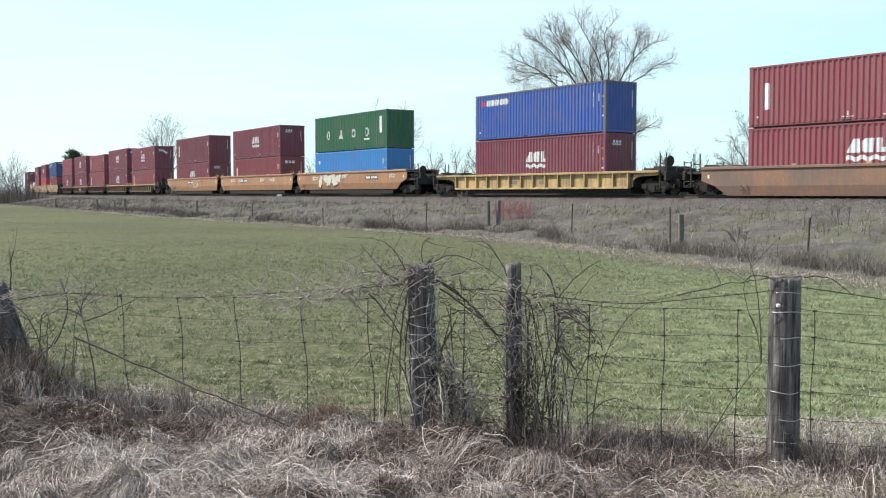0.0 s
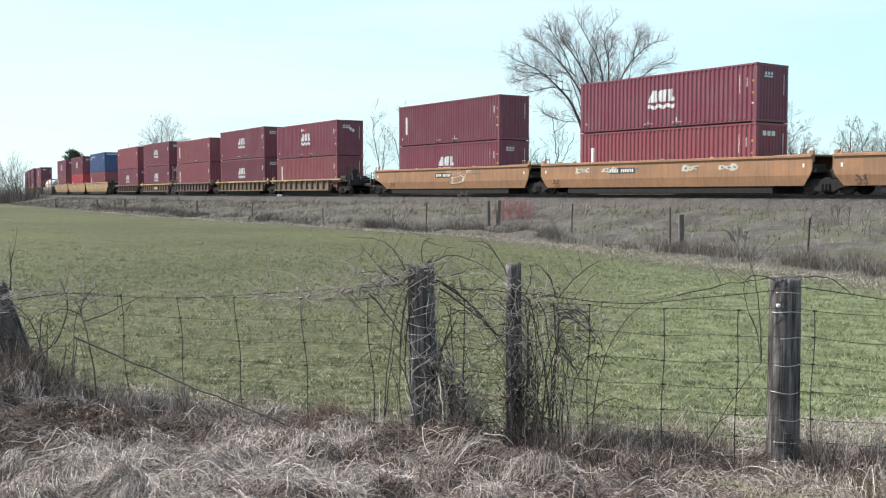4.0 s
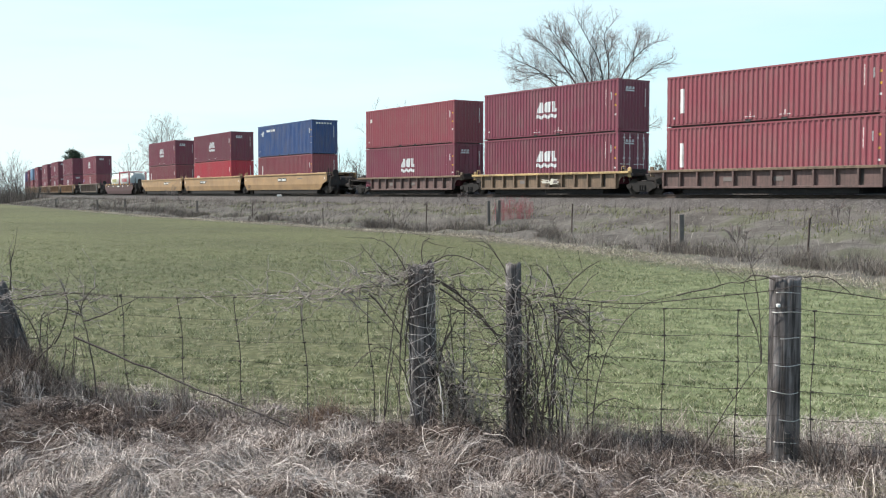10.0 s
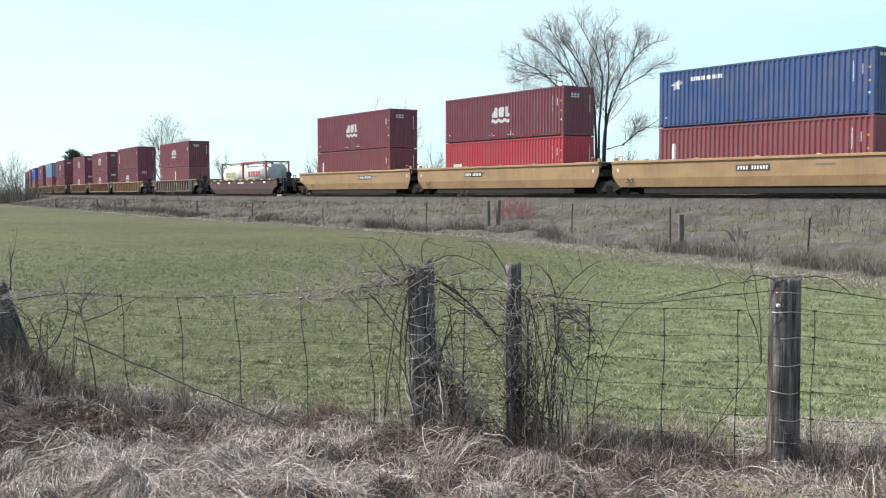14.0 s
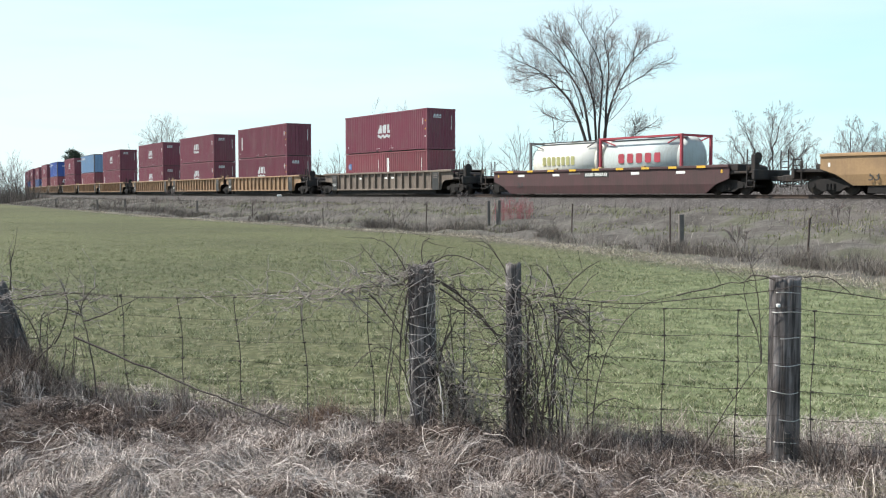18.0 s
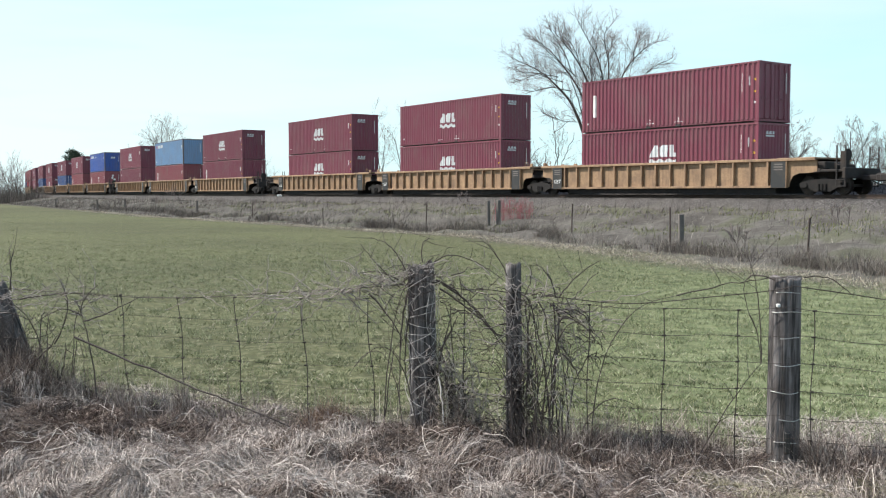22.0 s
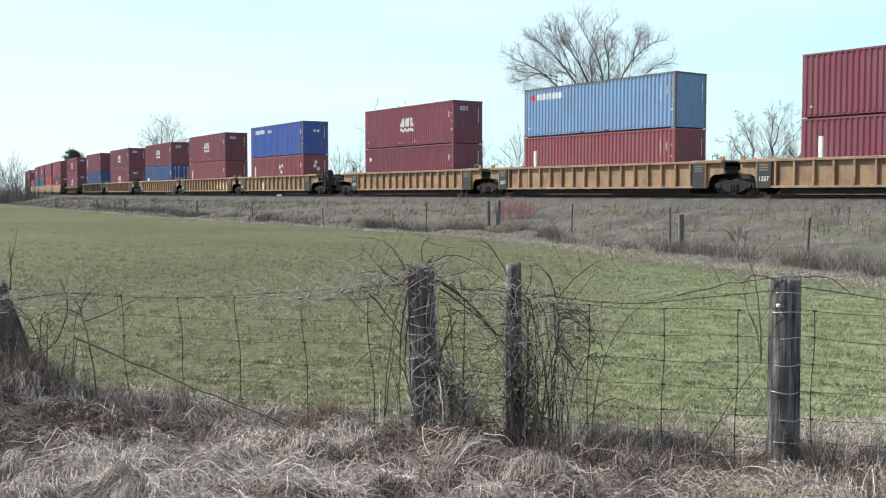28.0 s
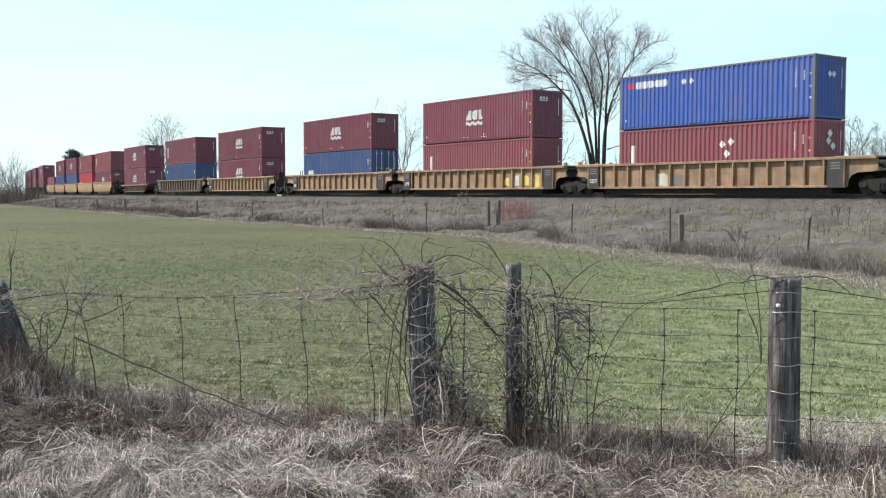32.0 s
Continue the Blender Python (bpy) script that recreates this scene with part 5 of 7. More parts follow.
def verge_grass():
    # thatch of fallen straw before and under the fence, combed in swathes
    y = RNG.uniform(5.0, 8.9, 160000)
    x = RNG.uniform(-0.5, 0.5, len(y)) * y
    keep = fence_gap(x, y) < 0.05 + 0.3 * waves(x, y, 1.7) + 0.2 * waves(x, y, 0.5, 2) + RNG.normal(0, 0.22, len(x))
    keep &= ~((x > 1.5) & (fence_gap(x, y) < -0.30 + 0.15 * waves(x, y, 0.7))) | (RNG.uniform(0, 1, len(x)) < 0.12)
    x, y = x[keep], y[keep]
    clump = 0.7 * waves(x, y, 0.85, 3) + 0.7 * waves(x, y, 0.33, 8)
    ix = np.floor((x + 0.05 * waves(x, y, 0.4, 2) + 0.3 * y) / 0.15).astype(int) % 97
    iy = np.floor((y + 0.05 * waves(x, y, 0.4, 6)) / 0.17).astype(int) % 97
    bundle = RNG.normal(0, 1, (97, 97, 3))[ix, iy]
    tone = 0.55 * clump + 0.75 * bundle[:, 0] + 0.1 + RNG.normal(0, 0.3, len(x))
    lift = np.clip(0.028 * bundle[:, 1], -0.01, 0.06)
    for px, py, rx, ry, w in THATCH:
        tone = tone + w * np.exp(-((x - px) / rx) ** 2 - ((y - py) / ry) ** 2)
    comb = -0.9 + 1.5 * waves(x, y, 1.5, 8) + 0.9 * waves(x, y, 0.45, 9) + np.where(RNG.uniform(0, 1, len(x)) < 0.35, np.pi, 0) + 0.7 * bundle[:, 2] + RNG.normal(0, 0.25, len(x))
    for name, label, mt, lo, hi in (("matted_dark_grass", "dark brown matted dead grass along the fence", M_DARKTUFT, -9, -0.6), ("matted_dry_grass", "matted brown dry grass along the fence", M_STRAW, -0.6, 0.42),
                                    ("matted_pale_grass", "pale bleached dry grass lying before the fence", M_BLEACHED, 0.42, 9)):
        pick = (tone > lo) & (tone <= hi)
        k = int(pick.sum())
        straws(name, x[pick], y[pick], RNG.uniform(0.06, 0.24, k), RNG.uniform(0.002, 0.0043, k), comb[pick], RNG.normal(0, 1.1, k), np.abs(RNG.normal(0, 0.025, k)), lift[pick] + RNG.uniform(-0.005, 0.035, k), 4, mt, label)
    # stiff old stems lying across the thatch
    y = RNG.uniform(5.4, 8.3, 700)
    x = RNG.uniform(-0.48, 0.30, len(y)) * y
    ok = (fence_gap(x, y) < 0.05)
    x, y = x[ok], y[ok]
    k = len(x)
    straws("fallen_stems", x, y, RNG.uniform(0.2, 0.5, k), RNG.uniform(0.003, 0.006, k), RNG.uniform(0, 6.28, k), RNG.normal(0, 0.35, k), np.abs(RNG.normal(0.03, 0.04, k)), RNG.uniform(0.03, 0.07, k), 6, M_BLEACHED, "bleached old stems lying across the matted grass")
    x, y = wedge(60000, 5.0, 6.5)
    keep = (x > 1.4) & (fence_gap(x, y) < -0.12) & (waves(x, y, 0.6, 3) > -0.7)
    x, y = x[keep], y[keep]
    k = len(x)
    blades("short_pale_grass", x, y, RNG.uniform(0.02, 0.08, k), RNG.uniform(0.003, 0.006, k), RNG.uniform(0.5, 1.4, k), RNG.uniform(0, 0.8, k), 3, M_PALEGREEN, "short pale green and straw-coloured grass by the roadside")
    # a thin haze of dead stalks standing along the wire, low in the middle, thicker round the posts
    low = []
    for i in range(300):
        cx = RNG.uniform(-4.2, 3.4)
        if cx < 0.6 and RNG.uniform() > 0.45:
            continue
        cy = 7.04 - 0.318 * (cx + 0.1) + RNG.normal(0.05, 0.2)
        if not 1.9 < cx < 2.3:
            low.append((cx, cy, RNG.uniform(0.06, 0.16), RNG.uniform(0.10, 0.28) * (1.25 if cx > 0.7 else 0.75)))
    tufts("standing_dry_grass", "thin brown dead grass standing along the fence", low, 46, M_TUFT, 0.35, 1.6, 0.0038)
    tufts("standing_dry_grass", "bunches of dead grass caught on the wire stays", ((-2.47, 7.77, 0.02, 0.36), (-2.42, 7.72, 0.07, 0.2), (-1.95, 7.60, 0.02, 0.34), (-1.90, 7.56, 0.06, 0.2), (-0.52, 7.12, 0.04, 0.2)), 260, M_TUFT, 0.12, 0.5, 0.004, 2.9)
    tufts("standing_dry_grass", "brown dead grass heaped against the posts", ((0.03, 6.95, 0.06, 0.62), (0.1, 6.9, 0.08, 0.5), (0.2, 6.87, 0.09, 0.3), (0.62, 6.78, 0.1, 0.4), (0.85, 6.7, 0.12, 0.34), (2.29, 6.22, 0.035, 0.42), (2.35, 6.2, 0.06, 0.34),
                                                                             (-3.3, 8.15, 0.14, 0.42), (-3.75, 8.25, 0.25, 0.42), (-3.0, 7.95, 0.2, 0.28)), 260, M_TUFT, 0.25, 1.4, 0.0042)
    tufts("rusty_tuft", "rust-brown tuft of dead grass by the fence", ((-0.86, 7.3, 0.07, 0.24), (-0.8, 7.25, 0.1, 0.18), (-0.95, 7.35, 0.08, 0.16)), 360, M_RUSTYTUFT, 0.35, 1.2, 0.004)
    # dark brown tussocks, some set where the verge lies in shade
    dark = [(0.2, 6.8, 0.09, 0.22), (0.5, 6.72, 0.14, 0.2), (0.95, 6.66, 0.13, 0.3), (1.06, 6.6, 0.1, 0.24), (1.42, 6.52, 0.1, 0.24), (1.55, 6.48, 0.09, 0.28), (1.64, 6.42, 0.1, 0.2), (2.34, 6.16, 0.05, 0.36), (2.48, 6.1, 0.1, 0.2), (2.66, 6.04, 0.1, 0.24), (2.84, 6.0, 0.1, 0.22),
            (-3.35, 8.0, 0.16, 0.4), (-3.6, 7.85, 0.3, 0.26), (-2.95, 7.4, 0.25, 0.12), (-2.5, 7.25, 0.25, 0.11), (-2.0, 7.1, 0.2, 0.1), (1.25, 6.7, 0.3, 0.16)]
    tufts("dark_tussocks", "dark brown matted tussocks at the foot of the fence", dark, 330, M_DARKTUFT, 0.5, 2.0, 0.0045)
    x = RNG.uniform(-4.4, 3.4, 1300)
    y = 7.04 - 0.318 * (x + 0.1) + RNG.normal(0.1, 0.28, len(x))
    k = len(x)
    blades("dead_stalks", x, y, RNG.uniform(0.12, 0.42, k), RNG.uniform(0.0025, 0.0045, k), np.abs(RNG.normal(0.1, 0.4, k)), RNG.normal(0, 0.5, k), 3, M_TUFT,
           "thin dead weed stalks among the grass")


def field_grass():
    cx, cy = wedge(26000, 6.8, 42)
    keep = waves(cx, cy, 0.62, 1) + waves(cx, cy, 0.27, 5) + RNG.normal(0, 0.3, len(cx)) > 0.0 - smooth(14, 30, cy)
    cx, cy = cx[keep], cy[keep]
    c = 16
    spread = 0.026 + 0.0016 * cy
    x = (cx[:, None] + RNG.normal(0, 1, (len(cx), c)) * spread[:, None]).ravel()
    y = (cy[:, None] + RNG.normal(0, 1, (len(cx), c)) * spread[:, None]).ravel()
    size = np.repeat(RNG.uniform(0.6, 1.35, len(cx)), c)
    keep = (fence_gap(x, y) > 0.25 + RNG.normal(0, 0.3, len(x))) & (bank_gap(x, y) < -0.1) & (RNG.uniform(0, 1, len(x)) > smooth(20, 42, y))
    x, y, size = x[keep], y[keep], size[keep]
    k = len(x)
    length, width, lean = size * RNG.uniform(0.03, 0.08, k) * (1 + 0.35 * smooth(8, 14, y)), RNG.uniform(0.005, 0.010, k) * (1 + 0.3 * smooth(10, 20, y)), RNG.uniform(0.4, 1.3, k)
    for near, segs, label in ((y < 11, 2, "short young green grass of the field"), (y >= 11, 1, "short green grass out in the field")):
        blades("field_grass", x[near], y[near], length[near], width[near], lean[near], RNG.uniform(0, 0.8, int(near.sum())), segs, M_BLADE, label)
    # a lusher strip on the side where the field meets the road bend
    x, y = wedge(150000, 6.6, 26)
    ok = (x > 0.4 + 0.6 * waves(x, y, 2.5, 4)) & (fence_gap(x, y) > 0.5) & (bank_gap(x, y) < -0.4) & (waves(x, y, 0.5, 7) + 0.6 * waves(x, y, 0.21, 3) + RNG.normal(0, 0.35, len(x)) > 0.1)
    x, y = x[ok], y[ok]
    k = len(x)
    blades("lush_grass", x, y, RNG.uniform(0.03, 0.085, k), RNG.uniform(0.004, 0.008, k), RNG.uniform(0.4, 1.3, k), RNG.uniform(0, 0.9, k), 2, M_LUSH, "brighter green grass growing thick in the field")
    x, y = wedge(150000, 18, 130)
    tuft = waves(x, y, 1.1, 3) + waves(x, y, 0.5, 1) + 0.7 * waves(x, y, 3.7, 2)
    keep = (bank_gap(x, y) < -0.1) & (tuft + RNG.normal(0, 0.6, len(x)) > 0.0) & (RNG.uniform(0, 1, len(x)) < smooth(18, 38, y))
    x, y = x[keep], y[keep]
    k = len(x)
    blades("far_field_grass", x, y, RNG.uniform(0.02, 0.045, k), RNG.uniform(0.02, 0.04, k), RNG.uniform(0.9, 1.45, k), RNG.uniform(0, 0.4, k), 2, M_FARBLADE, "short young green grass farther out in the field")


def field_straw():
    # pale dead grass lying in the field's near edge
    x, y = wedge(44000, 6.6, 20)
    g = fence_gap(x, y)
    keep = (g > 0.1) & (RNG.uniform(0, 1, len(x)) < 0.95 * np.exp(-np.clip(g - 0.3, 0, None) / 0.7) + 0.13)
    x, y = x[keep], y[keep]
    k = len(x)
    blades("field_straw", x, y, RNG.uniform(0.05, 0.18, k), RNG.uniform(0.003, 0.006, k), RNG.uniform(0.7, 1.5, k), RNG.uniform(0.2, 1.2, k), 3, M_PALE, "pale dead grass strewn in the field's edge")

    x, y = RNG.uniform(2.1, 3.6, 11000), RNG.uniform(5.7, 7.8, 11000)
    ok = (fence_gap(x, y) > 0.05) & (waves(x, y, 0.8, 2) > -0.5)
    x, y = x[ok], y[ok]
    k = len(x)
    blades("bleached_grass", x, y, RNG.uniform(0.05, 0.18, k), RNG.uniform(0.004, 0.008, k), RNG.uniform(0.7, 1.45, k), RNG.uniform(0.1, 1.2, k), 3, M_BLEACHED, "bleached dead grass inside the fence by a grey post")


def bank_grass():
    x, y = RNG.uniform(-75, 26, 420000), RNG.uniform(15, 175, 420000)
    g = bank_gap(x, y)
    ok = (g > -0.4) & (g < 26) & (np.abs(x) < 0.47 * y)
    x, y, g = x[ok], y[ok], g[ok]
    d = track_offset(x, y)
    ok = (d > 3.4)
    x, y, g = x[ok], y[ok], g[ok]
    clump = waves(x, y, 3.1, 1) + waves(x, y, 1.2, 5)
    foot = np.exp(-((g - 1.5) / 1.6) ** 2)
    keep = clump + RNG.normal(0, 0.5, len(x)) + 1.2 * foot > -0.55
    x, y, g, clump, foot = x[keep], y[keep], g[keep], clump[keep], foot[keep]
    k = len(x)
    near = np.clip(y / 45, 0.6, 2.5)
    h = (0.22 + 0.30 * np.clip(clump, 0, 1.5) + 0.1 * foot) * RNG.uniform(0.5, 1.4, k)
    ix = np.floor((x + 0.2 * waves(x, y, 1.3, 2)) / 0.5).astype(int) % 131
    iy = np.floor((y + 0.3 * waves(x, y, 1.7, 6)) / 0.8).astype(int) % 131
    tussock = RNG.normal(0, 1, (131, 131, 2))[ix, iy]
    h = h * np.clip(0.8 + 0.45 * tussock[:, 0], 0.25, 2.0)
    tone = 0.7 * waves(x, y, 2.6, 4) + 0.5 * waves(x, y, 9, 1) + 0.7 * tussock[:, 1] + 0.6 * (1 - smooth(20, 30, y)) + RNG.normal(0, 0.25, k)
    for name, label, mt, lo, hi, tall in (("bank_weeds", "dead grey-brown weeds covering the embankment", M_WEED, -0.35, 0.55, 1.0), ("bank_dark_weeds", "dark clumps of dead weeds on the embankment", M_WEEDDARK, -9, -0.35, 1.15),
                                          ("bank_pale_weeds", "pale grey dead grass on the embankment", M_WEEDPALE, 0.55, 9, 0.85)):
        p = (tone > lo) & (tone <= hi)
        q = int(p.sum())
        blades(name, x[p], y[p], tall * h[p], 0.014 * near[p] * RNG.uniform(0.5, 1.4, q), np.clip(RNG.normal(0.75, 0.4, q), 0, 1.45), RNG.uniform(0, 0.9, q), 2, mt, label, toward=0.5 + 0.8 * waves(x[p], y[p], 7, 3), stray=0.7)
    x, y = RNG.uniform(-30, 26, 90000), RNG.uniform(15, 90, 90000)
    g = bank_gap(x, y)
    ok = (g > 1.5) & (np.abs(x) < 0.47 * y) & (waves(x, y, 6, 2) + 0.05 * g > 0.35)
    x, y = x[ok], y[ok]
    ok = track_offset(x, y) > 4.0
    x, y = x[ok], y[ok]
    k = len(x)
    blades("bank_green_weeds", x, y, RNG.uniform(0.08, 0.22, k), RNG.uniform(0.012, 0.03, k), np.abs(RNG.normal(0.4, 0.4, k)), RNG.uniform(0, 1, k), 2, M_GREENWEED, "patches of green weeds on the embankment")

    # tall thin stalks at the top of the bank, before the rails
    s, off = RNG.uniform(-60, 45, 420), RNG.uniform(4.2, 7.5, 420)
    at = np.array([on_track(q, HALF - o)[:2] for q, o in zip(s, off)])
    k = len(at)
    blades("bank_stalks", at[:, 0], at[:, 1], RNG.uniform(0.4, 1.15, k), RNG.uniform(0.008, 0.016, k), np.abs(RNG.normal(0.08, 0.12, k)), RNG.normal(0, 0.3, k), 3, M_WEEDDARK, "tall thin dead stalks standing at the top of the bank")
    # dark brush added past the track for shade under cars; brush at field's end
    s, off = RNG.uniform(-330, 60, 24000), RNG.uniform(3.0, 6.5, 24000)
    at = np.array([on_track(q, HALF + o)[:2] for q, o in zip(s, off)])
    x, y = at[:, 0], at[:, 1]
    k = len(x)
    blades("shade_brush", x, y, RNG.uniform(0.25, 0.7, k), 0.04 * np.clip(y / 60, 0.8, 3), np.abs(RNG.normal(0.2, 0.35, k)), RNG.uniform(0, 0.8, k), 1, M_WEEDDARK, "dark low brush added beyond the track as shade under the cars")
    x, y = RNG.normal(-83, 3.2, 8000), RNG.uniform(182, 198, 8000)
    k = len(x)
    blades("field_end_brush", x, y, RNG.uniform(0.6, 3.6, k), RNG.uniform(0.02, 0.05, k), np.abs(RNG.normal(0.25, 0.4, k)), RNG.uniform(-0.3, 0.9, k), 3, M_WEED, "grey brush crowding the end of the field")

    # clumps of taller brown grass along the foot of the bank, and a bleached strip at the field's edge
    cy = 17 * (120 / 17) ** RNG.uniform(0, 1, 760)
    cx = np.interp(cy, EDGE_Y, EDGE_X) + 0.75 + np.abs(RNG.normal(0, 0.5, len(cy))) + 0.012 * cy
    keep = waves(cx, cy, 3.1, 4) + RNG.normal(0, 0.3, len(cy)) > 0.0
    cx, cy = cx[keep], cy[keep]
    c = 60
    tall = np.repeat((0.34 + 0.16 * waves(cx, cy, 8, 2)) * RNG.uniform(0.6, 1.5, len(cx)) * np.where(cy < 45, 1.0, 1.2), c)
    x, y = np.repeat(cx, c), np.repeat(cy, c)
    k = len(x)
    blades("edge_grass", x + RNG.normal(0, 0.16, k), y + RNG.normal(0, 0.16, k), tall * RNG.uniform(0.4, 1.3, k), 0.009 * np.clip(y / 30, 0.8, 3) * RNG.uniform(0.6, 1.3, k), np.abs(RNG.normal(0.4, 0.35, k)), RNG.uniform(0, 1.4, k), 2, M_EDGE,
           "brown dead grass standing along the foot of the embankment")
    y = 16 * (110 / 16) ** RNG.uniform(0, 1, 16000)
    x = np.interp(y, EDGE_Y, EDGE_X) - 0.35 + RNG.normal(0, 0.55, len(y)) - 0.5 * waves(0 * y, y, 9, 7)
    k = len(x)
    blades("edge_straw", x, y, RNG.uniform(0.06, 0.18, k), 0.011 * np.clip(y / 30, 0.8, 3), RNG.uniform(0.5, 1.4, k), RNG.uniform(0, 0.8, k), 2, M_PALE, "pale bleached grass along the field's far edge")


verge_grass()
field_grass()
field_straw()
bank_grass()


# ---------------------------------------------------------------- tubes, for wires, canes and branches
class Tubes:
    """Gathers many tapered tubes into one mesh."""

    def __init__(self, sides):
        self.sides, self.v, self.f, self.n = sides, [], [], 0

    def add(self, pts, r0, r1):
        pts = np.asarray(pts, float)
        k, s = len(pts), self.sides
        tan = np.gradient(pts, axis=0)
        tan /= np.linalg.norm(tan, axis=1, keepdims=True) + 1e-9
        ref = np.where(np.abs(tan[:, 2:3]) > 0.9, np.array([[1.0, 0, 0]]), np.array([[0, 0, 1.0]]))
        u = np.cross(tan, ref)
        u /= np.linalg.norm(u, axis=1, keepdims=True) + 1e-9
        w = np.cross(tan, u)
        r = np.linspace(r0, r1, k)[:, None]
        a = np.arange(s) * 2 * np.pi / s
        ring = pts[:, None] + (u[:, None] * np.cos(a)[None, :, None] + w[:, None] * np.sin(a)[None, :, None]) * r[:, None]
        self.v.append(ring.reshape(-1, 3))
        i, j = np.meshgrid(np.arange(k - 1), np.arange(s), indexing="ij")
        q = np.stack([i * s + j, i * s + (j + 1) % s, (i + 1) * s + (j + 1) % s, (i + 1) * s + j], -1).reshape(-1, 4) + self.n
        self.f.append(q)
        self.n += k * s

    def mesh(self, name, material):
        me = fast_mesh(name, np.concatenate(self.v), np.concatenate(self.f), material)
        me.polygons.foreach_set("use_smooth", [True] * len(me.polygons))
        return me


def bend(a, b, c, k=8, wob=0.0):
    t = np.linspace(0, 1, k)[:, None]
    p = (1 - t) ** 2 * np.array(a, float) + 2 * t * (1 - t) * np.array(b, float) + t ** 2 * np.array(c, float)
    if wob:
        p[1:-1] += RNG.normal(0, wob, (k - 2, 3))
    return p


# ---------------------------------------------------------------- the near fence
def wooden_post(x, y, height, radius, tilt_x, tilt_y, label, cracks=11, ragged=0.03, flat=0.05):
    """A weathered split post: deep drying checks that waver up the wood, flattened sides and a broken top."""
    rng = np.random.default_rng(int(abs(x) * 1000))
    sides, rings = 112, 44
    a = np.arange(sides) * 2 * np.pi / sides
    verts, faces = [], []
    lines = [(rng.uniform(0, 6.28), rng.uniform(0.045, 0.09), rng.uniform(0.04, 0.2), rng.uniform(0, 1.0), rng.uniform(0.12, 0.5), rng.uniform(0, 6)) for _ in range(cracks)]
    lines += [(rng.uniform(0, 6.28), 0.04, rng.uniform(0.03, 0.07), rng.uniform(0, 1.0), rng.uniform(0.1, 0.4), rng.uniform(0, 6)) for _ in range(cracks * 3)]
    chip = sum(rng.uniform(0.3, 1.0) * np.sin(k * a + rng.uniform(0, 6.28)) / (1 + 0.25 * k) for k in (1, 2, 3, 5, 8, 13, 21))
    for i in range(rings + 1):
        t = i / rings
        r = 1.07 - 0.09 * t + 0.05 * math.exp(-t * 9) + flat * np.cos(2 * a + 0.6) + 0.03 * np.sin(3 * a + 2 * t + x) + 0.012 * np.sin(11 * a + 5 * t)
        for at, wide, deep, mid, reach, ph in lines:
            off = (a - at - 0.16 * math.sin(4 * t + ph) - 0.05 * math.sin(13 * t + 2 * ph) + np.pi) % (2 * np.pi) - np.pi
            r = r - deep * np.exp(-(off / wide) ** 2) * math.exp(-((t - mid) / reach) ** 2)
        r = np.maximum(r, 0.6) * radius
        z = np.full(sides, -0.25 + t * (height + 0.25))
        if t > 0.93:
            z = z + ragged * chip * (t - 0.93) / 0.07
        verts += list(zip(r * np.cos(a), r * np.sin(a), z))
    for i in range(rings):
        for j in range(sides):
            p, q = i * sides + j, i * sides + (j + 1) % sides
            faces.append((p, q, q + sides, p + sides))
    verts.append((0, 0, height - 0.02))
    top = len(verts) - 1
    faces += [(rings * sides + j, rings * sides + (j + 1) % sides, top) for j in range(sides)]
    me = mesh_from("fence_post", verts, faces, smooth=True)
    me.materials.append(M_POST)
    ob = tagged(new("fence_post", me), label, "fence post", "posts of the near fence")
    ob.matrix_basis = pose(x, y, float(ground_z(x, y)[0]) - 0.02, tilt_y, tilt_x, 0)
    return ob


M_STAPLE = mat("galvanised_wire", (0.5, 0.5, 0.48), 0.4, 0.7, 0.2, 10, 60, 0.0)
wooden_post(2.125, 6.31, 1.19, 0.091, 0.0, 0, "weathered grey wooden fence post with staples and a dark knot hole", 8, 0.010, 0.05)
right_post = bpy.data.objects["fence_post"]
for i, h in enumerate((0.05, 0.17, 0.31, 0.48, 0.65, 0.82, 0.98, 1.10)):
    t = Tubes(4)
    t.add([(0.10 * math.cos(a), 0.10 * math.sin(a), h + 0.004 * math.sin(3 * a + i)) for a in np.linspace(-2.75 + 0.3 * (i % 3), -0.5 - 0.35 * (i % 2), 8)], 0.0028, 0.0028)
    part("wire_wrap", t.mesh("wire_wrap", M_STAPLE), M_STAPLE, right_post)
part("knot_hole", box_mesh("knot_hole", -0.022, 0.022, -0.012, 0.004, -0.07, 0.07, bevel=0.01), M_BLACKMARK, right_post, pose(0.0, -0.090, 0.17))
part("insulator", box_mesh("insulator", -0.012, 0.012, -0.02, 0.0, -0.012, 0.012, bevel=0.005), M_WHITE, right_post, pose(-0.065, -0.066, 1.02))
wooden_post(-0.13, 7.08, 1.275, 0.09, -1.2, 0, "weathered grey wooden fence post wrapped in dead vines", 12, 0.022, 0.06)
wooden_post(0.49, 6.92, 1.275, 0.05, -0.6, 0, "thin dark wooden fence post overgrown with bramble canes", 7, 0.012, 0.08)
wooden_post(-3.43, 8.36, 0.88, 0.125, -19, 0, "leaning dark wooden fence post in high dead grass")

STRANDS = (0.10, 0.245, 0.385, 0.55, 0.715, 0.885, 1.055)
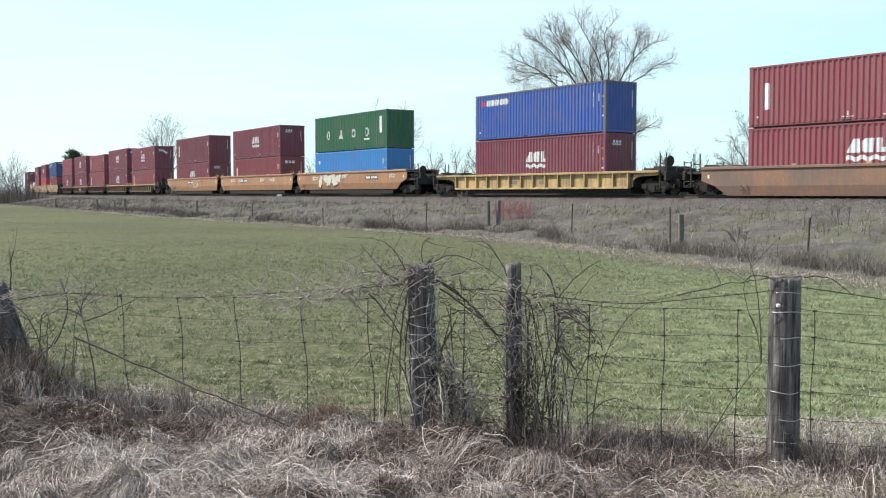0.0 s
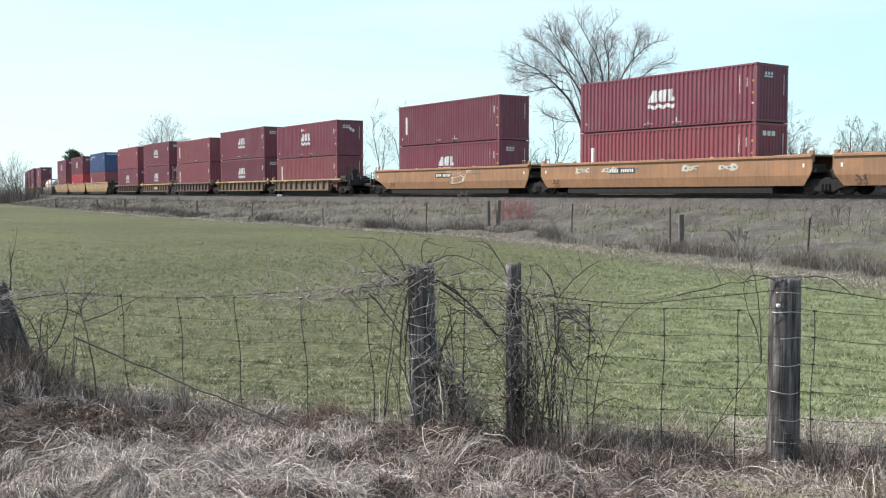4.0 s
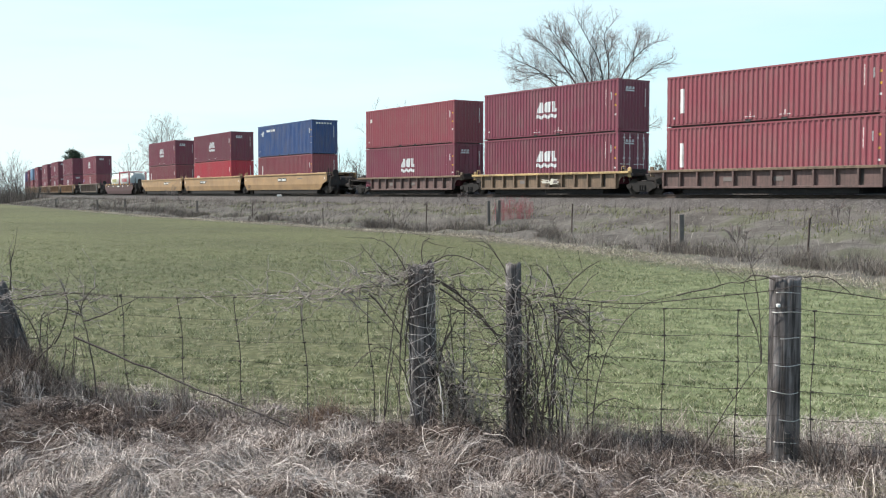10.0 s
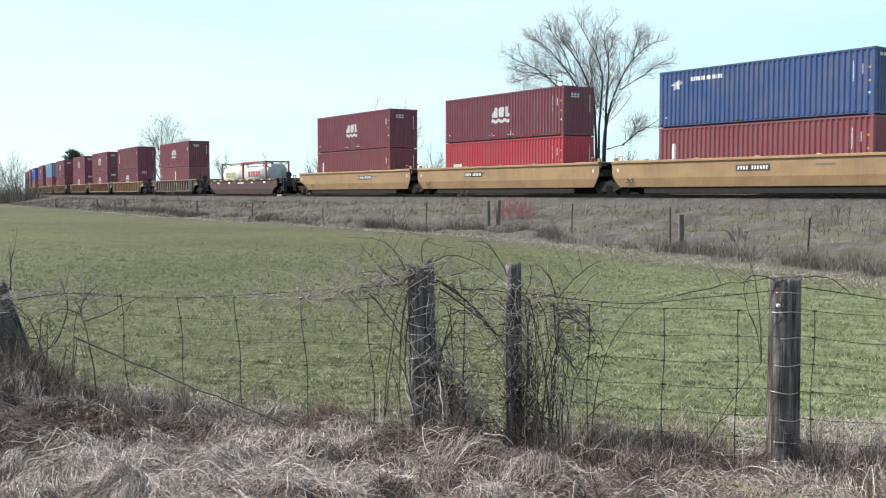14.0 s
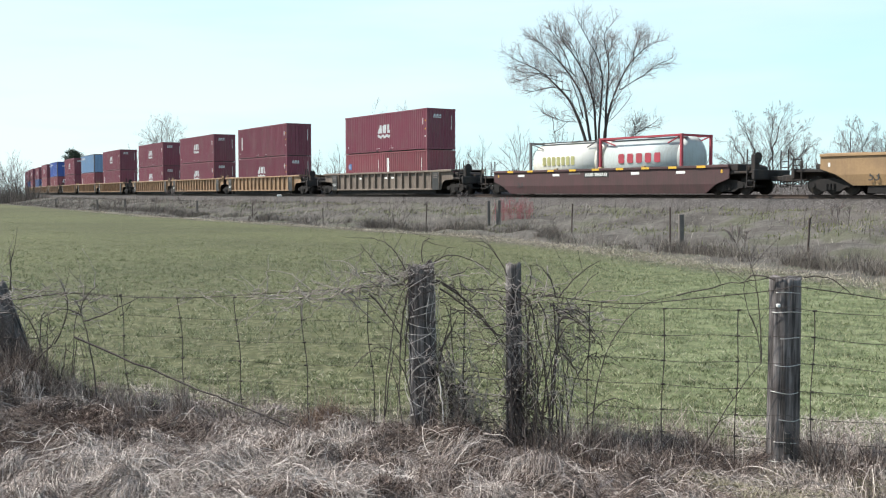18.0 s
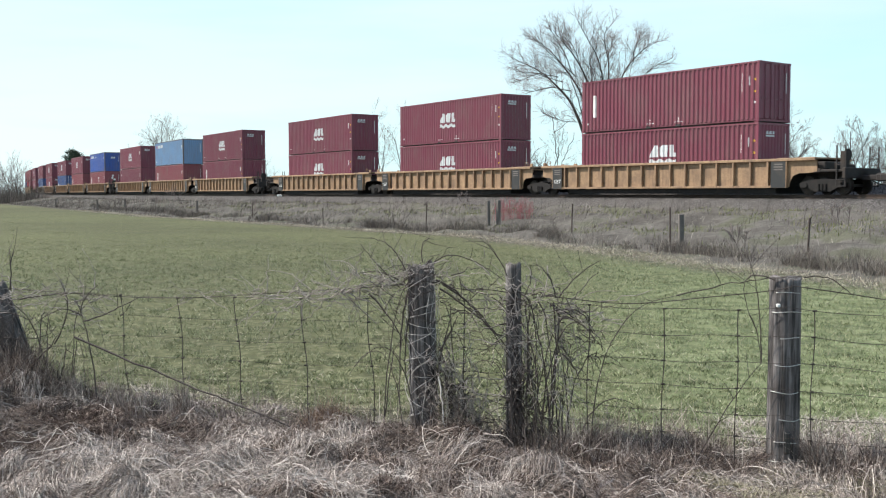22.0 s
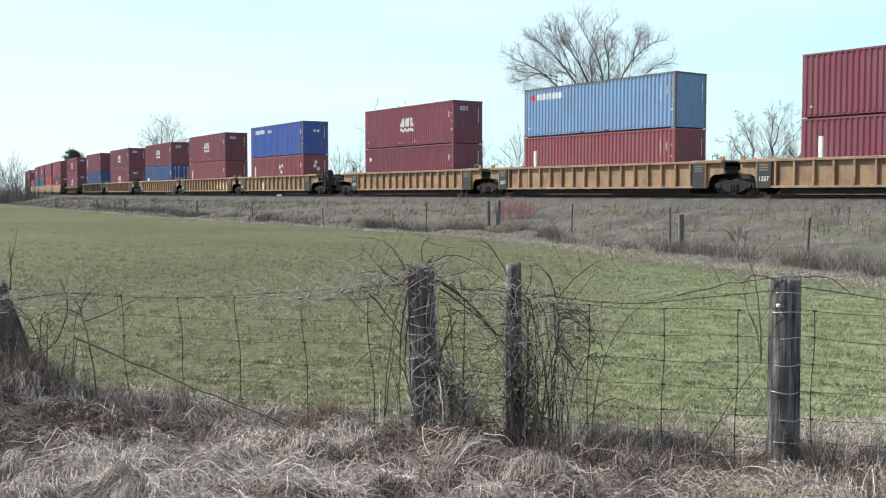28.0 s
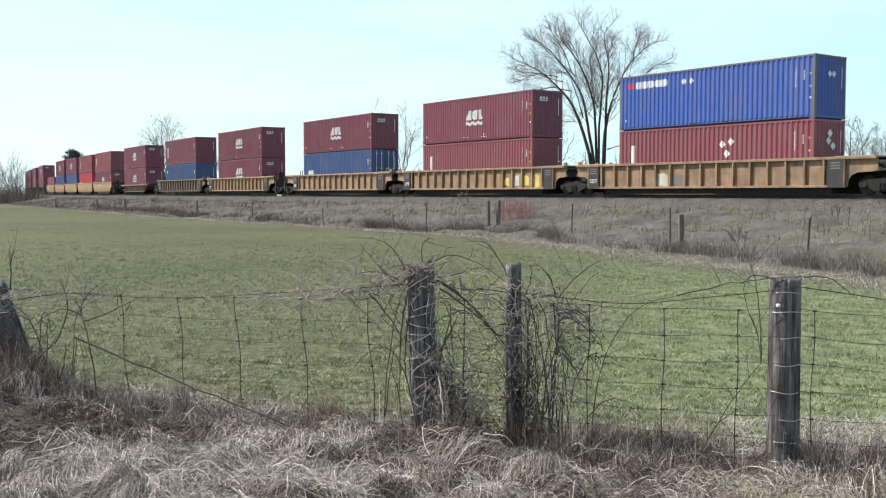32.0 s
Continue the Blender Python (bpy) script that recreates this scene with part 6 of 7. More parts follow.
# x, y, height of the woven wire against full height, height of the barbed strand
LINE_POSTS = ((-5.6, 8.95, 0.95, 1.0), (-3.62, 8.36, 0.91, 0.98), (-0.14, 6.99, 0.985, 1.15), (0.49, 6.86, 0.985, 1.09), (2.13, 6.20, 1.0, 1.19), (4.3, 5.6, 0.97, 1.10))
STAYS = ((-4.9, -4.4, -4.0), (-2.48, -1.98, -1.51, -0.99, -0.50), (0.14,), (0.955, 1.41, 1.835), (2.25, 2.67, 3.1, 3.55))


def fence_run(a, b, drop):
    """Points of one strand between two posts at height h; h None is the barbed strand."""
    def at(u, h):
        x, y = a[0] + (b[0] - a[0]) * u, a[1] + (b[1] - a[1]) * u
        if h is None:
            return (x, y, a[3] + (b[3] - a[3]) * u ** 1.5 - drop * 2.2 * 4 * u * (1 - u) + 0.008 * math.sin(11 * u))
        return (x, y, h * (a[2] + (b[2] - a[2]) * u) - drop * 4 * u * (1 - u) * (0.3 + 0.7 * h) + 0.006 * math.sin(17 * u + 9 * h))
    return at


wire_fence = tagged(new("wire_fence"), "rusty woven wire fence with a sagging barbed strand between old posts", "fence", "near fence")
for a, b, stays in zip(LINE_POSTS[:-1], LINE_POSTS[1:], STAYS):
    span = math.hypot(b[0] - a[0], b[1] - a[1])
    run = fence_run(a, b, 0.018 * span if span < 3 else 0.03)
    thin = 0.0012 if b[0] < 0 else 0.0018
    for h in STRANDS:
        t = Tubes(4)
        t.add([run(u, h) for u in np.linspace(0, 1, 20)], thin, thin)
        part("strand", t.mesh("strand", M_WIRE), M_WIRE, wire_fence)
    t = Tubes(4)
    t.add([run(u, None) for u in np.linspace(0, 1, 20)], 0.003, 0.003)
    barb = part("barbed_strand", t.mesh("barbed_strand", M_WIRE), M_WIRE, wire_fence)
    t = Tubes(3)
    for u in np.arange(0.04, 1, 0.13 / span):
        p = np.array(run(u, None))
        t.add([p + (-0.004, 0, -0.016), p + (0.004, 0, 0.016)], 0.0022, 0.0022)
    part("barb_row", t.mesh("barb_row", M_WIRE), M_WIRE, barb)["kind"] = "stuff"
    for i, sx in enumerate(stays):
        u = (sx - a[0]) / (b[0] - a[0])
        lean = 0.07 / span * (1 if b[0] < 0 else -0.2)
        knots = [np.array(run(u + lean * (0.5 - h) + 0.003 * math.sin(9 * h + i), h)) for h in np.linspace(0.08, 1.055, 14)]
        t = Tubes(4)
        t.add(knots, 0.0033, 0.0033)
        part("stay", t.mesh("stay", M_WIRE), M_WIRE, wire_fence)
        t = Tubes(4)
        for h in STRANDS[1:]:
            p = np.array(run(u + lean * (0.5 - h), h))
            t.add([p + (-0.012, 0, 0), p + (0.012, 0, 0.002)], 0.006, 0.006)
        part("wire_tie", t.mesh("wire_tie", M_WIRE), M_WIRE, wire_fence)["kind"] = "stuff"


# ---------------------------------------------------------------- bramble canes and vines
def bramble(name, label, spots, count, high, reach, thick, seed):
    """A tangle of arching canes with side shoots, rooted round the given spots."""
    global RNG
    keep, RNG = RNG, np.random.default_rng(seed)
    thing = tagged(new(name), label, "bramble", "brambles on the fence")
    groups = [Tubes(5) for _ in range(4)]
    fine = Tubes(3)
    for i in range(count):
        sx, sy = spots[RNG.integers(len(spots))]
        x, y = sx + RNG.normal(0, 0.13), sy + RNG.normal(0, 0.08)
        z = float(ground_z(x, y)[0]) - 0.02
        side = RNG.choice((-1, 1))
        h = high * RNG.uniform(0.55, 1.12)
        w = side * reach * RNG.uniform(0.05, 1.0)
        dy = RNG.normal(0, 0.12)
        top = (x + w * 0.25, y + dy * 0.6, z + h * RNG.uniform(1.2, 1.75))
        end = (x + w, y + dy, z + h * RNG.uniform(0.45, 1.05))
        p = bend((x, y, z), top, end, 14, 0.004)
        r = thick * RNG.uniform(0.45, 1.0)
        groups[i % 4].add(p, r, r * 0.35)
        for _ in range(RNG.integers(1, 5)):
            j = RNG.integers(4, 11)
            q = p[j]
            e = q + np.array((RNG.normal(0, 0.18), RNG.normal(0, 0.06), RNG.uniform(-0.15, 0.25)))
            fine.add(bend(q, (q + e) / 2 + RNG.normal(0, 0.05, 3), e, 6, 0.006), r * 0.4, r * 0.15)
    for g in groups:
        part("cane_tangle", g.mesh("cane_tangle", M_CANE), M_CANE, thing)["kind"] = "stuff"
    part("shoot_tangle", fine.mesh("shoot_tangle", M_CANE), M_CANE, thing)["kind"] = "stuff"
    RNG = keep
    return thing


def vines(name, label, runs, seed, material, thick=0.0048, long=0.35):
    """Loose dead vines on the wire and posts: short curling lengths strewn along runs from a to b."""
    global RNG
    keep, RNG = RNG, np.random.default_rng(seed)
    t = Tubes(4)
    for a, b, count, spread in runs:
        a, b = np.array(a, float), np.array(b, float)
        along = (b - a) / np.linalg.norm(b - a)
        for _ in range(count):
            p = a + (b - a) * RNG.uniform(0, 1) + RNG.normal(0, spread, 3) * (1, 0.5, 1)
            go = along * RNG.choice((-1, 1)) + RNG.normal(0, 0.8, 3) * (1, 0.5, 1)
            go = go / np.linalg.norm(go) * long * RNG.uniform(0.4, 1.6)
            m = p + go * 0.5 + RNG.normal(0, 0.17, 3) * np.linalg.norm(go) * (1, 0.4, 1)
            r = thick * RNG.uniform(0.4, 1.0)
            t.add(bend(p, m, p + go, 8, 0.011), r, r * 0.4)
    me = t.mesh(name, material)
    RNG = keep
    return tagged(new(name, me), label, "vine", kind="stuff")


def wraps(name, label, x, y, radius, height, turns, count, seed, material):
    """Thin dead stems wound round a post."""
    rng = np.random.default_rng(seed)
    t = Tubes(4)
    for _ in range(count):
        z0, z1 = sorted(rng.uniform(0.1, height, 2))
        a0, w = rng.uniform(0, 6.28), rng.uniform(-turns, turns)
        u = np.linspace(0, 1, 16)
        ang = a0 + w * u * 6.28 + 0.5 * np.sin(7 * u + a0)
        r = radius + rng.uniform(0.004, 0.03) + 0.015 * np.sin(9 * u + a0)
        t.add(np.stack([x + r * np.cos(ang), y + r * np.sin(ang), z0 + (z1 - z0) * u], 1), rng.uniform(0.002, 0.0045), 0.0018)
    return tagged(new(name, t.mesh(name, material)), label, "vine", kind="stuff")


def arching_canes(name, label, arcs, thick):
    """Single long canes, each given by its foot, its bend and its tip."""
    thing = tagged(new(name), label, "bramble", "brambles on the fence")
    for (x0, y0, z0), (x1, y1, z1), (x2, y2, z2) in arcs:
        t = Tubes(5)
        p = bend((x0, y0, z0), (x1, y1, z1), (x2, y2, z2), 14, 0.0025)
        t.add(p, thick, thick * 0.4)
        for j in (5, 8, 11):
            e = p[j] + RNG.normal(0, 0.1, 3) * (1, 0.4, 1) + (0, 0, 0.06)
            t.add(bend(p[j], (p[j] + e) / 2 + RNG.normal(0, 0.02, 3), e, 5), thick * 0.45, thick * 0.2)
        part("cane", t.mesh("cane", M_CANE), M_CANE, thing)
    return thing


M_VINE = mat("dead_vine", (0.33, 0.29, 0.265), 0.9, 0, 0.5, 5, 40, 0.1, (0.12, 0.10, 0.09), 0.6)
M_PALEVINE = mat("bleached_vine", (0.52, 0.48, 0.45), 0.9, 0, 0.5, 5, 40, 0.1, (0.2, 0.17, 0.15), 0.5)
bramble("bramble_bush", "dark bare bramble canes round a wooden fence post", ((-0.27, 7.05), (0.02, 6.98), (0.2, 6.92)), 12, 0.95, 0.45, 0.0052, 11)
bramble("bramble_bush", "dark bare bramble canes climbing a thin fence post", ((0.54, 6.82), (0.66, 6.8), (0.76, 6.8)), 26, 0.82, 0.42, 0.0062, 12)
bramble("bramble_bush", "dark bare bramble canes beside a leaning post", ((-3.3, 8.2), (-2.95, 8.0), (-3.6, 8.3)), 10, 0.75, 0.6, 0.007, 13)
arching_canes("bramble_canes", "long dark bramble canes slanting between two posts", (
    ((0.0, 6.96, 1.13), (0.22, 6.89, 1.02), (0.44, 6.82, 0.70)), ((-0.02, 6.97, 1.10), (0.24, 6.88, 0.95), (0.41, 6.83, 0.74)), ((-0.02, 6.97, 0.67), (0.05, 6.94, 0.79), (0.10, 6.93, 0.92)),
    ((-0.05, 6.97, 1.16), (0.15, 6.9, 1.12), (0.47, 6.8, 0.62)), ((-0.52, 7.13, 1.05), (-0.36, 7.07, 0.91), (-0.28, 7.05, 0.73)), ((-0.24, 7.03, 1.07), (-0.32, 7.06, 0.82), (-0.30, 7.05, 0.29)),
    ((-0.2, 7.03, 1.0), (-0.28, 7.06, 0.8), (-0.26, 7.05, 0.5))), 0.0075)
arching_canes("bramble_canes", "thin bramble shoots arching over two posts", (
    ((-0.26, 7.04, 1.22), (-0.35, 7.07, 1.45), (-0.53, 7.13, 1.44)), ((-0.14, 7.0, 1.28), (-0.17, 7.01, 1.47), (-0.06, 6.98, 1.44)), ((-0.07, 6.98, 1.27), (0.07, 6.94, 1.43), (0.41, 6.83, 1.17)),
    ((0.43, 6.82, 1.2), (0.37, 6.84, 1.37), (0.24, 6.88, 1.46)), ((0.75, 6.72, 1.06), (0.71, 6.73, 1.25), (0.60, 6.77, 1.29)), ((0.77, 6.71, 1.07), (0.87, 6.68, 1.23), (1.03, 6.63, 1.32)),
    ((-0.3, 7.05, 1.15), (-0.45, 7.1, 1.25), (-0.62, 7.15, 1.18)), ((-0.3, 7.05, 1.1), (-0.5, 7.1, 1.3), (-0.58, 7.15, 1.40))), 0.0046)
arching_canes("bramble_canes", "dark bramble canes hanging in a bunch beside a thin post", (
    ((0.52, 6.79, 1.08), (0.66, 6.75, 1.08), (0.61, 6.77, 0.30)), ((0.60, 6.77, 1.03), (0.72, 6.73, 1.10), (0.73, 6.72, 0.22)), ((0.71, 6.73, 1.01), (0.83, 6.69, 1.08), (0.69, 6.74, 0.30)),
    ((0.81, 6.70, 0.99), (0.96, 6.65, 1.0), (0.97, 6.65, 0.83)), ((0.79, 6.71, 0.69), (0.87, 6.68, 0.64), (0.90, 6.67, 0.52)), ((0.55, 6.78, 1.01), (0.61, 6.77, 0.7), (0.52, 6.79, 0.12)),
    ((0.58, 6.77, 0.96), (0.52, 6.79, 0.63), (0.65, 6.75, 0.12)), ((0.73, 6.73, 1.03), (0.77, 6.71, 0.71), (0.73, 6.73, 0.3)), ((0.52, 6.79, 0.90), (0.69, 6.74, 0.58), (0.61, 6.76, 0.1))), 0.0056)
arching_canes("bramble_canes", "few thin bramble canes looping by a grey post", (
    ((1.61, 6.44, 0.03), (1.78, 6.39, 0.41), (1.99, 6.33, 0.69)), ((1.99, 6.33, 0.69), (1.99, 6.33, 1.15), (1.90, 6.35, 1.36)), ((2.04, 6.25, 1.22), (1.80, 6.36, 1.33), (1.92, 6.35, 0.99)),
    ((1.92, 6.35, 0.99), (1.97, 6.33, 0.91), (1.99, 6.33, 0.69)), ((2.2, 6.2, 1.24), (2.36, 6.2, 1.28), (2.48, 6.17, 1.14)), ((0.98, 6.65, 0.1), (1.0, 6.64, 1.05), (1.49, 6.49, 1.10)),
    ((1.49, 6.49, 1.10), (1.82, 6.38, 1.21), (2.18, 6.18, 1.25))), 0.0045)
arching_canes("bramble_canes", "dark forked canes standing in the wire by a leaning post", (
    ((-2.68, 7.81, 0.18), (-2.71, 7.82, 0.65), (-2.85, 7.87, 0.94)), ((-3.04, 7.93, 0.58), (-2.83, 7.86, 0.88), (-2.97, 7.90, 1.06)), ((-3.26, 7.99, 0.41), (-3.07, 7.94, 0.53), (-3.0, 7.91, 0.67)),
    ((-3.05, 7.93, 0.18), (-2.93, 7.89, 0.46), (-2.94, 7.89, 0.59)), ((-2.77, 7.84, 0.77), (-2.53, 7.76, 0.84), (-2.30, 7.69, 0.97)), ((-2.80, 7.85, 0.81), (-2.92, 7.89, 0.88), (-3.01, 7.91, 0.85)),
    ((-3.34, 8.02, 0.92), (-3.06, 7.93, 0.98), (-2.68, 7.81, 0.99)), ((-3.43, 8.05, 0.98), (-3.41, 8.04, 1.19), (-3.43, 8.05, 1.32)), ((-2.80, 7.85, 0.83), (-2.81, 7.85, 0.94), (-2.65, 7.80, 1.05))), 0.0065)
vines("pale_vines", "pale dead vines tangled along the top of the wire fence",
      (((-3.9, 8.2, 0.98), (-2.6, 7.85, 0.9), 80, 0.07), ((-2.0, 7.6, 1.0), (-0.65, 7.17, 1.05), 50, 0.018), ((-1.35, 7.39, 0.88), (-0.65, 7.17, 1.08), 26, 0.015), ((-0.74, 7.19, 1.07), (-0.22, 7.03, 1.17), 70, 0.03),
       ((-0.4, 7.05, 1.15), (0.75, 6.75, 1.08), 60, 0.09), ((0.72, 6.76, 0.98), (1.0, 6.68, 0.93), 34, 0.05), ((0.8, 6.76, 0.3), (0.78, 6.76, 0.95), 30, 0.05), ((0.52, 6.82, 0.2), (0.5, 6.84, 1.1), 40, 0.05)), 21, M_VINE, 0.0048, 0.24)
vines("twig_tangle", "dark twigs tangled round the tops of two fence posts",
      (((-0.42, 7.1, 1.13), (0.0, 6.98, 1.18), 22, 0.04), ((-0.24, 7.02, 1.2), (-0.12, 7.0, 1.24), 16, 0.03), ((0.02, 6.96, 1.05), (0.46, 6.84, 0.95), 20, 0.10), ((0.46, 6.84, 1.06), (0.92, 6.68, 0.98), 34, 0.045), ((0.5, 6.82, 0.9), (0.85, 6.7, 0.6), 18, 0.10),
       ((-0.55, 7.13, 1.02), (-0.25, 7.04, 0.85), 10, 0.06), ((0.85, 6.7, 0.95), (1.0, 6.66, 0.7), 14, 0.04)), 31, M_CANE, 0.0042, 0.22)
vines("twig_tangle", "grey weathered twigs hanging about two fence posts",
      (((-0.3, 7.05, 1.15), (0.1, 6.95, 1.1), 16, 0.06), ((0.45, 6.85, 1.0), (0.6, 6.78, 0.4), 26, 0.05), ((0.7, 6.74, 1.0), (0.78, 6.71, 0.3), 30, 0.06), ((0.05, 6.95, 0.8), (0.3, 6.88, 0.3), 14, 0.08)), 33, M_VINE, 0.004, 0.26)
vines("dead_vine_heap", "brown heap of dead vines leaning on a wooden post", (((0.0, 6.93, 0.66), (0.1, 6.9, 0.1), 110, 0.05), ((0.06, 6.92, 0.45), (0.3, 6.86, 0.08), 90, 0.05)), 25, M_VINE, 0.004, 0.22)
vines("dead_vine_heap", "dark stems in the heap of dead vines by a post", (((0.0, 6.95, 0.6), (0.12, 6.92, 0.08), 90, 0.05), ((0.06, 6.93, 0.4), (0.32, 6.88, 0.05), 70, 0.05)), 26, M_CANE, 0.005, 0.22)
vines("dead_vine_heap", "dark heap of dead vines at the foot of a leaning post", (((-3.7, 8.15, 0.7), (-3.2, 8.0, 0.15), 130, 0.08),), 27, M_CANE, 0.0055, 0.3)
vines("dead_vine_heap", "dark dead stems gathered round the foot of a thin post", (((0.5, 6.86, 0.5), (0.56, 6.82, 0.05), 70, 0.04), ((0.6, 6.8, 0.35), (0.72, 6.76, 0.05), 50, 0.05)), 28, M_CANE, 0.005, 0.26)
wraps("post_vines", "bleached dead stems wound round the vine-covered post", -0.145, 7.08, 0.09, 1.28, 1.0, 44, 22, M_PALEVINE)
wraps("post_vines", "thin dead stems wound round the thin dark post", 0.485, 6.92, 0.052, 1.15, 1.3, 16, 23, M_VINE)
wraps("post_vines", "thin dead stems wound round the leaning post", -3.58, 8.36, 0.11, 0.9, 0.8, 10, 24, M_VINE)
fallen = Tubes(5)
fallen.add(bend((-2.86, 7.87, 0.64), (-2.06, 7.61, 0.37), (-1.1, 7.25, 0.08), 14, 0.006), 0.009, 0.006)
tagged(new("fallen_cane", fallen.mesh("fallen_cane", M_CANE)), "long dark cane leaning down from the fence wire", "branch")
hang = Tubes(5)
hang.add(bend((-0.03, 6.9, 0.5), (0.0, 6.82, 0.3), (0.02, 6.72, 0.0), 12, 0.006), 0.006, 0.005)
tagged(new("pale_cane", hang.mesh("pale_cane", M_PALEVINE)), "bleached cane hanging down at the foot of a post", "branch")


# ---------------------------------------------------------------- the far fence
def far_post(x, y, h, wooden):
    me = shared(("farpost", wooden), lambda: box_mesh("fence_post", -0.09, 0.09, -0.08, 0.08, -0.4, 1.0, bevel=0.02) if wooden else t_post())
    ob = tagged(new("fence_post", me), "weathered wooden post of the far field fence" if wooden else "thin rusty steel post of the far field fence", "fence post", "posts of the far fence")
    if not me.materials:
        me.materials.append(M_FARWOOD if wooden else M_RUST)
    ob.matrix_basis = pose(x, y, float(ground_z(x, y)[0]), random.uniform(-2, 2), random.uniform(-2, 2), random.uniform(0, 90)) @ Matrix.Diagonal((1, 1, h, 1))
    return ob


def t_post():
    bm = bmesh.new()
    add_box(bm, -0.025, 0.025, -0.006, 0.006, -0.4, 1.0)
    add_box(bm, -0.006, 0.006, 0.006, 0.035, -0.4, 1.0)
    return bm_mesh("fence_post", bm)


M_FARWOOD = mat("grey_post_wood", (0.16, 0.14, 0.125), 0.9, 0, 0.4, 6, 30, 0.3, (0.06, 0.05, 0.045), 0.6, 0.6)
M_RUST = mat("rusty_post_steel", (0.07, 0.05, 0.045), 0.8, 0.2, 0.3, 6, 40, 0.1)
for x, y, h, wooden in ((-0.84, 50.6, 1.23, 0), (2.14, 48.3, 1.2, 1), (2.62, 48.3, 1.2, 1), (5.03, 39.8, 1.12, 0), (7.17, 32.1, 1.15, 0), (7.42, 31.7, 1.0, 1), (9.25, 25.8, 0.95, 0), (10.6, 20.6, 1.05, 0),
                        (-19.8, 82.2, 1.1, 1), (-32.4, 103.9, 1.08, 1), (-34.5, 105.6, 1.08, 0), (-36.4, 107.5, 1.1, 1), (-42.0, 118, 1.1, 0), (-51.2, 134.9, 1.05, 1), (-60, 152, 1.1, 0), (-77.4, 188, 1.0, 1),
                        (-12.6, 67.5, 1.1, 0), (-6.9, 58.8, 1.1, 0)):
    far_post(x, y, h, wooden)


# ---------------------------------------------------------------- bare trees
def bare_tree(name, label, x, y, stems, seed, twigs=1.0, detail=3, r0=0.16, base_z=None, material=None, group="bare trees", foot_spread=0.18, rise=(0.32, 0.55), clear=0.3):
    """stems: (dx, dy, height) of each stem's tip. Limbs fork into finer and finer twigs."""
    global RNG
    keep, RNG = RNG, np.random.default_rng(seed)
    thing = tagged(new(name), label, "tree" if detail > 2 else "shrub", group)
    z = float(ground_z(x, y)[0]) - 0.05 if base_z is None else base_z
    thing.matrix_basis = pose(x, y, z)
    wood, fine = Tubes(6), Tubes(3)

    def fork(p, length, r, level):
        """Side branches from a limb's points p, at narrow angles."""
        count = max(2, int((11, 7, 5, 4)[level - 1] * twigs * RNG.uniform(0.8, 1.2)))
        for j in range(count):
            low = clear if level == 1 else 0.3
            u = low + (0.98 - low) * (j + RNG.uniform(0, 1)) / count
            f = u * (len(p) - 1)
            i = min(int(f), len(p) - 2)
            q = p[i] + (p[i + 1] - p[i]) * (f - i)
            d = p[i + 1] - p[i]
            d = d / (np.linalg.norm(d) + 1e-9)
            side = RNG.normal(0, 1, 3)
            side -= d * side.dot(d)
            side /= np.linalg.norm(side) + 1e-9
            go = d * 0.85 + side * RNG.uniform(0.4, 1.0) + np.array((0, 0, 0.12))
            go /= np.linalg.norm(go)
            ln = length * RNG.uniform(0.7, 1.15) * (0.40 if level == 1 else 0.5) * (1.2 - 0.75 * u)
            e = q + go * ln + np.array((0, 0, 0.06 * ln))
            c = q + go * ln * 0.5 + RNG.normal(0, 0.04, 3) * ln
            pts = bend(q, c, e, 6 if level < detail else 4, 0.006 * ln)
            rr = max(r * (1 - 0.7 * u) * 0.47, 0.0052)
            (wood if level == 1 else fine).add(pts if level == 1 else pts[::2] if len(pts) % 2 else pts[[0, 2, -1]], rr, max(rr * 0.3, 0.004))
            if level < detail:
                fork(pts, ln, rr, level + 1)

    for dx, dy, h in stems:
        foot = np.array((RNG.normal(0, foot_spread), RNG.normal(0, foot_spread), 0.0)) * (1 if len(stems) > 2 else 0)
        tip = np.array((dx, dy, h), float)
        ctrl = foot + (tip - foot) * (rise[0], rise[0], rise[1]) + np.array((0, 0, h * 0.08))
        p = bend(foot, ctrl, tip, 14 if detail > 2 else 8, 0.012 * h)
        r = r0 * RNG.uniform(0.7, 1.1)
        wood.add(p, r, 0.02)
        fork(p, float(np.linalg.norm(tip)), r, 1)
    part("trunk", wood.mesh("trunk", M_BARK), material or M_BARK, thing)
    part("crown", fine.mesh("crown", M_TWIG), material or M_TWIG, thing)["kind"] = "stuff"
    RNG = keep
    return thing


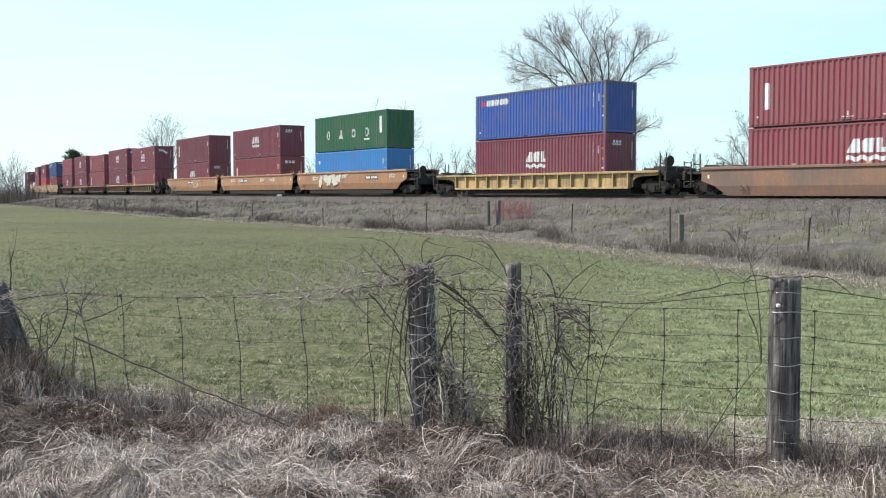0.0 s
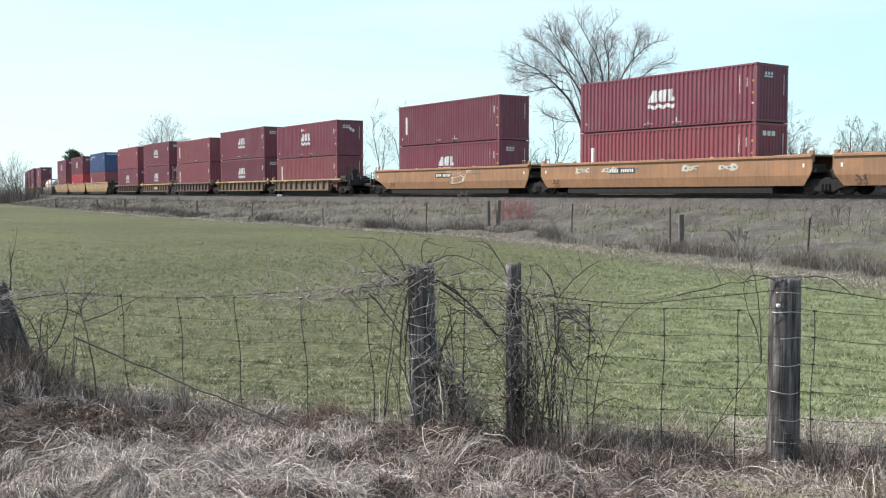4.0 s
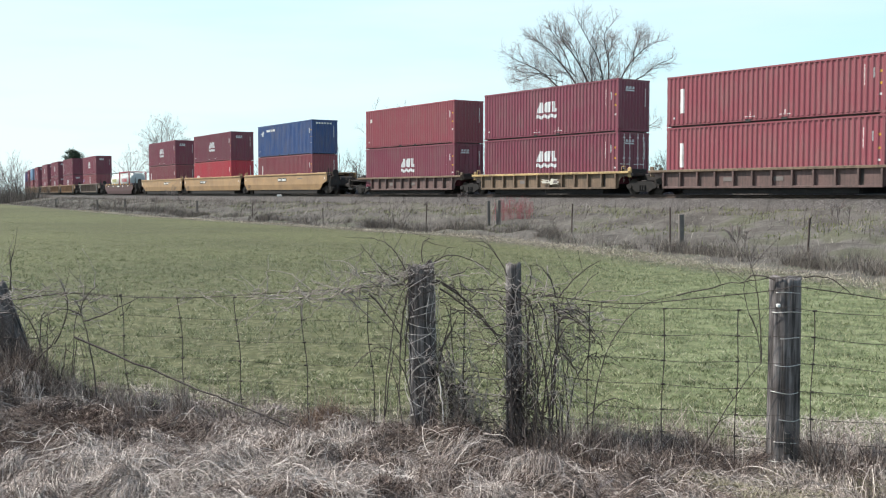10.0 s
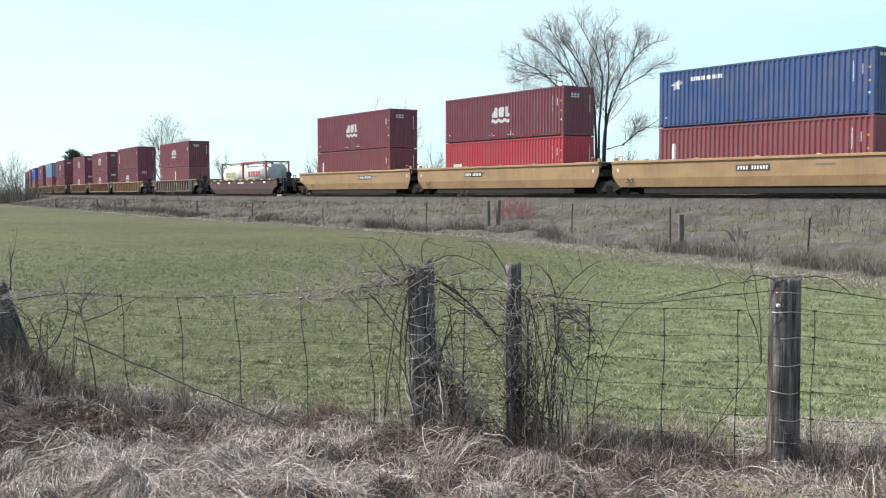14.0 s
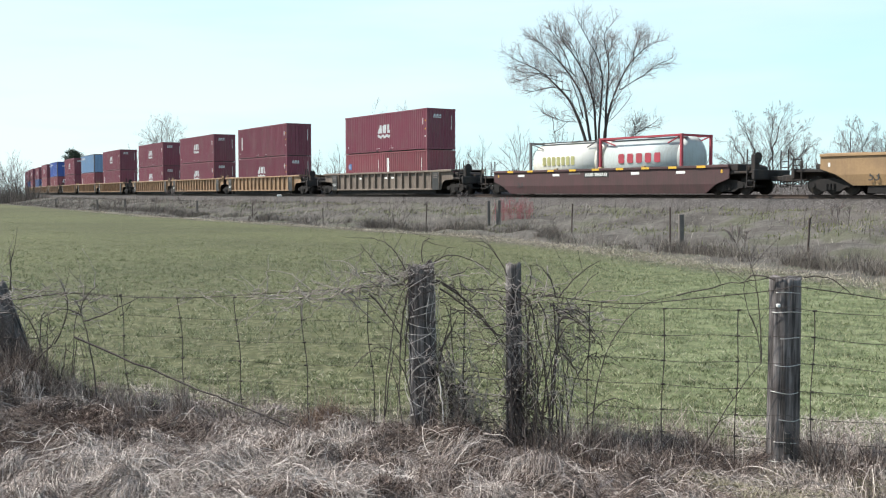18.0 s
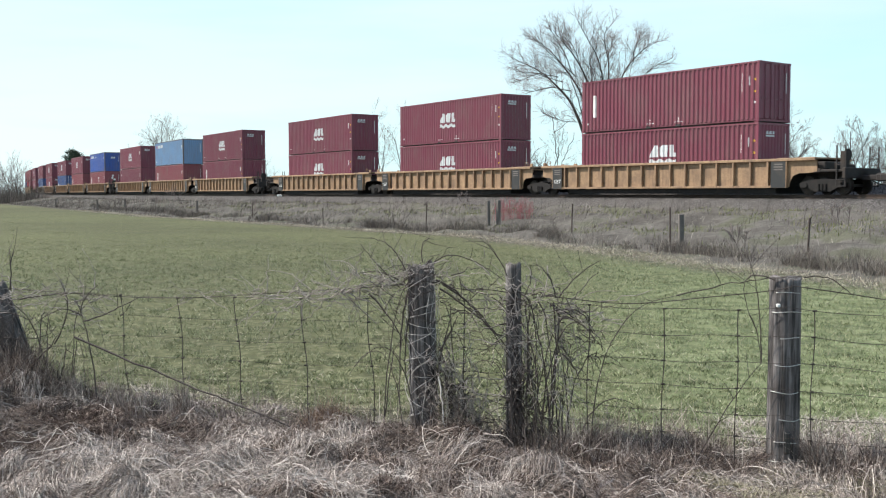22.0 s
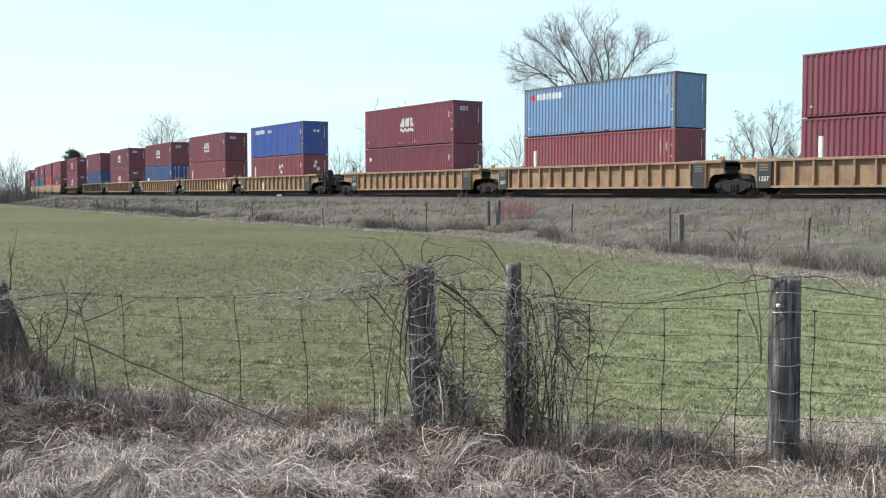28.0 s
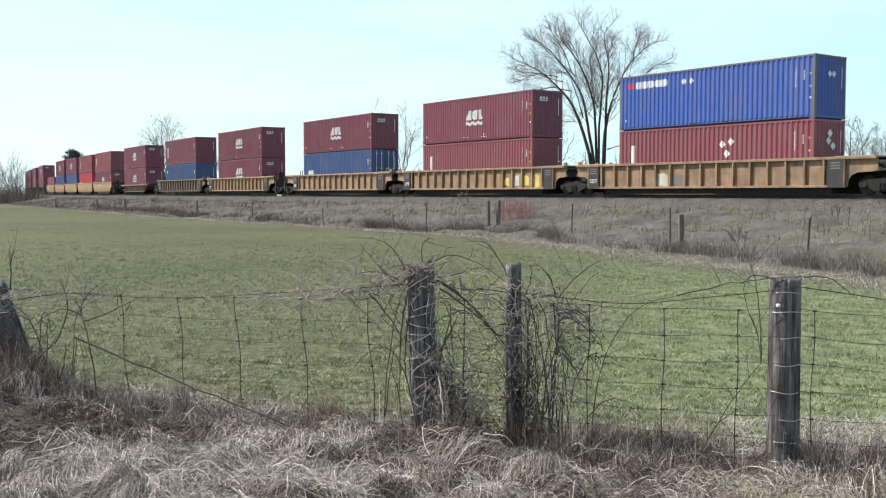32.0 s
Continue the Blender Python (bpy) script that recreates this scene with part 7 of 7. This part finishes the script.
def limb_tree(name, label, x, y, limbs, seed, twigs, root):
    """A many-stemmed bare tree. Each limb: its thickness at the foot, and its line as sideways and upward metres from a point 3.9 m up."""
    rng = np.random.default_rng(seed)
    thing = tagged(new(name), label, "tree", "bare trees")
    thing.matrix_basis = pose(x, y, 3.9)
    wood, fine = Tubes(7), Tubes(3)

    def twig(p, length, r, level):
        count = max(3, int((22, 9, 4)[level - 1] * twigs * rng.uniform(0.8, 1.2) * ((0.4 if r < 0.065 else 1.05) if level == 1 else 1.0)))
        for j in range(count):
            low = (0.38 if r > 0.065 else 0.15) if level == 1 else 0.12
            u = low + (0.99 - low) * (j + rng.uniform(0, 1)) / count
            f = u * (len(p) - 1)
            i = min(int(f), len(p) - 2)
            q = p[i] + (p[i + 1] - p[i]) * (f - i)
            d = p[i + 1] - p[i]
            d = d / (np.linalg.norm(d) + 1e-9)
            side = rng.normal(0, 1, 3)
            side -= d * side.dot(d)
            side /= np.linalg.norm(side) + 1e-9
            go = d * 0.75 + side * (rng.uniform(0.35, 0.95) if level == 1 else rng.uniform(0.55, 1.35)) + np.array((0, 0, 0.14))
            go /= np.linalg.norm(go)
            ln = (2.6, 1.2, 0.55)[level - 1] * rng.uniform(0.5, 1.15) * (1.3 - 0.85 * u if level == 1 else 1.1 - 0.5 * u) * min(1.0, length / 8 + 0.2 if level == 1 else 1.0)
            e = q + go * ln + np.array((0, 0, 0.08 * ln))
            c = q + go * ln * 0.5 + rng.normal(0, 0.06, 3) * ln
            tt = np.linspace(0, 1, 5)[:, None]
            pts = (1 - tt) ** 2 * q + 2 * tt * (1 - tt) * c + tt ** 2 * e
            rr = min((0.021, 0.0095, 0.0056)[level - 1], r * 0.6)
            (wood if level == 1 else fine).add(pts if level == 1 else pts[::2], rr, rr * 0.4)
            if level < 3:
                twig(pts, ln, rr, level + 1)

    for r0, line in limbs:
        pts = np.array([(px * 0.96, 0.0, pz * 0.91) for px, pz in line], float)
        grow = np.concatenate([[0], np.cumsum(np.linalg.norm(np.diff(pts, axis=0), axis=1))])
        u = np.linspace(0, grow[-1], 22)
        p = np.stack([np.interp(u, grow, pts[:, k]) for k in range(3)], 1)
        p[1:-1] = (p[:-2] + 2 * p[1:-1] + p[2:]) / 4
        p[:, 1] += rng.uniform(-0.32, 0.32) * u
        p += np.cumsum(rng.normal(0, 0.012, p.shape), axis=0)
        if line[0][1] <= root:
            p[:, 1] += rng.normal(0, 0.15)
        cutoff = 9 if grow[-1] > 6 else 2
        wood.add(p[:cutoff + 1], r0 * 0.8, r0 * 0.55)
        wood.add(p[cutoff:], r0 * 0.55, 0.012 if grow[-1] > 4 else r0 * 0.3)
        if len(line) > 2:
            twig(p, grow[-1], r0, 1)
    part("trunk", wood.mesh("trunk", M_BARK), M_BARK, thing)
    part("crown", fine.mesh("crown", M_FINETWIG), M_FINETWIG, thing)["kind"] = "stuff"
    return thing


M_FINETWIG = mat("fine_twig_bark", (0.25, 0.21, 0.205), 0.9, 0, 0.3, 2, 25, 0.0)
BIG = [(0.20, [(-0.3, -1.9), (-0.37, 0.5), (-1.2, 3.8), (-1.95, 5.6), (-3.7, 7.65), (-5.2, 8.6), (-6.3, 9.0)]),
       (0.17, [(-0.2, -1.9), (-0.2, 0.8), (-0.7, 4.2), (-1.0, 5.8), (-1.9, 7.3), (-3.0, 9.0), (-4.7, 10.5)]),
       (0.15, [(0.0, -1.9), (-0.1, 1.3), (-0.35, 4.7), (-1.1, 7.0), (-2.1, 8.6), (-3.1, 9.8), (-4.0, 10.7)]),
       (0.14, [(0.1, -1.9), (0.05, 2.8), (0.15, 6.6), (-0.55, 8.5), (-1.5, 9.8), (-1.9, 10.6)]),
       (0.17, [(0.5, -1.9), (0.55, 3.0), (0.5, 4.8), (0.65, 7.2), (0.55, 8.3), (0.1, 9.8), (0.4, 10.6)])]
BIG += [(0.18, [(0.4, -1.9), (0.8, 2.8), (1.3, 4.8), (1.8, 6.1), (2.8, 8.3), (4.0, 9.6), (5.0, 10.4)]),
        (0.06, [(1.75, 6.0), (3.6, 7.3), (5.2, 8.4)]), (0.05, [(2.75, 8.2), (2.8, 9.3), (3.5, 10.6)]), (0.05, [(0.6, 7.8), (0.9, 9.0), (1.3, 10.1)]),
        (0.06, [(-2.1, 5.9), (-3.5, 6.2), (-5.5, 5.6)]), (0.06, [(-1.6, 7.0), (-3.2, 8.3), (-5.0, 9.9)]), (0.06, [(-1.9, 7.3), (-2.4, 8.9), (-3.6, 10.9)]), (0.06, [(-3.0, 7.0), (-4.4, 7.3), (-6.3, 6.6)]), (0.05, [(-1.1, 3.4), (-2.5, 3.5), (-4.1, 4.2)]), (0.06, [(-1.3, 8.0), (-1.9, 9.4), (-2.6, 10.6)]), (0.05, [(-2.6, 6.6), (-4.6, 7.3), (-6.2, 7.4)]),
        (0.08, [(-1.1, 3.9), (-2.1, 7.8)]), (0.09, [(-0.1, 2.0), (-0.3, 5.8), (-0.7, 8.6)]), (0.05, [(1.7, 6.0), (1.6, 7.4)]),
        (0.06, [(0.8, 1.2), (2.1, 1.6), (3.1, 2.6), (4.1, 3.2)]), (0.04, [(2.0, 1.5), (2.7, 2.5), (3.0, 3.4)])]
limb_tree("bare_tree", "large bare multi-stemmed tree behind the railway", 11.27, 75.0, BIG, 31, 1.0, -1.9)
bare_tree("bare_tree", "thin bare sapling beside a large tree", 8.4, 75.0, [(-0.4, 0, 5.0), (0.5, 0.3, 4.3), (1.2, 0, 3.6)], 42, 0.7, 3, 0.04)
bare_tree("bare_tree", "bare tree with an open upright crown beyond the track", -46.3, 170, [(-2.6, 0, 11), (-0.8, 1, 13.6), (0.8, -1, 12.8), (2.8, 1, 11.0), (-4.0, 1, 8.4), (4.2, 0, 8.8), (-1.6, -1, 12.6), (1.8, 0.5, 12.0)], 32, 1.25, 3, 0.12, base_z=0.6)
bare_tree("bare_tree", "slender bare tree beyond the track", -6.4, 108, [(-1.2, 0, 9.3), (0.2, 1, 7.4)], 33, 1.0, 3, 0.07, base_z=0.6)
bare_tree("bare_tree", "slender forked bare tree beyond the track", -4.0, 105, [(0.2, 0, 9.0), (1.1, 1, 7.8), (-1.2, 0, 7.4)], 34, 1.0, 3, 0.07, base_z=0.6)
bare_tree("bare_tree", "low spreading bare tree beyond the track", 24.6, 78, [(-2.8, 0, 5.2), (-1.5, 1, 6.6), (0.2, -1, 7.0), (1.6, 1, 7.1), (2.8, 0, 6.4), (-3.4, 0.5, 4.0), (3.4, 0, 4.8)], 35, 1.3, 3, 0.08, base_z=0.6)
bare_tree("bare_tree", "small bare tree beyond the track", 33.2, 80, [(-1.8, 0, 5.4), (-0.4, 1, 6.6), (0.8, 0, 5.8), (2.0, 0, 5.0)], 36, 1.3, 3, 0.06, base_z=0.6)
bare_tree("bare_tree", "leafless grey tree at the end of the field", -84.5, 202, [(-3.0, 0, 7.2), (-1.0, 1, 9.0), (0.8, -1, 8.4), (2.6, 0, 7.4), (-4.5, 0, 5.8), (3.6, 0, 5.0)], 37, 1.0, 3, 0.10, base_z=0.0)
bare_tree("bare_tree", "leafless grey tree at the edge of the field", -91.5, 206, [(-3.0, 0, 7.0), (-1.0, 1, 8.0), (1.2, -1, 7.4), (3.0, 0, 6.0)], 38, 1.0, 3, 0.10, base_z=0.0)
shrub = bare_tree("bare_shrub", "thicket of bare grey shrubs behind the track", 6.5, 86, [(-1.5, 0, 3.2), (-0.8, 1, 4.2), (0, 0, 4.6), (0.7, 1, 3.9), (1.6, 0, 3.4), (-2.2, 0, 2.6), (2.3, 0, 2.4)], 39, 1.0, 2, 0.035, group="bare shrubs")
for x, y, turn, size in ((3.6, 92, 40, 1.15), (9.0, 90, 90, 1.0), (15.2, 84, 150, 1.0), (17.5, 82, 20, 0.85), (20.2, 82, 200, 0.9), (29.2, 80, 250, 0.95), (36, 78, 310, 0.9), (-9.5, 118, 70, 1.25), (-12.5, 124, 10, 1.3), (-15.6, 128, 140, 1.2),
                          (-1.2, 100, 260, 1.1), (1.2, 97, 320, 1.1), (-26, 150, 45, 1.3), (-34, 160, 100, 1.5), (-58, 190, 10, 1.6), (-100, 215, 30, 1.6), (-80, 192, 130, 1.2), (-86, 196, 210, 1.35), (26.8, 76, 60, 1.1), (30.6, 77, 170, 1.25), (32.0, 74, 220, 1.05), (35.0, 80, 120, 1.2), (38.5, 79, 35, 1.2), (22.6, 80, 300, 0.95), (19.0, 86, 100, 1.0), (12.8, 92, 210, 1.05), (-82.5, 190, 60, 1.0), (-84, 199, 160, 1.7), (-88, 194, 280, 1.5), (-90, 200, 15, 1.7), (-79.5, 186, 330, 0.8), (-94, 205, 75, 1.8)):
    c = copy_thing(shrub, pose(x, y, 0.7 if y < 180 and x > -60 else float(ground_z(x, y)[0]) - 0.05, 0, 0, turn) @ Matrix.Diagonal((size, size, size, 1)))
    c.scale = (size, size, size)
red_rng = np.random.default_rng(40)
red_shrub = tagged(new("red_shrub"), "dogwood shrub with dull red bare stems at the bank", "shrub", "shrubs on the bank")
for clump in range(6):
    t = Tubes(3)
    for i in range(23):
        fx, fy = -0.75 + 0.3 * clump + red_rng.normal(0, 0.12), red_rng.normal(0, 0.3)
        h = red_rng.uniform(0.65, 1.2) * (1.0 if 0 < clump < 5 else 0.8)
        tx, ty = fx + red_rng.normal(0.03, 0.16), fy + red_rng.normal(0, 0.12)
        p = bend((fx, fy, 0.0), (fx, fy, h * 0.6), (tx, ty, h), 6)
        t.add(p, 0.0055, 0.0025)
        for k in (2, 3, 4):
            e = p[k] + red_rng.normal(0, 0.1, 3) + (0, 0, 0.17)
            t.add(np.array([p[k], (p[k] + e) / 2 + (0, 0, 0.01), e]), 0.0035, 0.002)
    part("stem_clump", t.mesh("stem_clump", M_REDCANE), M_REDCANE, red_shrub)["kind"] = "stuff"
red_shrub.matrix_basis = pose(3.42, 50.0, float(ground_z(3.42, 50.0)[0]) - 0.08)
for q, (x, y, hh) in enumerate(((8.74, 30.4, 0.8), (-24.2, 91.8, 2.2), (-14.0, 77, 1.0), (1.2, 60, 1.0), (14, 36, 0.9), (16, 33, 1.0), (-28, 100, 1.3))):
    bare_tree("bank_shrub", "small dark leafless shrub on the embankment", x, y, [(-0.35 * hh, 0, 0.8 * hh), (-0.1, 0.1, hh), (0.12, 0, 0.95 * hh), (0.4 * hh, 0, 0.75 * hh)], 50 + q, 0.8, 2, 0.008, material=M_TWIG, group="shrubs on the bank")


def conifer(x, y, height, spread, seed):
    rng = np.random.default_rng(seed)
    thing = tagged(new("pine_tree"), "dark green pine with a ragged crown beyond the track", "tree")
    thing.matrix_basis = pose(x, y, float(ground_z(x, y)[0]) - 0.05)
    t = Tubes(6)
    t.add([(0, 0, 0), (0.05, 0, height * 0.5), (0, 0.05, height * 0.96)], 0.2, 0.04)
    v = []
    for i in range(70):
        u = rng.uniform(0.18, 1.0)
        a = rng.uniform(0, 2 * math.pi)
        ln = spread * (1.15 - 0.75 * u) * rng.uniform(0.6, 1.15)
        z = height * u
        e = np.array((math.cos(a) * ln, math.sin(a) * ln, z + ln * rng.uniform(0.05, 0.5)))
        t.add(bend((0, 0, z), (e[0] * 0.5, e[1] * 0.5, z + ln * 0.08), e, 5), 0.045, 0.015)
        for _ in range(150):
            w = rng.uniform(0.25, 1.0)
            q = np.array((0, 0, z)) + (e - np.array((0, 0, z))) * w + rng.normal(0, 0.3, 3)
            d = rng.normal(0, 1, 3)
            d[2] += 0.6
            d = d / np.linalg.norm(d) * rng.uniform(0.25, 0.5)
            sd = np.cross(d, rng.normal(0, 1, 3))
            sd = sd / (np.linalg.norm(sd) + 1e-9) * 0.07
            v += [q - sd, q + sd, q + d + sd * 0.3, q + d - sd * 0.3]
    part("trunk", t.mesh("trunk", M_BARK), M_BARK, thing)
    v = np.array(v)
    part("crown", fast_mesh("crown", v, np.arange(len(v)).reshape(-1, 4), M_NEEDLE), M_NEEDLE, thing)["kind"] = "stuff"


conifer(-93.2, 258, 9.9, 4.8, 61)
for x, y, r in ((-136.0, 374.0, 0.5), (-14.7, 91.8, 0.22)):
    me = shared(("litter", r), lambda: box_mesh("white_litter", -r, r, -0.1, 0.1, 0, r * 0.8, bevel=0.04))
    if not me.materials:
        me.materials.append(M_WHITE)
    tagged(new("white_litter", me), "scrap of white litter lying on the bank", "litter").matrix_basis = pose(x, y, float(ground_z(x, y)[0]) - 0.01)


# ---------------------------------------------------------------- what moves
def motions():
    times = [float(t) for t in range(0, 33)]
    for thing, s, z in RIDERS:
        lift = Matrix.Translation((0, 0, z))
        walk(thing, [(t, lift @ at_time(s, t)) for t in times])


motions()
